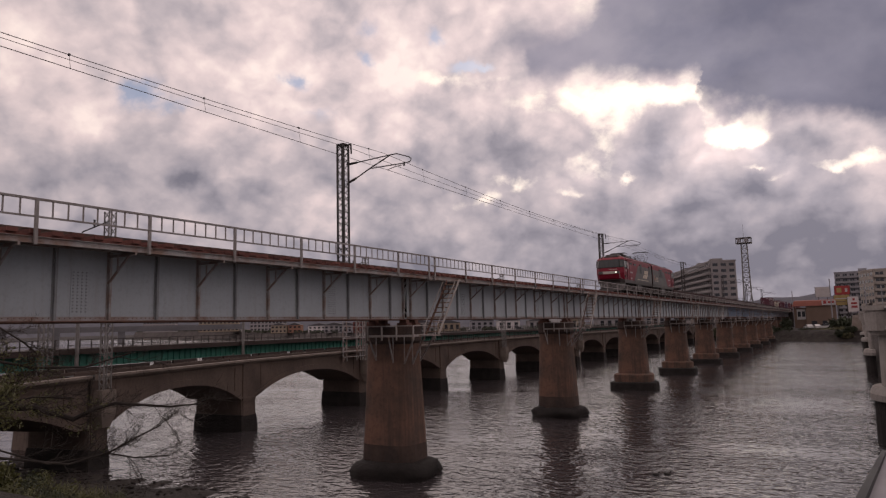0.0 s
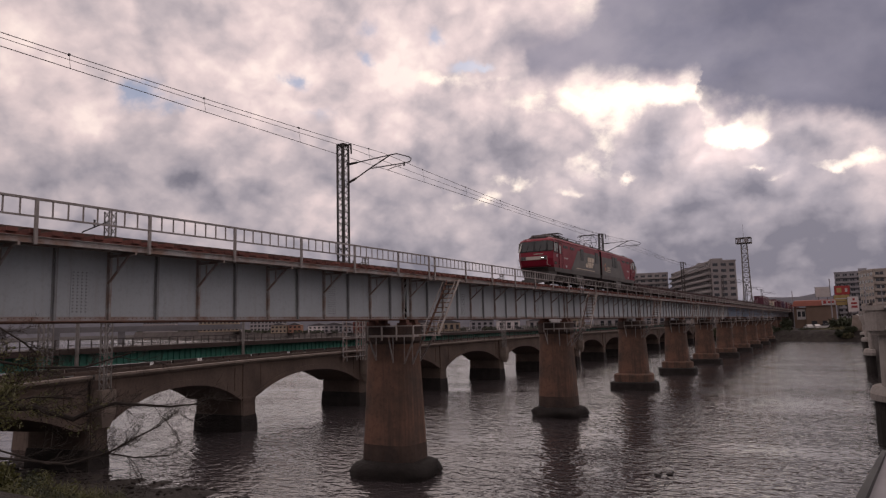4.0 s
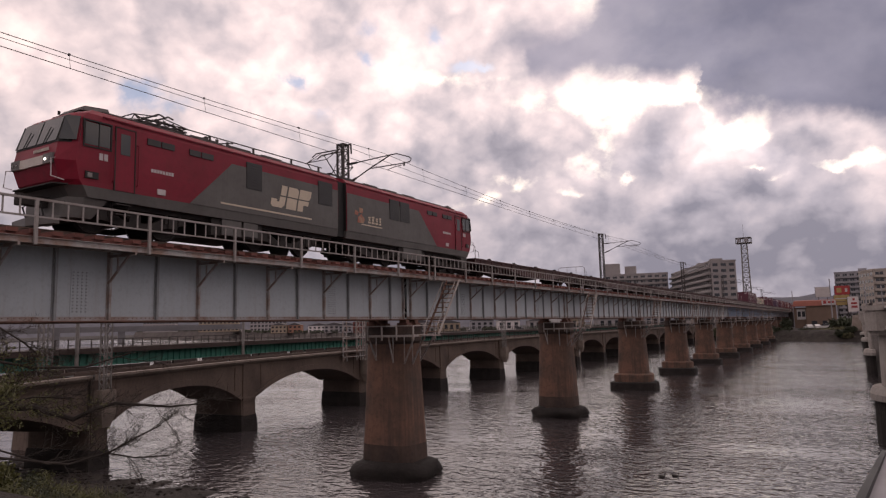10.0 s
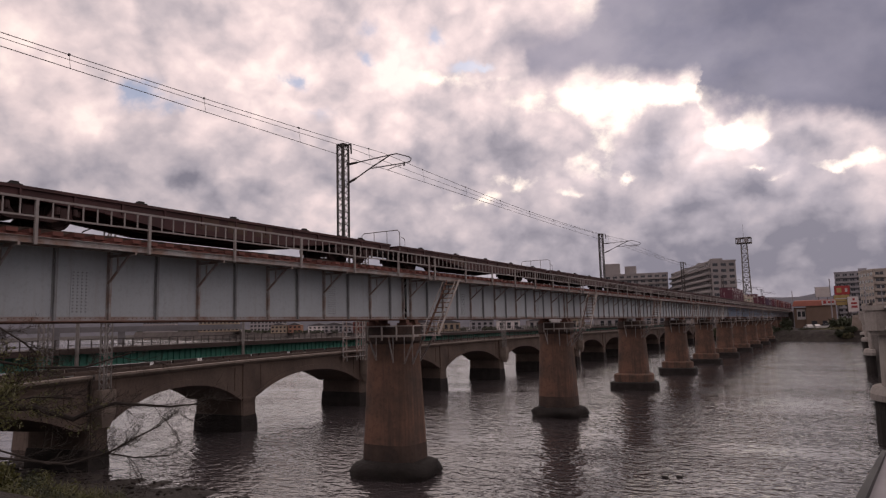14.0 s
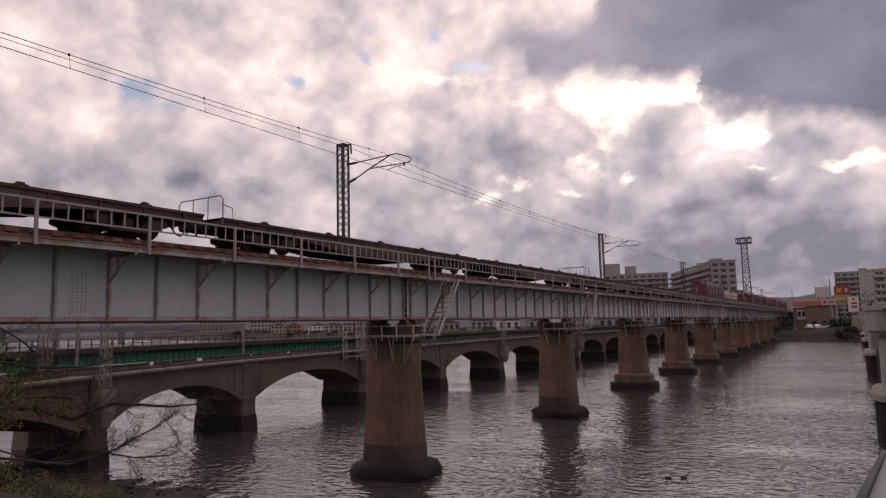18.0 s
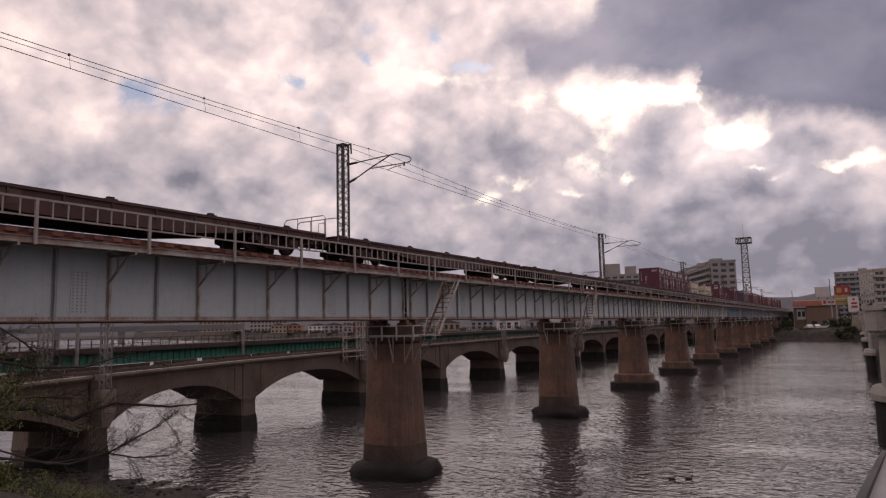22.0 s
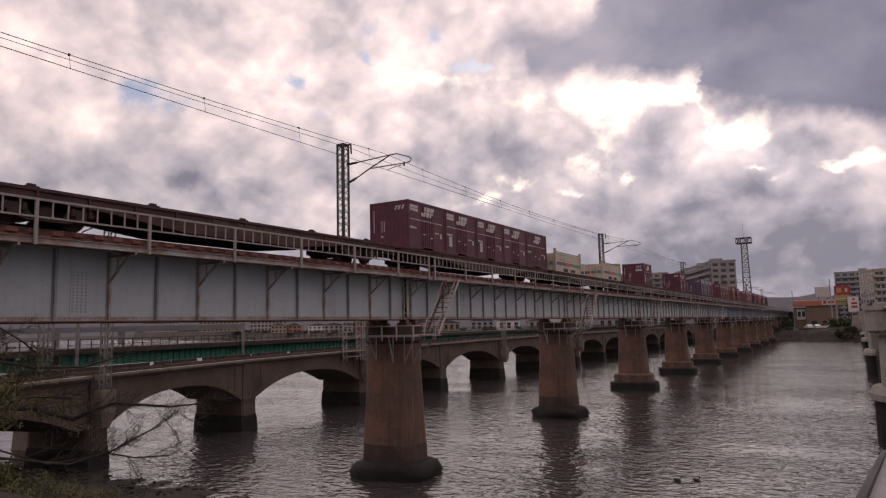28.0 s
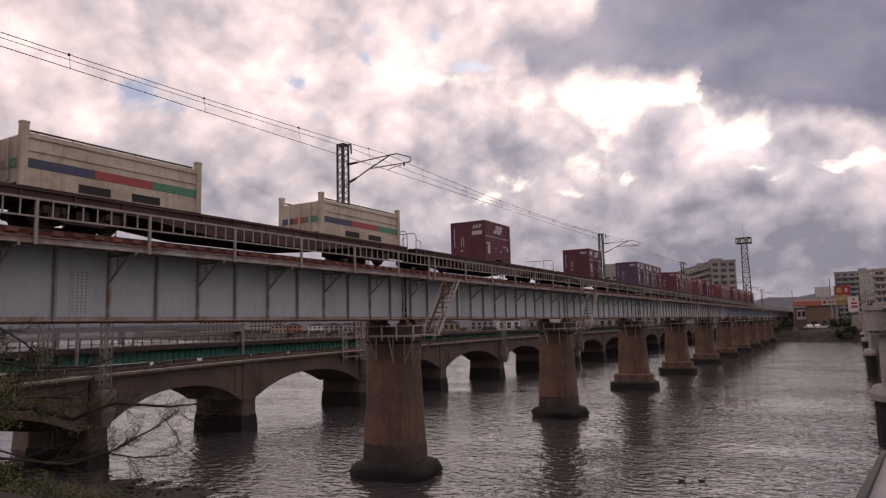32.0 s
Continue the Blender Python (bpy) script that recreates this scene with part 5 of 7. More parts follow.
def container_meshes(mat, ribbed):
    out = {}
    h = CL / 2
    # one skin whose ends, and on the ribbed kind the sides too, are folded in and out
    def fold(a, b, n, flat, deep):
        step = (b - a) / n
        pts = [(a, flat)]
        for k in range(n):
            m = a + step * k
            pts += [(m + step * .22, flat), (m + step * .30, deep), (m + step * .70, deep), (m + step * .78, flat)]
        return pts + [(b, flat)]
    ex, ey = CW - .03, h - .03
    side = fold(-ey + .06, ey - .06, 14, ex, ex + .024) if ribbed else [(-ey + .06, ex), (ey - .06, ex)]
    end = fold(-ex + .06, ex - .06, 9, ey, ey + .022)
    ring = [(x, -y) for x, y in end] + [(x, y) for y, x in side] + [(-x, y) for x, y in end] + [(-x, -y) for y, x in side]
    bm = B()
    prism(bm, ring, "z", .08, CH - .06)
    out["box"] = mesh_of("container_body", bm, mat)
    bm = B()
    for sx in (1, -1):
        for sy in (1, -1):
            x0, x1 = sorted((sx * CW, sx * (CW - .09)))
            y0, y1 = sorted((sy * h, sy * (h - .09)))
            box(bm, x0, x1, y0, y1, 0, CH)
    for sx in (1, -1):
        x0, x1 = sorted((sx * (CW - .005), sx * (CW - .08)))
        box(bm, x0, x1, -h + .09, h - .09, CH - .10, CH - .005)
        box(bm, x0, x1, -h + .09, h - .09, 0.0, .10)
        box(bm, x0, x1, -.5, .5, -.0, .16)
    for sy in (1, -1):
        y0, y1 = sorted((sy * (h - .005), sy * (h - .08)))
        box(bm, -CW + .09, CW - .09, y0, y1, CH - .10, CH - .005)
        box(bm, -CW + .09, CW - .09, y0, y1, 0.0, .10)
    out["frame"] = mesh_of("corner_frame", bm, mat)
    bm = B()
    for y in (-.62, 0.0, .62):
        box(bm, CW - .029, CW - .010, y - .03, y + .03, .12, CH - .12)
    out["doorstrip"] = mesh_of("door_seam", bm, mat)
    bm = B()
    for y in (-.45, -.2, .2, .45):
        tube(bm, [(CW - .012, y, .15), (CW - .012, y, CH - .15)], .016)
    out["lockrod"] = mesh_of("lock_rod", bm, mat)
    bm = B()
    sx = CW - .004
    for zz in (1.94, 2.12):
        box(bm, sx, sx + .006, -h + .14, -h + .92, zz, zz + .15)
    out["plate"] = mesh_of("name_panel", bm, WHITE)
    bm = B()
    logo_bars(bm, -.62, .62, 1.76, 2.30, sx + .004, .008)
    out["logo"] = mesh_of("side_logo", bm, WHITE)
    bm = B()
    for a, b in ((-h + .12, -.67), (-.57, -.05), (.05, .57), (.67, h - .3)):
        box(bm, sx, sx + .006, a, b, 1.50, 1.54)
    out["stripe"] = mesh_of("side_stripe", bm, WHITE)
    bm = B()
    sign_bars(bm, -h + .15, -h + .75, 1.02, 1.13, 6, sx, .006)
    sign_bars(bm, .75, 1.2, .95, 1.03, 5, sx, .006)
    box(bm, sx, sx + .006, 1.28, 1.46, .72, 1.0)
    box(bm, sx, sx + .006, .3, .5, .62, .7)
    box(bm, sx, sx + .006, -.5, -.2, .78, .82)
    out["writing"] = mesh_of("small_markings", bm, WHITE)
    out["placard"] = mesh_of("placard", boxes((sx, sx + .007, -h + .35, -h + .68, .42, .98)), WHITE)
    bm = B()
    d = -h + .012
    for a in (0, .2, .42):
        prism(bm, [(.35 + a, 2.02), (.45 + a, 2.02), (.58 + a, 2.24), (.44 + a, 2.24)], "y", d - .012, d + .012)
    out["endlogo"] = mesh_of("end_logo", bm, WHITE)
    out["endplate"] = mesh_of("end_panel", boxes((.3, 1.02, d - .012, d + .012, 1.62, 1.86)), WHITE)
    bm = B()
    for x in (-.45, -.3):
        tube(bm, [(x, d - .01, .9), (x, d - .01, 1.5)], .02)
    box(bm, -.98, -.94, d - .014, d + .01, .9, 2.1)
    box(bm, -.5, -.38, d - .014, d + .01, .62, .72)
    out["endgear"] = mesh_of("end_fittings", bm, WHITE)
    return out


CM = {"plum": container_meshes(PLUM, False), "plumribbed": container_meshes(PLUM, True), "violet": container_meshes(PURPLE, False), "red": container_meshes(DULLRED, True)}
CLABEL = {"plum": "plum red freight container with cream markings, on a flat wagon", "plumribbed": "ribbed plum red freight container, on a flat wagon", "violet": "violet freight container with pale markings, on a flat wagon", "red": "faded red ribbed freight container, on a flat wagon"}


def build_container(kind, off, placard=False, endplate=False):
    m = CM[kind]
    t = thing("freight_container", CLABEL[kind], "container", (0, 0, 0), "containers of the freight train")
    part("container_body", m["box"], None, t)
    part("corner_frame", m["frame"], None, t)
    for a in (Matrix(), pose(0, 0, 0, 0, 0, 180)):
        if kind in ("plum", "violet"):
            part("door_seam", m["doorstrip"], None, t, at=a)
            part("lock_rod", m["lockrod"], None, t, at=a)
        if kind != "plumribbed":
            part("name_panel", m["plate"], None, t, at=a)
        part("side_logo", m["logo"], None, t, at=a)
        part("side_stripe", m["stripe"], None, t, at=a)
        part("small_markings", m["writing"], None, t, at=a)["kind"] = "stuff"
        if placard:
            part("placard", m["placard"], None, t, at=a)
    part("end_logo", m["endlogo"], None, t)
    part("end_fittings", m["endgear"], None, t)
    if endplate:
        part("end_panel", m["endplate"], None, t)
    MOVING.append((t, off, 1.034))


def build_open_container(off):
    """Half-height cream container with three-colour bands and fork pockets."""
    t = thing("open_container", "cream open-topped half-height container with blue, red and green band", "container", (0, 0, 0), "cream containers of the freight train")
    h = 2.98
    b = part("hull", boxes((-1.18, 1.18, -h + .1, h - .1, .28, 1.42)), TANKCREAM, t, "stained cream steel hull")
    for sx in (1, -1):
        x0, x1 = sorted((sx * 1.17, sx * 1.22))
        part("top_rim", boxes((x0, x1, -h + .16, h - .16, 1.34, 1.48)), TANKCREAM, t)
        s = part("bottom_rail", boxes((x0, x1, -h + .16, h - .16, .0, .34)), TANKCREAM, t)
        for a in (-1.35, .35):
            part("fork_pocket", boxes((*sorted((sx * 1.10, sx * 1.226)), a, a + 1.0, .03, .28)), RUBBER, s, "black fork pocket")
        x2, x3 = sorted((sx * 1.181, sx * 1.19))
        for a, b_, m in ((-h + .2, -.85, BLUE_P), (-.85, 1.1, RED_P), (1.1, h - .2, GREEN_P)):
            part("colour_band", boxes((x2, x3, a, b_ - .004, .52, .78)), m, t, {"blue_stripe_paint": "blue band", "red_stripe_paint": "red band", "green_stripe_paint": "green band"}[m.name])
        part("side_ridge", boxes((*sorted((sx * 1.181, sx * 1.212)), -h + .2, h - .2, .98, 1.06)), TANKCREAM, t)
        bm = B()
        tube(bm, [(sx * 1.1, -h + .25, 1.56), (sx * 1.1, h - .3, 1.56)], .03)
        for i in range(6):
            tube(bm, [(sx * 1.12, -2.5 + i, 1.45), (sx * 1.1, -2.5 + i, 1.57)], .02)
        part("cover_rail", bm, DARKSTEEL, t)
        for sy in (1, -1):
            y0, y1 = sorted((sy * h, sy * (h - .2)))
            bm = B()
            box(bm, *sorted((sx * 1.225, sx * 1.05)), y0, y1, 0, 1.72)
            box(bm, *sorted((sx * 1.235, sx * 1.04)), y0 - .01, y1 + .01, 1.72, 1.78)
            part("corner_post", bm, TANKCREAM, t)
    for sy in (1, -1):
        y0, y1 = sorted((sy * (h - .02), sy * (h - .1)))
        e = part("end_wall", boxes((-1.05, 1.05, y0, y1, .1, 1.40)), TANKCREAM, t)
        for x in (-.6, 0, .6):
            part("end_rib", boxes((x - .05, x + .05, *sorted((sy * (h + .03), sy * (h - .02))), .2, 1.38)), TANKCREAM, e)
        for a, b_, m in ((-1.0, -.35, BLUE_P), (-.35, .3, RED_P), (.3, 1.0, GREEN_P)):
            part("colour_band", boxes((a, b_ - .004, *sorted((sy * (h - .018), sy * (h - .005))), .52, .78)), m, e)
    MOVING.append((t, off, 1.034))


def build_train():
    build_loco()
    rails = [(1, 0), (1, 0), (1, 0), (0, 1), (1, 0), (0, 1), (1, 0), (0, 0), (1, 1), (1, 1), (0, 0), (0, 0), (0, 0), (0, 0), (0, 0), (0, 0), (0, 0)]
    slots = [-7.6 + 3.8 * i for i in range(5)]
    loads = {7: [("plum", 0), ("plum", 1), ("plum", 2), ("plum", 3), ("plumribbed", 4)],
             8: [("open", -6.1), ("open", 6.1)],
             9: [("plumribbed", 2)], 10: [("plum", 2)], 11: [("violet", 1), ("violet", 2), ("plum", 3)], 12: [("plum", 1), ("plum", 2), ("red", 3)],
             13: [("red", 0), ("plum", 2)], 14: [("red", 1), ("red", 2), ("red", 3)], 15: [("plum", 0), ("plum", 1), ("red", 3), ("plum", 4)], 16: [("red", 1), ("plum", 2), ("plum", 4)]}
    for k in range(17):
        off = build_wagon(k, *rails[k], k in loads)
        for what, where in loads.get(k, ()):
            if what == "open":
                build_open_container(off + where)
            else:
                build_container(what, off + slots[where], placard=where in (1, 2), endplate=k == 9)


build_train()


# ---------------------------------------------------------------- access platforms and stairs at the piers
def build_platform(k, y):
    t = thing("access_platform", "grey steel inspection platform with handrails round the pier top", "platform", (0, y, 0), "pier platforms of the upper railway bridge")
    part("floor", boxes((1.62, 2.30, -1.62, .22, 6.88, 6.92), (-.3, 2.30, -1.75, -1.25, 6.88, 6.92)), STIFF, t)
    part("floor_edge", boxes((2.302, 2.34, -1.79, .24, 6.86, 6.97), (-.32, 2.30, -1.79, -1.752, 6.86, 6.97)), PLATFORM_PAINT, t)
    me = mesh_of("rail_post", boxes((-.03, .03, -.03, .03, 6.70, 7.42)), PLATFORM_PAINT)
    for x, yy in ((2.37, -1.79), (2.37, -.8), (2.37, .2), (-.3, -1.82), (.55, -1.82), (1.42, -1.82)):
        part("rail_post", me, None, t, at=(x, yy, 0))
    part("top_rail", boxes((2.345, 2.395, -1.82, .23, 7.37, 7.42), (-.32, 2.34, -1.845, -1.795, 7.37, 7.42)), PLATFORM_PAINT, t)
    for a, b in (((2.3, -1.6, 6.86), (1.25, -.9, 5.55)), ((2.3, -.7, 6.86), (1.4, -.4, 5.5)), ((2.3, .2, 6.86), (1.25, .55, 5.6)), ((.9, -1.75, 6.86), (.7, -1.08, 5.6)), ((-.3, -1.75, 6.86), (-.3, -1.12, 5.7))):
        part("strut", bars((a, b, .06), (b, (b[0], b[1], 6.86), .04)), STIFF, t)
    return t


TREAD = material("worn_rusty_tread", (0.30, 0.22, 0.16), 0.8, 0.0, (0.17, 0.09, 0.06), grain=10, stain=2.5, amount=0.8, bump=0.2)


def build_stair(y):
    t = thing("steel_stair", "steep rusty steel stair between walkway and pier platform", "stair", (0, y, 0), "stairs of the upper railway bridge")
    top, bot = Vector((0, 1.5, 9.68)), Vector((0, -.72, 6.94))
    for x in (2.40, 3.12):
        part("stringer", bars(((x, bot.y, bot.z), (x, top.y, top.z), .035, .13)), PLATFORM_PAINT if x > 2.9 else RUST, t)
        bm = B()
        tube(bm, [(x, bot.y + .12, bot.z + .15), (x, bot.y - .12, bot.z + .42), (x, top.y - .42, top.z - .06)], .02)
        part("handrail", bm, PLATFORM_PAINT, t)
        for u in (.1, .4, .7):
            p = bot.lerp(top, u)
            bm = B()
            tube(bm, [(x, p.y, p.z), (x, p.y - .2, p.z + .32)], .014, 4)
            part("rail_stanchion", bm, PLATFORM_PAINT, t)
    me = mesh_of("tread", boxes((2.42, 3.10, -.13, .13, -.02, .02)), TREAD)
    for i in range(11):
        p = bot.lerp(top, (i + .6) / 11.6)
        part("tread", me, None, t, at=(0, p.y, p.z))
    part("landing", boxes((2.27, 3.05, 1.46, 2.1, 9.62, 9.68)), STIFF, t)
    part("lower_landing", boxes((2.402, 3.15, -1.3, -.55, 6.88, 6.94)), STIFF, t)
    return t


platform = build_platform(0, PIER_Y)
stair = build_stair(PIER_Y)
for k in range(1, 10):
    copy_thing(platform, pose(0, PIER_Y + SPAN * k, 0))
    if k < 9:
        copy_thing(stair, pose(0, PIER_Y + SPAN * k, 0))


# ---------------------------------------------------------------- masts of the lower lines
def build_lower_mast():
    t = build_lattice("lower_line_mast", "grey steel lattice mast with a bracket arm, on a concrete corbel", 0, 0, 4.3, 14.25, .42, GALV, .42, "masts of the lower line", .06)
    bm = B()
    loft(bm, [[(x * s, y * s, z) for x, y in ((.42, -.42), (.42, .42), (-.42, .42), (-.42, -.42))] for s, z in ((.55, 2.3), (1.0, 3.0), (1.0, 4.1), (.95, 4.3))])
    part("corbel", bm, CORNICE, t, "pale concrete corbel")
    bm = B()
    tube(bm, [(-.25, 0, 13.7), (-2.6, 0, 13.35), (-2.75, 0, 13.25), (-2.75, 0, 12.7)], .04)
    part("bracket_arm", bm, DARKSTEEL, t)
    bm = B()
    tube(bm, [(-1.5, 0, 13.55), (-1.5, 0, 13.95)], .06, 8)
    part("insulator", bm, INSUL, t)
    return t


lower_mast = None
for y in (22.9, 52.2, 83.3, 114.8, 146.0):
    m = pose(arch_x(y) + .62, y, 0)
    if lower_mast is None:
        lower_mast = build_lower_mast()
        lower_mast.matrix_basis = m
    else:
        copy_thing(lower_mast, m)


def build_scaffold(y0, y1):
    """Latticed steel frame with two railed levels beside the mast."""
    x = arch_x((y0 + y1) / 2) + .66
    t = thing("inspection_scaffold", "grey latticed steel scaffold beside the lower line mast", "scaffold", (x, 0, 0))
    for y, w in ((y0, .55), (y1 - .9, .55), (y1, .4)):
        for sy in (0, w):
            part("upright", bars(((0, y + sy, 4.35), (0, y + sy, 8.3), .06)), STIFF, t)
        part("lacing", bars(*[((0, y + (w if k % 2 else 0), 4.4 + k * .48), (0, y + (0 if k % 2 else w), 4.88 + k * .48), .045) for k in range(8)]), STIFF, t)
    for z in (4.75, 5.25, 6.45, 7.5):
        part("cross_beam", bars(((.05, y0, z), (.05, y1 + .4, z), .07)), STIFF, t)
    for z in (4.75, 6.45):
        part("landing", boxes((-.7, .02, y0, y1 + .3, z + .04, z + .08)), GRIMY, t)


build_scaffold(48.5, 51.4)


def build_pole(name, label, x, y, z0, z1, r, mat, group=""):
    t = thing(name, label, "pole", (x, y, 0), group)
    bm = B()
    tube(bm, [(0, 0, z0), (0, 0, z1)], r, 10, r * .7)
    part("shaft", bm, mat, t)
    part("collar", boxes((-r * 1.5, r * 1.5, -r * 1.5, r * 1.5, z0, z0 + .25)), mat, t)
    return t


for y in (26.5, 43.5, 61.0, 78.0):
    build_pole("line_pole", "plain grey concrete line pole beside the green bridge deck", green_x(y) + .95, y, 0, 12.6, .15, GALV, "poles of the green bridge")
g_mast = build_lattice("green_line_mast", "grey lattice mast beside the green bridge deck", green_x(24) + 1.1, 24.0, -1.0, 12.8, .6, GALV, .5, "masts of the green bridge", .07)

# ---------------------------------------------------------------- pale stone road bridge
def build_stone_bridge():
    t = thing("road_bridge", "pale stone road bridge with a solid parapet on river piers", "bridge", pose(21.26, 20, 0, 0, 0, -1.146))
    part("deck", boxes((.4, 14, 4, 212, 5.7, 6.9)), STONE, t)
    part("parapet", boxes((.4, .75, 4, 212, 6.905, 7.72)), STONE, t)
    part("coping", boxes((.33, .82, 4, 212, 7.725, 7.86)), STONE, t, "worn stone coping")
    part("string_course", boxes((.28, .398, 4, 212, 6.55, 6.72)), STONE, t)
    for i in range(4):
        y = 27.5 + i * 52.0
        p = part("pier", boxes((.25, 13.5, y - 1.7, y + 1.7, -2.2, 5.695)), STONE, t)
        bm = B()
        loft(bm, [[(.55 - .98 * math.sin(a) * s, y + 2.1 * s * math.cos(a), z) for a in [math.pi * j / 10 for j in range(11)]] for s, z in ((1.15, -2.2), (1.12, 2.5))])
        part("cutwater", bm, FOOT, p, "dark wet cutwater")
        bm = B()
        loft(bm, [[(.55 - 1.08 * math.sin(a) * s, y + 2.2 * s * math.cos(a), z) for a in [math.pi * j / 10 for j in range(11)]] for s, z in ((1.2, 2.505), (1.2, 2.85), (1.05, 3.2), (.95, 3.25))])
        part("cutwater_ledge", bm, STONE, p, "pale stone ledge")
        bm = B()
        loft(bm, [[(.55 - .62 * math.sin(a) * s, y + 1.5 * s * math.cos(a), z) for a in [math.pi * j / 10 for j in range(11)]] for s, z in ((1.05, 3.255), (1.0, 5.4), (1.0, 6.1), (1.1, 6.2))])
        part("turret", bm, STONE, p)
        bm = B()
        for g, z0, z1 in ((1.02, 6.204, 6.45), (1.2, 6.454, 7.62), (1.28, 7.624, 7.92)):
            loft(bm, [[(.55, y - 1.5 * g, z), (.55 - .55 * g, y - 1.5 * g, z), (.55 - 1.0 * g, y - .9 * g, z), (.55 - 1.0 * g, y + .9 * g, z), (.55 - .55 * g, y + 1.5 * g, z), (.55, y + 1.5 * g, z)] for z in (z0, z1)])
        part("refuge_parapet", bm, STONE, p, "pale stone refuge corbelled over the pier")
    me = mesh_of("railing_post", boxes((.52, .58, -.03, .03, 7.865, 9.0)), DARKSTEEL)
    for i in range(40):
        part("railing_post", me, None, t, at=(0, 70 + i * 3.4, 0))
    part("railing_bar", boxes((.53, .57, 66, 206, 8.9, 8.95), (.53, .57, 66, 206, 8.4, 8.44)), DARKSTEEL, t)


build_stone_bridge()
# ---------------------------------------------------------------- far bank: houses, signs, cars, tower
PLASTER = material("grey_white_plaster", (0.62, 0.58, 0.57), 0.85, 0.0, (0.50, 0.46, 0.45), grain=1.2, stain=0.15, amount=0.6, bump=0.1, streak=0.2, streak_color=(0.2, 0.18, 0.17))
PLASTER_GREY = material("grey_tile_facade", (0.27, 0.26, 0.275), 0.8, 0.0, (0.22, 0.21, 0.22), grain=1.2, stain=0.15, amount=0.5, bump=0.1)
BEIGE = material("beige_facade", (0.38, 0.335, 0.30), 0.85, 0.0, (0.30, 0.265, 0.235), grain=1.2, stain=0.2, amount=0.6, bump=0.1)
ORANGE = material("orange_roof", (0.25, 0.075, 0.05), 0.7, 0.0, (0.19, 0.065, 0.045), grain=2, stain=0.3, amount=0.5, bump=0.2)
TAN = material("brown_wall", (0.17, 0.115, 0.085), 0.85, 0.0, (0.12, 0.085, 0.065), grain=2, stain=0.3, amount=0.6, bump=0.1)
YELLOW = material("yellow_sign", (0.34, 0.25, 0.09), 0.6, 0.0, amount=0.4, bump=0)
SIGNRED = material("red_sign", (0.30, 0.025, 0.025), 0.5, 0.0, amount=0.3, bump=0)
SIGNWHITE = material("white_sign", (0.44, 0.42, 0.41), 0.6, 0.0, amount=0.3, bump=0)
DARKGLASS = glass_material("dark_window_glass", (0.03, 0.032, 0.036), 0.12)
ROOFTILE = material("dark_tile_roof", (0.08, 0.075, 0.08), 0.7, 0.0, (0.055, 0.05, 0.055), grain=3, stain=0.4, amount=0.6, bump=0.2)
CARWHITE = material("white_car_paint", (0.62, 0.61, 0.60), 0.35, 0.0, amount=0.2, bump=0)
CARDARK = material("dark_car_paint", (0.05, 0.055, 0.065), 0.3, 0.0, amount=0.2, bump=0)
LEAF = material("dark_evergreen_leaves", (0.045, 0.055, 0.027), 0.65, 0.0, (0.03, 0.036, 0.019), grain=3, stain=0.6, amount=0.7, bump=0, per_object=0.2)
LEAF_YOUNG = material("olive_green_leaves", (0.14, 0.14, 0.045), 0.6, 0.0, (0.07, 0.075, 0.028), grain=3, stain=0.8, amount=0.8, bump=0)
GRASS = material("dry_grass", (0.15, 0.14, 0.075), 0.75, 0.0, (0.085, 0.085, 0.045), grain=3, stain=0.6, amount=0.8, bump=0)
BARK = material("dark_bark", (0.035, 0.027, 0.022), 0.9, 0.0, (0.022, 0.018, 0.015), grain=20, stain=3, amount=0.7, bump=0.4)


bm = B()
loft(bm, [[(19.60, 1.9, 5.2), (19.77, 1.9, 6.71), (20.6, 1.9, 6.71), (20.6, 1.9, 5.2)], [(19.84, 7.4, 4.2), (20.10, 7.4, 6.08), (20.9, 7.4, 6.08), (20.9, 7.4, 4.2)]])
wing = thing("wing_wall", "grey concrete wing wall with a dark capping beside the road bridge", "wall")
part("wall_body", bm, PLASTER_GREY, wing)
part("capping", bars(((19.77, 1.9, 6.73), (20.10, 7.4, 6.10), .035, .03)), RUBBER, wing)


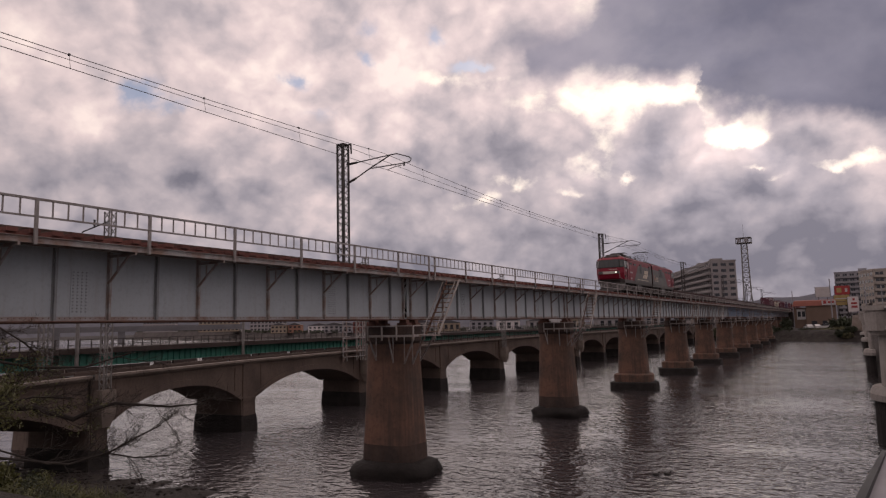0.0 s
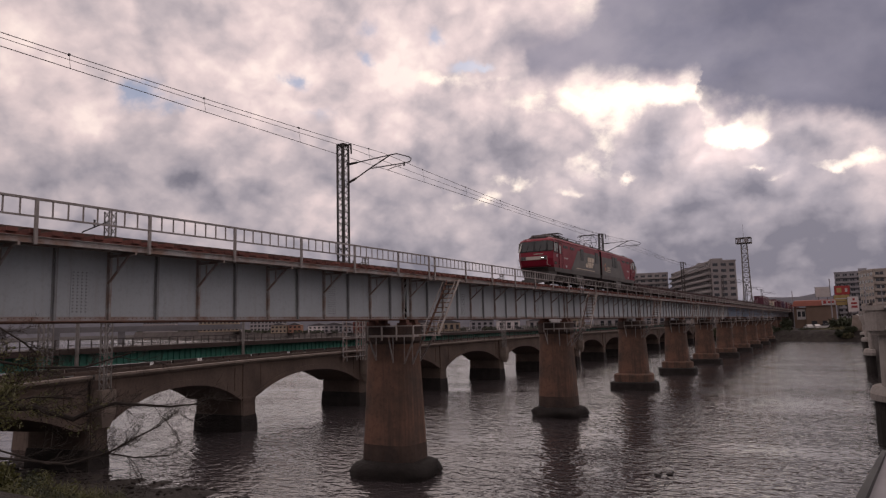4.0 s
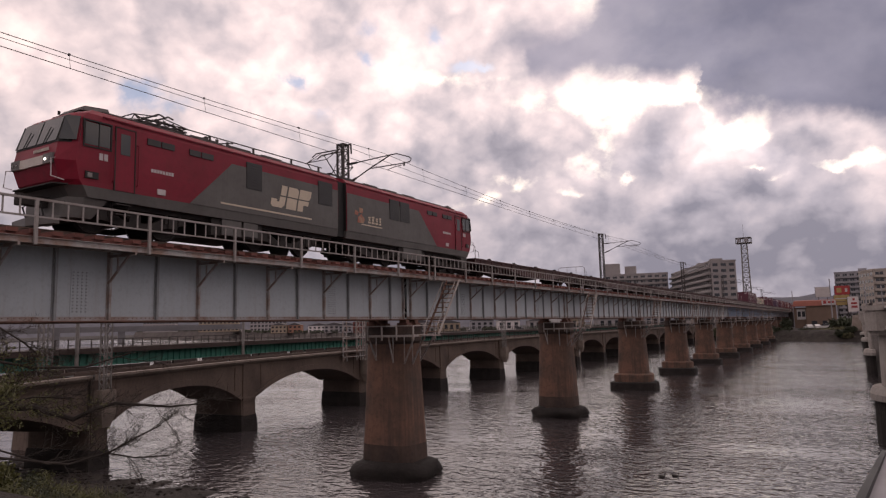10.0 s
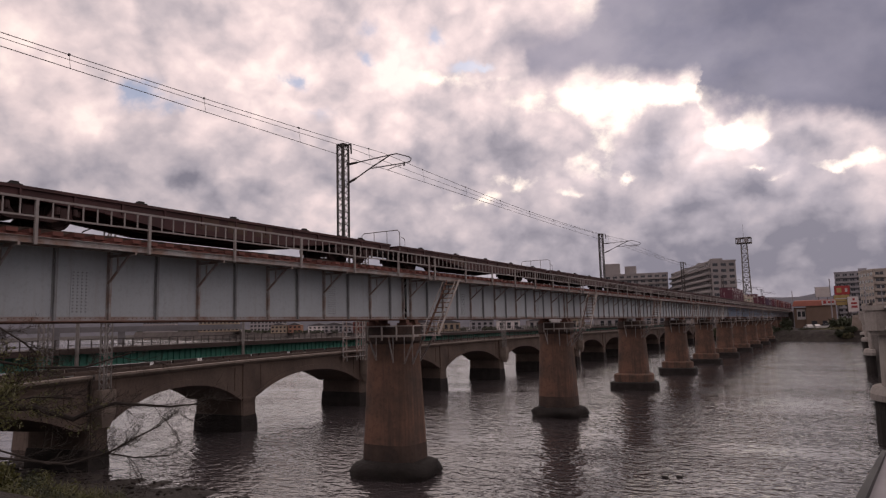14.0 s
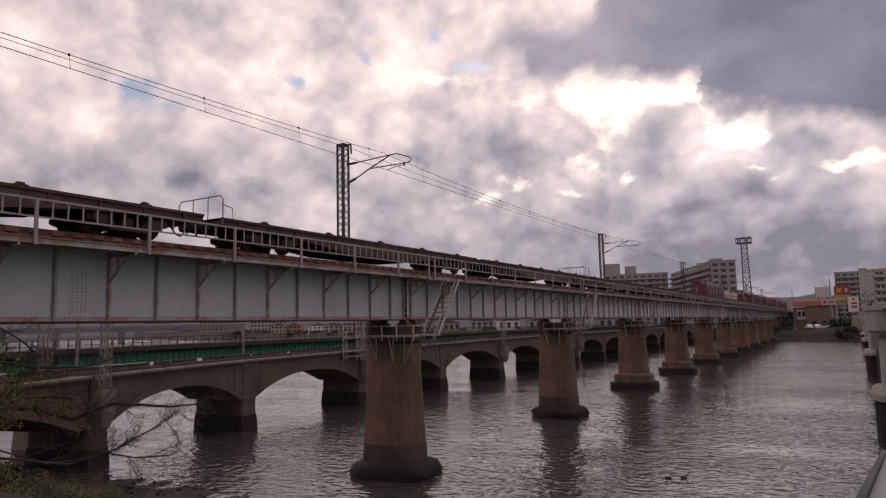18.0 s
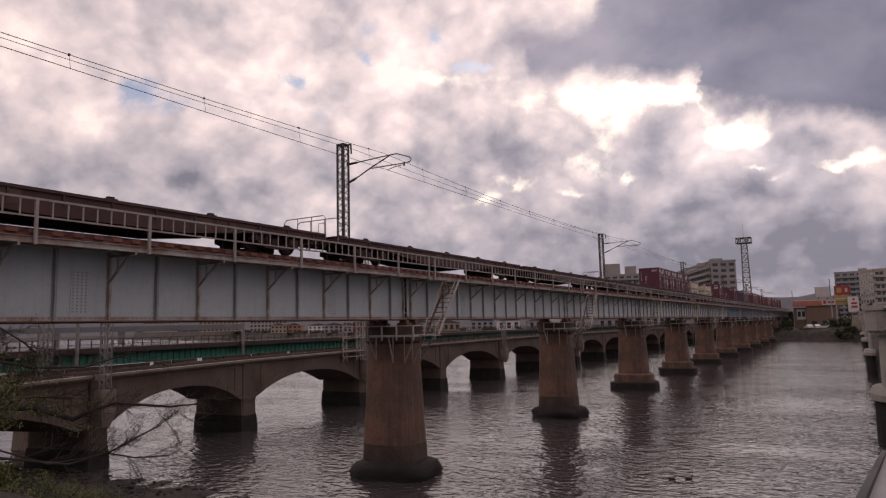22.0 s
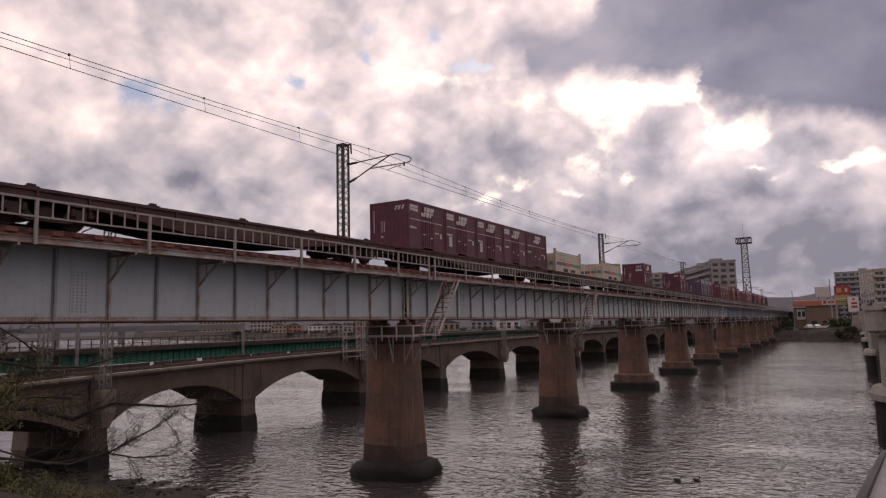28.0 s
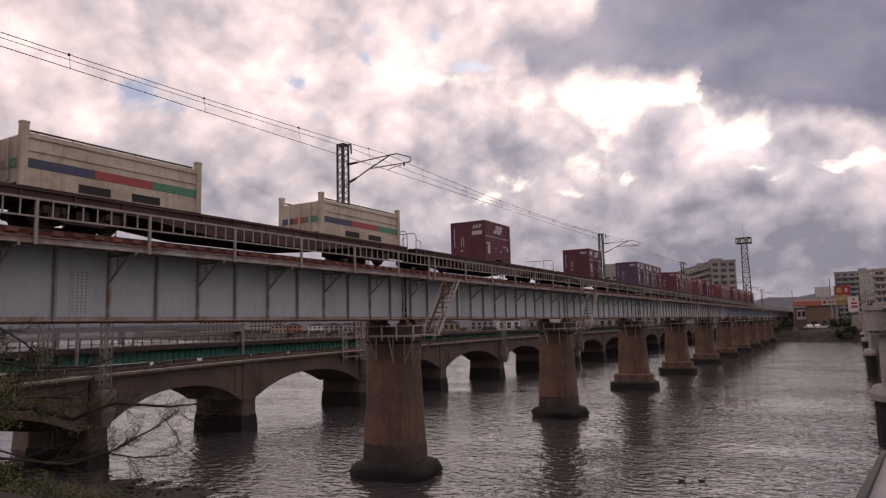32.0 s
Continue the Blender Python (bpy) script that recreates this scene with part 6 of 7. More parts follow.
def build_block(name, label, x, y, z0, w, depth, floors, fh, bays, wall, turn=0, balcony=True, roof_boxes=()):
    """A flat-roofed block; its front looks to -y. Windows and balconies floor by floor."""
    t = thing(name, label, "building", pose(x, y, z0, 0, 0, turn), "buildings on the far bank")
    H_ = floors * fh
    part("wall", boxes((-w / 2, w / 2, 0, depth, 0, H_)), wall, t)
    part("parapet", boxes((-w / 2 - .15, w / 2 + .15, -.15, depth + .15, H_ + .003, H_ + .8)), wall, t)
    bw = w / bays
    for f in range(floors):
        z = f * fh
        for b in range(bays):
            x0 = -w / 2 + b * bw
            wd = part("window", boxes((x0 + bw * .2, x0 + bw * .8, -.03, .05, z + .95, z + fh - .55)), DARKGLASS, t)
            part("window_frame", boxes((x0 + bw * .48, x0 + bw * .52, -.06, -.031, z + .95, z + fh - .55)), wall, wd)
        if balcony:
            part("balcony", boxes((-w / 2, w / 2, -1.3, -.031, z - .1, z + .05), (-w / 2, w / 2, -1.3, -1.18, z + .05, z + 1.05)), wall, t)
        nb = max(2, int(depth / 3.2))
        for b in range(nb):
            y0 = b * depth / nb
            for sx in (1, -1):
                part("side_window", boxes((*sorted((sx * (w / 2 - .02), sx * (w / 2 + .04))), y0 + .7, y0 + depth / nb - .7, z + .8, z + fh - .7)), DARKGLASS, t)
    for bx, by, bw_, bd, bh in roof_boxes:
        part("roof_house", boxes((bx - bw_ / 2, bx + bw_ / 2, by, by + bd, H_ + .81, H_ + .81 + bh)), wall, t)
    return t


APT = material("weathered_grey_render", (0.30, 0.275, 0.27), 0.85, 0.0, (0.22, 0.20, 0.195), grain=1.2, stain=0.15, amount=0.6, bump=0.1, streak=0.25, streak_color=(0.16, 0.145, 0.14))
apt_turn = math.degrees(math.atan2(330 - 408, -29.2 + 63.4))
build_block("apartment_block", "long grey apartment block with open balconies on the far bank", -46.3, 369, 3.3, 84, 11, 11, 2.78, 22, APT, apt_turn, True, ((30, 3, 5, 5, 1.6), (6, 3, 5, 5, 1.6)))
build_block("apartment_block", "low pale apartment block with roof housings on the far bank", -82, 400, 3.3, 36, 14, 11, 2.86, 9, APT, 12, True, ((-13.5, 2, 8.4, 8, 6.6), (-3, 2, 6.5, 8, 4.6)))
build_block("apartment_block", "dark grey apartment slab on the far bank", 28.2, 450, 3.3, 17.5, 13, 10, 2.88, 5, PLASTER_GREY, -6, True, ((5, 3, 4, 5, 1.5),))
build_block("apartment_block", "pale cream apartment block with side galleries on the far bank", 41.5, 350, 3.3, 15.5, 16, 8, 2.95, 3, BEIGE, 18, True, ())


def build_floodlight_tower():
    t = thing("lighting_tower", "tall grey steel lattice lighting tower with a railed head", "tower", (-15.5, 338, 3.3))
    h0, h1, H_ = 3.4, 1.5, 38.8
    for sx in (1, -1):
        for sy in (1, -1):
            part("leg", bars(((sx * h0, sy * h0, 0), (sx * h1 * 1.1, sy * h1 * 1.1, 14), .30), ((sx * h1 * 1.1, sy * h1 * 1.1, 14), (sx * h1 * .8, sy * h1 * .8, H_), .26)), GALV, t)
    n = 11
    for i in range(n):
        za, zb = 14 + (H_ - 14) * i / n, 14 + (H_ - 14) * (i + 1) / n
        w = h1 * (1.1 - .3 * i / n)
        bm = B()
        for s in (1, -1):
            bar(bm, (-w, s * w, za), (w, s * w, zb), .14)
            bar(bm, (w, s * w, za), (-w, s * w, zb), .14)
            bar(bm, (s * w, -w, za), (s * w, w, zb), .14)
            bar(bm, (-w, s * w, zb), (w, s * w, zb), .14)
        part("bracing", bm, GALV, t)
    bm = B()
    for s in (1, -1):
        bar(bm, (-h0, s * h0, 0), (h1, s * h1, 14), .2)
        bar(bm, (h0, s * h0, 0), (-h1, s * h1, 14), .2)
    part("bracing", bm, GALV, t)
    part("platform", boxes((-3.3, 3.3, -3.0, 3.0, H_, H_ + .3), (-3.3, 3.3, -3.0, 3.0, H_ + 2.4, H_ + 2.6)), GALV, t)
    me = mesh_of("lamp_frame", boxes((-.13, .13, -.1, .1, H_ + .3, H_ + 2.4)), DARKSTEEL)
    for i in range(7):
        part("lamp_frame", me, None, t, at=(-3.1 + i * 1.03, -2.9, 0))
    for x in (-3.1, 3.1):
        part("lamp_frame", me, None, t, at=(x, 2.9, 0))
    for a, b in ((-2.6, -1.2), (.4, 2.4)):
        part("lamp_bank", boxes((a, b, -3.1, -2.7, H_ + .5, H_ + 2.2)), PLASTER_GREY, t)
    bm = B()
    tube(bm, [(0, 0, H_ + 2.6), (0, 0, H_ + 9)], .09, 6, .03)
    part("lightning_rod", bm, GALV, t)


build_floodlight_tower()


def build_restaurant():
    t = thing("restaurant", "low brown restaurant with an orange roof on the far bank", "building", (0, 286, 3.3))
    part("wall", boxes((9.4, 19.2, 0, 9, 0, 8.2), (5.4, 9.4, 1.5, 9, 0, 7.6)), TAN, t)
    part("white_gable", boxes((6.3, 9.2, 1.2, 1.48, 3.2, 7.0)), SIGNWHITE, t)
    bm = B()
    loft(bm, [[(5.0, -.6, 8.21), (19.6, -.6, 8.21), (19.6, 9.6, 8.21), (5.0, 9.6, 8.21)], [(5.6, .2, 10.1), (19.4, .2, 10.1), (19.0, 9, 10.5), (6, 9, 10.5)]])
    part("roof", bm, ORANGE, t, "orange sheet roof")
    for x in (6.6, 8.0):
        part("window", boxes((x, x + 1.0, 1.1, 1.19, 4.2, 6.2)), DARKGLASS, t)
    for x in (11.0, 14.6, 17.0):
        part("doorway", boxes((x, x + 1.8, -.05, .05, 0, 2.6)), DARKGLASS, t)
    part("fascia_sign", boxes((14.8, 19.3, -.8, -.61, 8.3, 10.0)), SIGNWHITE, t, "pale sign with red marks")
    part("fascia_mark", boxes((15.3, 16.3, -.85, -.805, 8.8, 9.9), (16.8, 18.8, -.85, -.805, 9.0, 9.7)), SIGNRED, t)


build_restaurant()


def build_sign(name, label, x, y, w, z0, z1, ground, mat, marks=()):
    t = thing(name, label, "sign", (x, y, 0), "roadside signs")
    part("board", boxes((0, w, -.2, .2, z0, z1)), mat, t)
    part("frame", boxes((-.12, -.003, -.22, .22, z0 - .1, z1 + .1), (w + .003, w + .12, -.22, .22, z0 - .1, z1 + .1)), DARKSTEEL, t)
    for a in (.2, .8):
        part("leg", boxes((w * a - .12, w * a + .12, -.12, .12, ground, z0 - .003)), DARKSTEEL, t)
    for (a, b, c, d), m in marks:
        part("sign_mark", boxes((w * a, w * b, -.26, -.203, z0 + (z1 - z0) * c, z0 + (z1 - z0) * d)), m, t)


build_sign("billboard", "blank pale billboard on legs behind the restaurant", 12.7, 300, 5.0, 15.0, 18.9, 3.2, SIGNWHITE)
build_sign("roof_sign", "red roadside sign with a plain yellow block", 19.2, 300, 5.1, 15.6, 19.0, 3.2, SIGNRED, (((.14, .46, .25, .78), YELLOW), ((.68, .84, .3, .7), SIGNWHITE)))
build_sign("shop_sign", "yellow shop sign board beside the road", 18.8, 298, 5.2, 11.6, 15.4, 3.2, YELLOW, (((.1, .9, .6, .7), SIGNWHITE), ((.1, .7, .3, .4), TAN)))
build_sign("shop_sign", "white shop sign with red marks beside the road", 23.2, 297.2, 3.6, 9.0, 14.6, 3.2, PLASTER, (((.3, .85, .5, .62), SIGNRED), ((.3, .85, .25, .4), RED_P), ((.45, .65, .75, .9), SIGNRED)))


def build_car(x, y, z, turn, paint, label):
    t = thing("parked_car", label, "car", pose(x, y, z, 0, 0, turn), "parked vehicles on the far bank")
    bm = B()
    prism(bm, [(-2.1, .3), (2.1, .3), (2.15, .75), (1.9, .95), (1.1, 1.0), (.6, 1.5), (-1.2, 1.52), (-1.9, 1.0), (-2.1, .9)], "x", -.82, .82)
    part("body", bm, paint, t)
    bm = B()
    prism(bm, [(1.0, 1.02), (.58, 1.46), (-1.15, 1.48), (-1.75, 1.02)], "x", -.83, .83)
    part("side_glass", bm, DARKGLASS, t)
    part("windscreen", bars(((0, 1.12, 1.02), (0, .64, 1.5), 1.4, .03)), DARKGLASS, t)
    for sx in (-.78, .78):
        for yy in (-1.3, 1.3):
            bm = B()
            tube(bm, [(sx - .1, yy, .32), (sx + .1, yy, .32)], .32, 14)
            part("wheel", bm, RUBBER, t)


for x, m in ((10.4, CARWHITE), (12.8, CARWHITE), (15.3, CARWHITE)):
    build_car(x, 268, 3.3, 90 if x > 15 else 20, m, "white parked car on the far river bank")
for x, y in ((17.9, 280), (4.6, 299), (28.0, 262), (33.0, 270), (38, 290)):
    build_pole("utility_pole", "plain concrete utility pole on the far bank", x, y, 3.0, 21.0 if x == 17.9 else 17.8, .22, PLASTER_GREY, "utility poles")

# retaining wall and scrub along the far bank
bank = thing("retaining_wall", "stained grey concrete retaining wall at the far shore", "wall", (0, 0, 0))
bm = B()
loft(bm, [[(22.3, 236, -1), (29, 233, -1), (29, 246, -1), (22.3, 246, -1)], [(23.6, 238, 7.6), (29, 236, 8.0), (29, 246, 8.0), (23.6, 246, 7.6)]])
part("wall_body", bm, CORNICE, bank)
bm = B()
loft(bm, [[(-22, 262, -1), (20, 236, -1), (20, 240, -1), (-22, 266, -1)], [(-22, 262.6, 2.6), (20, 236.6, 2.6), (20, 240, 2.6), (-22, 266, 2.6)]])
part("quay_face", bm, FOOT, bank)


def leaf_cloud(bm, centre, radius, n, size, rnd, flat=.7):
    """Many small leaf quads scattered in an uneven clump."""
    c = Vector(centre)
    for _ in range(n):
        d = Vector((rnd.gauss(0, 1), rnd.gauss(0, 1), rnd.gauss(0, 1) * flat))
        d = d.normalized() * radius * rnd.random() ** .45 * (1 + .35 * noise.noise(d.normalized() * 2 + c))
        p = c + d
        u = Vector((rnd.uniform(-1, 1), rnd.uniform(-1, 1), rnd.uniform(-1, 1))).normalized()
        v = u.cross(Vector((rnd.uniform(-1, 1), rnd.uniform(-1, 1), rnd.uniform(-1, 1)))).normalized()
        s = size * rnd.uniform(.6, 1.3)
        q = [bm.verts.new(p + a * u * s + b * v * s * .5) for a, b in ((-1, 0), (0, -1), (1, 0), (0, 1))]
        bm.faces.new(q)


def build_bush(x, y, z, r, h, mat, label, rnd, size=.35):
    t = thing("bush", label, "bush", (x, y, z), "scrub on the far bank")
    bm = B()
    for i in range(5):
        a = rnd.uniform(0, 6.28)
        tube(bm, [(0, 0, -.3), (r * .4 * math.cos(a), r * .4 * math.sin(a), h * .4), (r * .7 * math.cos(a), r * .7 * math.sin(a), h * .8)], .08, 5, .02)
    part("stems", bm, BARK, t)
    bm = B()
    for i in range(6):
        leaf_cloud(bm, (rnd.uniform(-.6, .6) * r, rnd.uniform(-.5, .5) * r, h * rnd.uniform(.35, .75)), r * .55, 130, size, rnd)
    part("foliage", bm, mat, t)


rnd = random.Random(7)
for i in range(44):
    x = -20 + (i // 2) * 2.0 + rnd.uniform(-.8, .8)
    up = i % 2
    y = 262 - (x + 22) * .62 + (rnd.uniform(1.5, 4.5) if up else rnd.uniform(-1.2, .2))
    build_bush(x, y, 2.2 if up else .1, rnd.uniform(1.3, 2.0), (rnd.uniform(.7, 1.3) if 6 < x < 19 else rnd.uniform(1.3, 2.6)) if up else rnd.uniform(1.4, 2.4), LEAF if rnd.random() < .75 else GRASS, "dark evergreen scrub on the far bank", rnd)
for i in range(46):
    x = -24 + i * .98 + rnd.uniform(-.5, .5)
    y = 260.5 - (x + 22) * .62 + rnd.uniform(-.6, .8)
    low_edge = 6 < x < 19
    build_bush(x, y, rnd.uniform(.2, .7) if low_edge else rnd.uniform(.3, 1.9), rnd.uniform(1.4, 2.0), rnd.uniform(1.2, 1.8) if low_edge else rnd.uniform(1.6, 2.6), LEAF, "dark evergreen scrub hanging over the far bank", rnd)
for x, y, r, h in ((19.5, 262, 2.6, 4.6), (21.5, 258, 3.0, 5.0), (24.0, 254, 3.0, 5.5), (28.0, 256, 3.5, 6.5), (3.0, 280, 2.5, 4.5), (0.0, 284, 2.8, 5.0)):
    build_bush(x, y, 2.6, r, h, LEAF, "tall dark evergreen shrub on the far bank", rnd, .45)

# railway embankment behind the far bank
bm = B()
prism(bm, [(-9, 2.8), (-3.2, 9.75), (3.2, 9.75), (9, 2.8)], "y", PIER_Y + SPAN * 13, 900)
emb = thing("railway_embankment", "dark scrub-covered railway embankment with ballast on top", "embankment")
part("slope", bm, MUD, emb)
part("ballast", boxes((-2.4, 2.4, PIER_Y + SPAN * 13, 900, 9.755, 10.19)), PIER_GREY, emb)
for sx in (-.565, .565):
    part("rail", boxes((sx - .035, sx + .035, PIER_Y + SPAN * 13, 900, 10.193, 10.35)), STEELRAIL, emb)

# ---------------------------------------------------------------- distance upstream
HAZE = material("hazy_wooded_hill", (0.15, 0.15, 0.17), 1.0, 0.0, (0.11, 0.112, 0.125), grain=.05, stain=.01, amount=.6, bump=0, spec=0.0)


def build_hills():
    """Low wooded ridge round the far horizon."""
    bm = B()
    prev = None
    for i in range(121):
        a = math.radians(-95 + i * 1.0)
        r = 2300 + 250 * noise.noise(Vector((i * .08, 5, 0)))
        h = 74 + 34 * noise.noise(Vector((i * .11, 0, 2))) + 9 * noise.noise(Vector((i * .6, 0, 7)))
        c, s_ = math.sin(a), math.cos(a)
        ring = [bm.verts.new(p) for p in ((r * c, r * s_, -2), (r * 1.06 * c, r * 1.06 * s_, h * .7), (r * 1.12 * c, r * 1.12 * s_, h), (r * 1.5 * c, r * 1.5 * s_, -2))]
        if prev:
            for j in range(3):
                bm.faces.new((prev[j], prev[j + 1], ring[j + 1], ring[j]))
        prev = ring
    tagged(part("backdrop", bm, HAZE, smooth=True), "low hazy wooded hills along the horizon", "hills", kind="structure")


build_hills()

# distance haze is mixed into this grey of the far bridge
DULL_GREY = material("hazed_bluish_concrete", (0.17, 0.168, 0.175), 0.9, 0.0, (0.13, 0.127, 0.13), grain=1.2, stain=0.15, amount=0.6, bump=0)


def far_shore(x):
    return 262 + .39 * min(-30 - x, 900)


def bank_top(x):
    """The far embankment rises upstream."""
    return 4.6 + 5.2 * smooth_step(-300, -600, x)


def build_embankment():
    t = thing("river_embankment", "long dark embankment wall with scrub along the distant shore", "embankment")
    xs = [-780 + i * 20 for i in range(36)]
    bm = B()
    loft(bm, [[(x, far_shore(x) + 2, -1), (x, far_shore(x) + 6, bank_top(x)), (x - 45, far_shore(x) + 120, bank_top(x)), (x - 45, far_shore(x) + 120, -1)] for x in xs])
    part("bank_wall", bm, BANK, t)
    part("footing", bars(*[((a, far_shore(a) + 1.4, .3), (b, far_shore(b) + 1.4, .3), 1.2, 1.0) for a, b in zip(xs, xs[1:])]), PIER_GREY, t, "pale footing at the waterline")
    rnd = random.Random(3)
    bm = B()
    for i in range(330):
        x = rnd.uniform(-770, -60)
        leaf_cloud(bm, (x, far_shore(x) + rnd.uniform(5, 9), bank_top(x) + rnd.uniform(.0, .9)), rnd.uniform(.8, 1.7), 26, .8, rnd)
    part("hedge", bm, LEAF, t, "dark low hedge")["kind"] = "stuff"


BANK = material("dark_bank_masonry", (0.115, 0.10, 0.092), 0.9, 0.0, (0.07, 0.06, 0.055), grain=.8, stain=.08, amount=0.8, bump=0.2, streak=0.3, streak_scale=.8)
build_embankment()


def build_far_bridge():
    t = thing("distant_road_bridge", "grey distant road bridge over the river", "bridge", pose(-560, 190, 0, 0, 0, -31.5))
    part("deck", boxes((-4, 4, -260, 260, 9.2, 12.0)), DULL_GREY, t)
    part("parapet", boxes((4.01, 4.3, -260, 260, 11.2, 13.4)), DULL_GREY, t)
    for i in range(6):
        part("pier", boxes((-3, 3, -60 + i * 45, -55 + i * 45, -2, 9.59)), DULL_GREY, t)


build_far_bridge()


# wall colours dulled to imitate the haze of distance
DULL = material("dull_hazy_plaster", (0.30, 0.275, 0.275), 0.9, 0.0, (0.23, 0.21, 0.21), grain=1.2, stain=0.15, amount=0.6, bump=0)
DULL_YELLOW = material("hazed_yellow_plaster", (0.30, 0.235, 0.17), 0.9, 0.0, (0.25, 0.20, 0.15), grain=1.2, stain=0.15, amount=0.6, bump=0)
DULL_ORANGE = material("hazed_orange_plaster", (0.29, 0.145, 0.095), 0.9, 0.0, (0.24, 0.13, 0.09), grain=1.2, stain=0.15, amount=0.6, bump=0)
DULL_RED = material("hazed_red_brick", (0.15, 0.05, 0.04), 0.9, 0.0, (0.11, 0.045, 0.04), grain=1.2, stain=0.15, amount=0.6, bump=0)


def build_house(x, y, z, w, d, h, wall, roof, label, turn=0, gable=1.8):
    t = thing("house", label, "house", pose(x, y, z, 0, 0, turn), "distant houses")
    part("wall", boxes((-w / 2, w / 2, 0, d, 0, h)), wall, t)
    bm = B()
    prism(bm, [(-w / 2 - .4, h), (w / 2 + .4, h), (0, h + gable)], "y", -.4, d + .4)
    part("roof", bm, roof, t)
    n = max(2, int(w / 3))
    for i in range(n):
        for zz in ([1.0] if h < 4 else [1.0, h - 2.2]):
            part("window", boxes((-w / 2 + w * (i + .25) / n, -w / 2 + w * (i + .75) / n, -.06, .03, zz, zz + 1.3)), DARKGLASS, t)
    return t


for x, y, w, h, wall, roof, lab in ((-351, 366, 12, 8.5, DULL_YELLOW, ROOFTILE, "pale yellow house on the distant bank"), (-342, 374, 10, 8.5, DULL_ORANGE, ROOFTILE, "orange-brown house on the distant bank"),
                                    (-316, 372, 16, 7.5, PLASTER, ROOFTILE, "white house on the distant bank"), (-285, 352, 14, 7.5, DULL, ROOFTILE, "grey-white house on the distant bank"),
                                    (-228, 315, 18, 9.0, DULL_RED, ROOFTILE, "red-brown building on the distant bank"), (-262, 338, 12, 7.0, PLASTER_GREY, ROOFTILE, "grey house on the distant bank"),
                                    (-182, 300, 14, 7.0, DULL, ROOFTILE, "grey-white house with a dark roof"), (-160, 296, 12, 6.0, DULL_YELLOW, ROOFTILE, "beige house with a dark roof"),
                                    (-140, 296, 12, 7.0, PLASTER_GREY, ROOFTILE, "grey house with a dark roof"), (-122, 290, 11, 6.5, PLASTER, ROOFTILE, "white house with a dark roof"),
                                    (-104, 288, 12, 6.0, DULL, ROOFTILE, "grey-white house with a dark roof"), (-88, 286, 12, 6.5, DULL_YELLOW, ROOFTILE, "beige house with a dark roof"), (-70, 286, 10, 6.0, DULL, ROOFTILE, "grey-white house with a dark roof"), (-52, 290, 12, 6.5, PLASTER_GREY, ROOFTILE, "grey house with a dark roof")):
    build_house(x, y + 16, bank_top(x), w, 9, h * .72, wall, roof, lab, 32)
for x, y, w, fl in ((-455, 385, 34, 4), (-425, 415, 32, 3), (-490, 350, 26, 3)):
    build_block("office_block", "long pale low block on the distant bank", x, y + 30, bank_top(x), w, 14, fl, 3.2, 10, DULL_YELLOW if fl == 4 else DULL, 42, False)
ph = thing("pump_house", "small white flat-roofed building on the far bank", "building", pose(-80, 262, 3.2, 0, 0, 25))
part("wall", boxes((-3.2, 3.2, 0, 5, 0, 6.2)), SIGNWHITE, ph)
part("base", boxes((-4.5, 4.5, -.5, 6, -3.0, -.003)), PLASTER_GREY, ph)
for x in (-1.8, -.3, 1.2):
    part("window", boxes((x, x + .6, -.05, .03, 3.2, 4.6)), DARKGLASS, ph)
for i in range(9):
    x = -150 + i * 8.5
    build_car(x, far_shore(x) + 10, bank_top(x) + .01, 65, CARDARK if i % 3 else CARWHITE, "parked car along the far embankment road")

# ---------------------------------------------------------------- foreground tree and bank plants
def twigs(bm, p, d, length, r, depth, rnd, leaves=None):
    """Branching twigs as tapered tubes."""
    n = 5
    pts = [p]
    for i in range(n):
        d = (d + Vector((rnd.gauss(0, .13), rnd.gauss(0, .13), rnd.gauss(.015, .12)))).normalized()
        pts.append(pts[-1] + d * length / n)
    tube(bm, pts, r, 5 if depth > 1 else 3, r * .45)
    if leaves is not None and depth <= 1:
        leaves.append(pts[-1])
        leaves.append(pts[2])
    if depth == 0:
        return
    for i in range(1, n + 1):
        for _ in range(2 if depth > 1 else 1 + (rnd.random() < .6)):
            side = Vector((rnd.gauss(0, 1), rnd.gauss(0, 1), rnd.gauss(.12, .75)))
            nd = (d * 1.0 + (side - d * side.dot(d)).normalized() * rnd.uniform(.55, 1.1)).normalized()
            twigs(bm, pts[i], nd, length * rnd.uniform(.38, .62), max(.0024, r * .5), depth - 1, rnd, leaves)


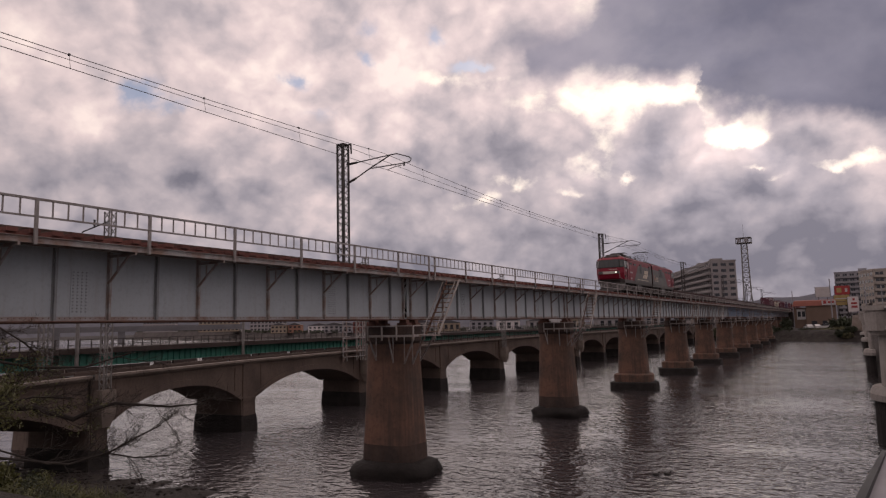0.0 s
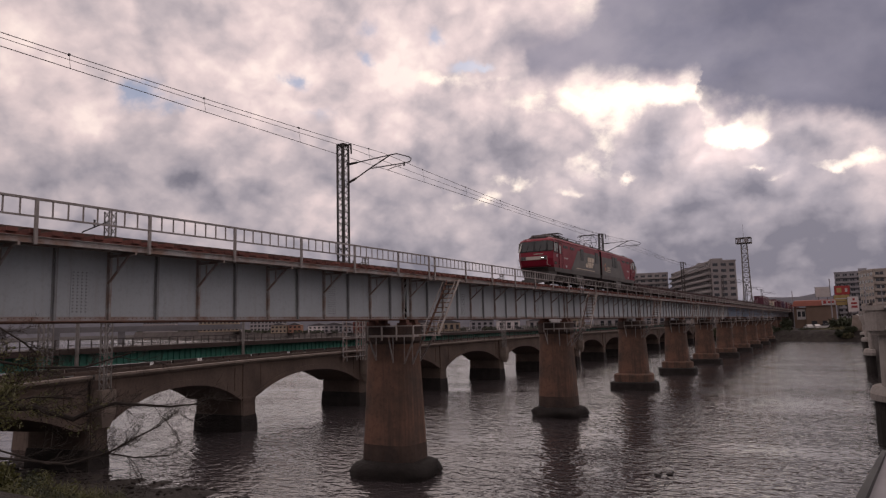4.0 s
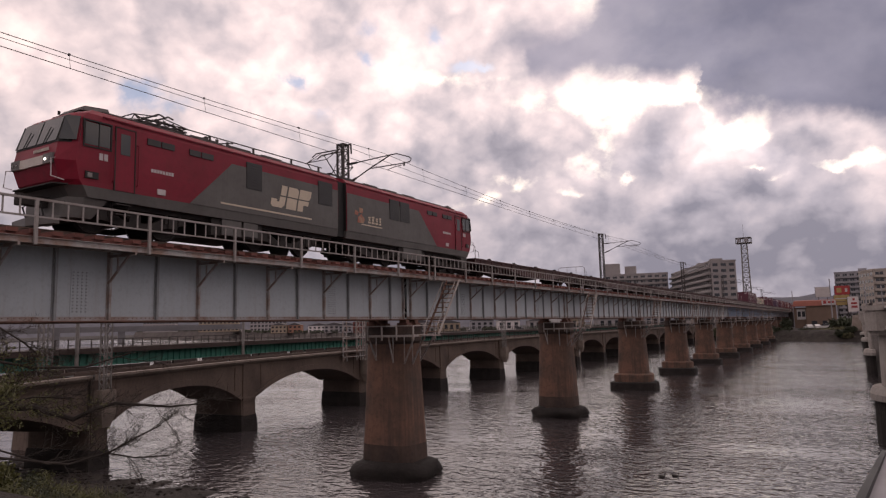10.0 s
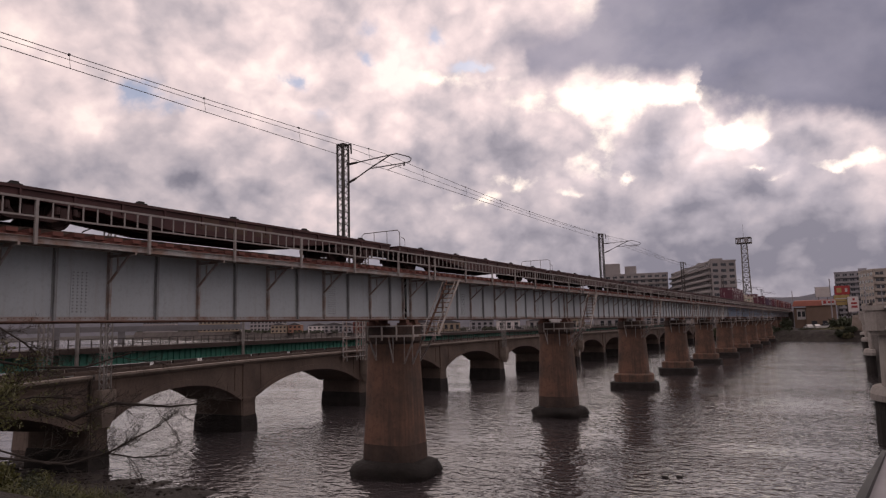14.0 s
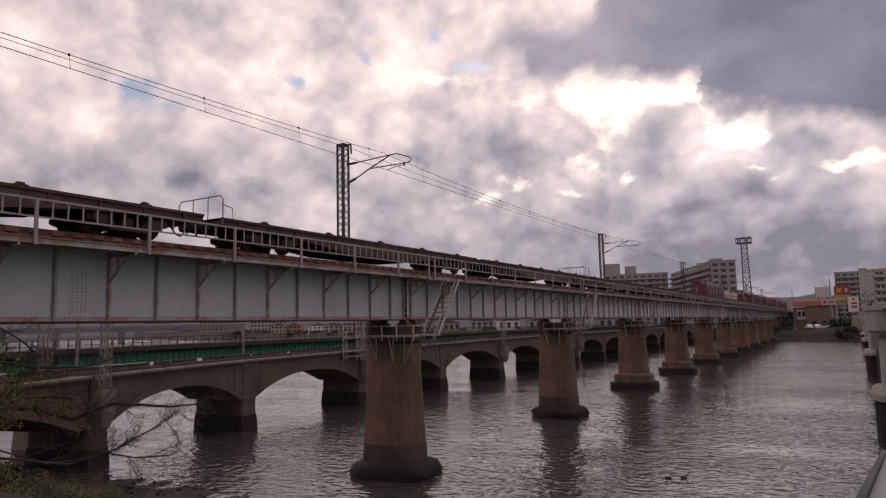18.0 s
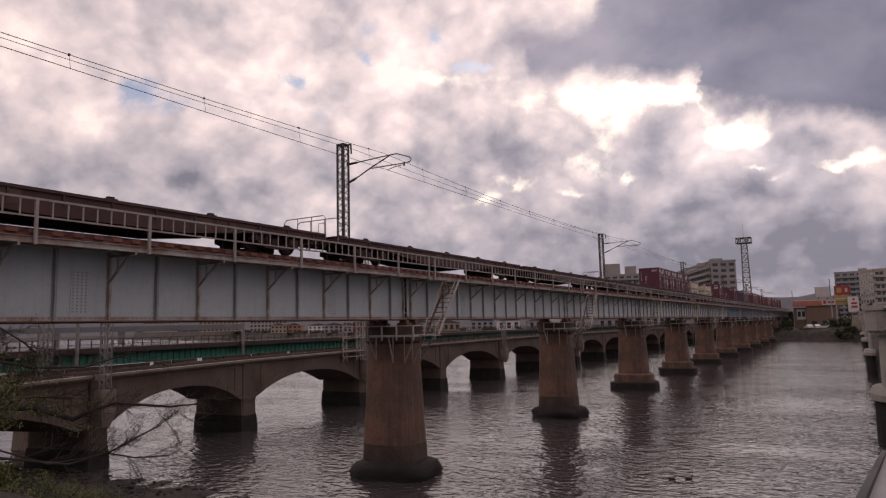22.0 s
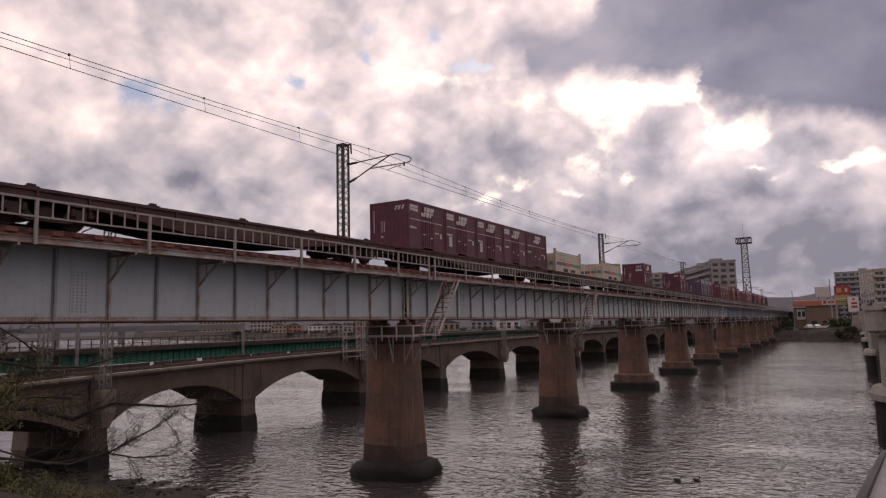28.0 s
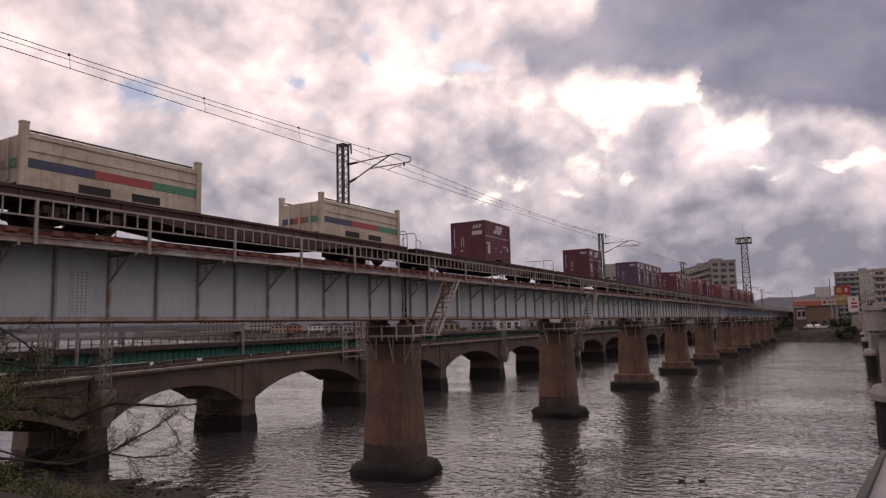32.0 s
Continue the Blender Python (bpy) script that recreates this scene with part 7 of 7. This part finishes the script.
def build_tree():
    rnd = random.Random(11)
    t = thing("bare_tree", "dark leaning tree with bare twigs and a few yellow-green leaves", "tree", (3.4, 5.4, 0))
    base = Vector((3.4, 5.4, 0))
    bm = B()
    tube(bm, [(0, 0, 4.4), (.15, .1, 5.2), (.5, .45, 5.75), (.9, .8, 6.0)], .19, 10, .13)
    part("trunk", bm, BARK, t)
    leaf_at = []
    for path, r in ((((5.0, 6.9, 5.95), (5.7, 7.2, 5.95), (6.22, 7.4, 5.95), (6.88, 7.8, 5.71), (7.04, 8.1, 5.87), (7.3, 8.4, 5.97), (7.89, 9.2, 5.83), (8.29, 9.6, 5.86)), .085),
                    (((5.6, 6.2, 6.9), (6.51, 6.6, 6.88), (6.9, 7.0, 6.75), (7.51, 7.6, 6.73), (7.88, 8.3, 6.96)), .035),
                    (((6.6, 6.5, 5.2), (7.76, 7.2, 5.04), (7.92, 7.9, 5.15), (8.12, 8.4, 5.4), (8.3, 8.7, 5.55)), .026),
                    (((7.5, 7.0, 5.06), (7.92, 7.9, 5.12), (8.11, 8.3, 4.99), (8.44, 8.8, 4.97)), .018),
                    (((6.4, 6.0, 7.4), (7.26, 6.2, 7.49), (7.24, 6.6, 7.24), (7.16, 6.9, 7.02)), .022),
                    (((5.6, 6.2, 6.0), (6.58, 6.6, 6.11), (6.94, 7.0, 6.22), (7.19, 7.6, 6.14)), .03)):
        pts = [Vector(p) - base for p in path]
        bm = B()
        tube(bm, [Vector((.6, .55, 5.8))] + pts, r, 7, .014)
        limb = part("limb", bm, BARK, t)
        bm = B()
        for i in range(1, len(pts)):
            for j in range(3):
                p = pts[i - 1].lerp(pts[i], rnd.random())
                d = (pts[i] - pts[i - 1]).normalized()
                s = Vector((rnd.gauss(0, 1), rnd.gauss(0, 1), rnd.gauss(.1, .7)))
                nd = (d + (s - d * s.dot(d)).normalized() * rnd.uniform(.5, 1.0)).normalized()
                twigs(bm, p, nd, rnd.uniform(.35, .8), .0075, 2, rnd, leaf_at if p.x < 3.4 else None)
        part("twig_spray", bm, BARK, limb)["kind"] = "stuff"
    bm = B()
    for p in leaf_at:
        if rnd.random() < (.55 if p.x < 2.9 else .2):
            leaf_cloud(bm, p, .10, 4, .024, rnd)
    part("leaves", bm, LEAF_YOUNG, t)["kind"] = "stuff"


build_tree()


def build_bank_plants():
    rnd = random.Random(5)
    # long grass tufts on the slope
    bm = B()
    for i in range(900):
        x = rnd.uniform(-13, 1.5)
        y = rnd.uniform(11.0, 18.0)
        if x > -5.5 + (17.5 - y) * 1.2:
            continue
        z = ground_z(x, y) - .05
        for j in range(9):
            a = rnd.uniform(0, 6.28)
            h = rnd.uniform(.25, .75)
            lean = Vector((math.cos(a), math.sin(a), 0)) * rnd.uniform(.1, .45)
            b = Vector((x + rnd.gauss(0, .1), y + rnd.gauss(0, .1), z))
            s = Vector((-math.sin(a), math.cos(a), 0)) * .012
            m_ = b + lean * .4 + Vector((0, 0, h * .7))
            e = b + lean + Vector((0, 0, h))
            v = [bm.verts.new(q) for q in (b - s, b + s, m_ + s * .8, m_ - s * .8, e)]
            bm.faces.new(v[:4])
            bm.faces.new((v[3], v[2], v[4]))
    me = mesh_of("bank_grass", bm, GRASS)
    tagged(new("bank_grass", me), "dry green-brown grass tufts on the river bank", "grass", kind="stuff")
    for i, (x, y, r, h, m) in enumerate(((-5.2, 13.4, .9, 1.0, LEAF_YOUNG), (-4.2, 14.0, .8, .8, LEAF), (-3.4, 14.8, .6, .5, LEAF_YOUNG), (-6.6, 14.0, 1.0, 1.1, LEAF), (-7.6, 15.2, .8, .7, LEAF), (-8.6, 14.0, .9, 1.1, LEAF_YOUNG), (5.0, 6.9, .6, 1.5, LEAF_YOUNG), (4.5, 7.6, .6, 1.5, LEAF_YOUNG), (5.5, 7.9, .45, .8, LEAF), (-1.6, 12.0, .8, .6, LEAF), (-7.4, 16.2, .9, .8, LEAF_YOUNG), (-5.6, 15.6, .8, .6, LEAF_YOUNG), (-4.4, 16.2, .6, .45, LEAF_YOUNG), (-9.8, 16.0, .9, .9, LEAF), (-11.0, 17.4, .9, .8, LEAF_YOUNG), (-6.4, 17.6, .7, .4, LEAF), (-2.6, 15.6, .6, .4, LEAF_YOUNG), (5.9, 5.6, .5, 1.3, LEAF_YOUNG), (6.3, 6.2, .4, 1.0, LEAF_YOUNG))):
        t = thing("bank_shrub", "low leafy green shrub on the near river bank", "shrub", (x, y, ground_z(x, y)), "shrubs on the near bank")
        bm = B()
        for j in range(6):
            a = rnd.uniform(0, 6.28)
            tube(bm, [(0, 0, -.2), (r * .3 * math.cos(a), r * .3 * math.sin(a), h * .5), (r * .7 * math.cos(a), r * .7 * math.sin(a), h)], .014, 4, .005)
        part("stems", bm, BARK, t)
        bm = B()
        for j in range(7):
            leaf_cloud(bm, (rnd.uniform(-.6, .6) * r, rnd.uniform(-.6, .6) * r, h * rnd.uniform(.4, .9)), r * .4, 110, .045, rnd)
        part("foliage", bm, m, t)
    # stones along the waterline
    me_list = []
    for s in range(4):
        bm = B()
        bmesh.ops.create_icosphere(bm, subdivisions=2, radius=1)
        for v in bm.verts:
            v.co *= 1 + .35 * noise.noise(v.co * 1.3 + Vector((s * 7, 0, 0)))
            v.co.z *= .6
        me_list.append(mesh_of("stone", bm, MUD))
    st = thing("shore_stones", "dark wet stones scattered along the muddy shore", "stones", (0, 0, 0))
    for i in range(290):
        x = rnd.uniform(-24, 2)
        y = 21.6 - .09 * max(0, x + 9) + rnd.gauss(-.8, 1.2)
        sc = rnd.uniform(.035, .15)
        part("stone", me_list[i % 4], None, st, at=pose(x, y, max(ground_z(x, y), -.1), rnd.uniform(0, 40), 0, rnd.uniform(0, 360)) @ Matrix.Scale(sc, 4))


build_bank_plants()


# ---------------------------------------------------------------- birds
FEATHER = material("white_gull_feathers", (0.7, 0.68, 0.66), 0.7, 0.0, (0.55, 0.53, 0.52), amount=0.4, bump=0)
DUCKBROWN = material("dark_duck_feathers", (0.03, 0.026, 0.023), 0.7, 0.0, amount=0.4, bump=0)


def build_duck():
    t = thing("duck", "dark duck swimming on the river", "duck", (0, 0, 0), "ducks on the river")
    bm = B()
    bmesh.ops.create_uvsphere(bm, u_segments=12, v_segments=8, radius=1)
    for v in bm.verts:
        v.co = Vector((v.co.x * .085, v.co.y * .17, v.co.z * .07 + .035 + .03 * max(0, -v.co.y)))
    part("body", bm, DUCKBROWN, t, smooth=True)
    bm = B()
    tube(bm, [(0, .12, .06), (0, .155, .12), (0, .165, .16)], .028, 8, .03)
    bmesh.ops.create_uvsphere(bm, u_segments=8, v_segments=6, radius=.04, matrix=Matrix.Translation((0, .175, .17)))
    part("head", bm, DUCKBROWN, t, smooth=True)
    part("bill", boxes((-.013, .013, .205, .25, .155, .17)), TAN, t)
    return t


def build_gull():
    t = thing("gull", "white gull gliding low over the river", "gull", (0, 0, 0))
    bm = B()
    bmesh.ops.create_uvsphere(bm, u_segments=12, v_segments=8, radius=1)
    for v in bm.verts:
        v.co = Vector((v.co.x * .08, v.co.y * .24, v.co.z * .08))
    part("body", bm, FEATHER, t, smooth=True)
    for sx in (1, -1):
        bm = B()
        loft(bm, [[(sx * a, yy - c, z), (sx * a, yy + c, z), (sx * a, yy + c * .8, z + .018), (sx * a, yy - c * .8, z + .018)] for a, yy, c, z in ((.05, .03, .11, .02), (.32, .08, .10, .10), (.68, -.06, .03, .07))])
        part("wing", bm, FEATHER, t)
    part("tail", boxes((-.05, .05, -.36, -.18, -.01, .01)), FEATHER, t)
    return t


DUCKS = [build_duck(), build_duck()]
GULL = build_gull()


def motions():
    times = [0.5 * i for i in range(65)]
    for ob, off, *up in MOVING:
        z = RAIL_Z + (up[0] if up else 0)
        walk(ob, [(t, pose(0, train_y(t) + off, z)) for t in times])
    spin = [i * 2 / 30 for i in range(331)] + [22.0667 + i / 30 for i in range(299)]
    for ob, place, r in WHEELS:
        walk(ob, [(t, pose(*place, math.degrees((train_y(0) - train_y(t)) / r) % 360)) for t in spin])
    for ob, dx, dy, lag in ((DUCKS[0], 0, 0, 1.0), (DUCKS[1], -.45, -.35, .78)):
        walk(ob, [(t, pose(12.16 + dx + 1.7 * lag * (t / 32) ** 1.2, 33.9 + dy - .8 * t / 32, .0, 0, 2 * math.sin(t), -75 + 8 * math.sin(t * .4))) for t in times[::2]])
    # the gull leaves the road bridge, sweeps low over the river and lands on the near shore
    walk(GULL, [(t, pose(x, y, z, 0, bank, turn)) for t, x, y, z, bank, turn in (
        (0, 22.7, 90, 7.95, 0, 100), (3.7, 22.7, 90, 7.95, 0, 110), (4.4, 18.5, 72, 5.5, 15, 140), (5.0, 11.8, 53, 2.4, 35, 150), (5.5, 8.5, 43.2, 1.3, 40, 160), (6.0, 7.6, 35.1, 1.3, 40, 178),
        (6.4, 8.1, 27.8, 1.3, 35, 186), (6.8, 8.7, 22.7, 1.3, 20, 190), (7.0, 9.1, 20.6, 1.2, 10, 190), (7.4, 9.3, 19.4, .5, 0, 190), (8.0, 9.3, 19.2, .35, 0, 190), (32, 9.3, 19.2, .35, 0, 190))])

motions()
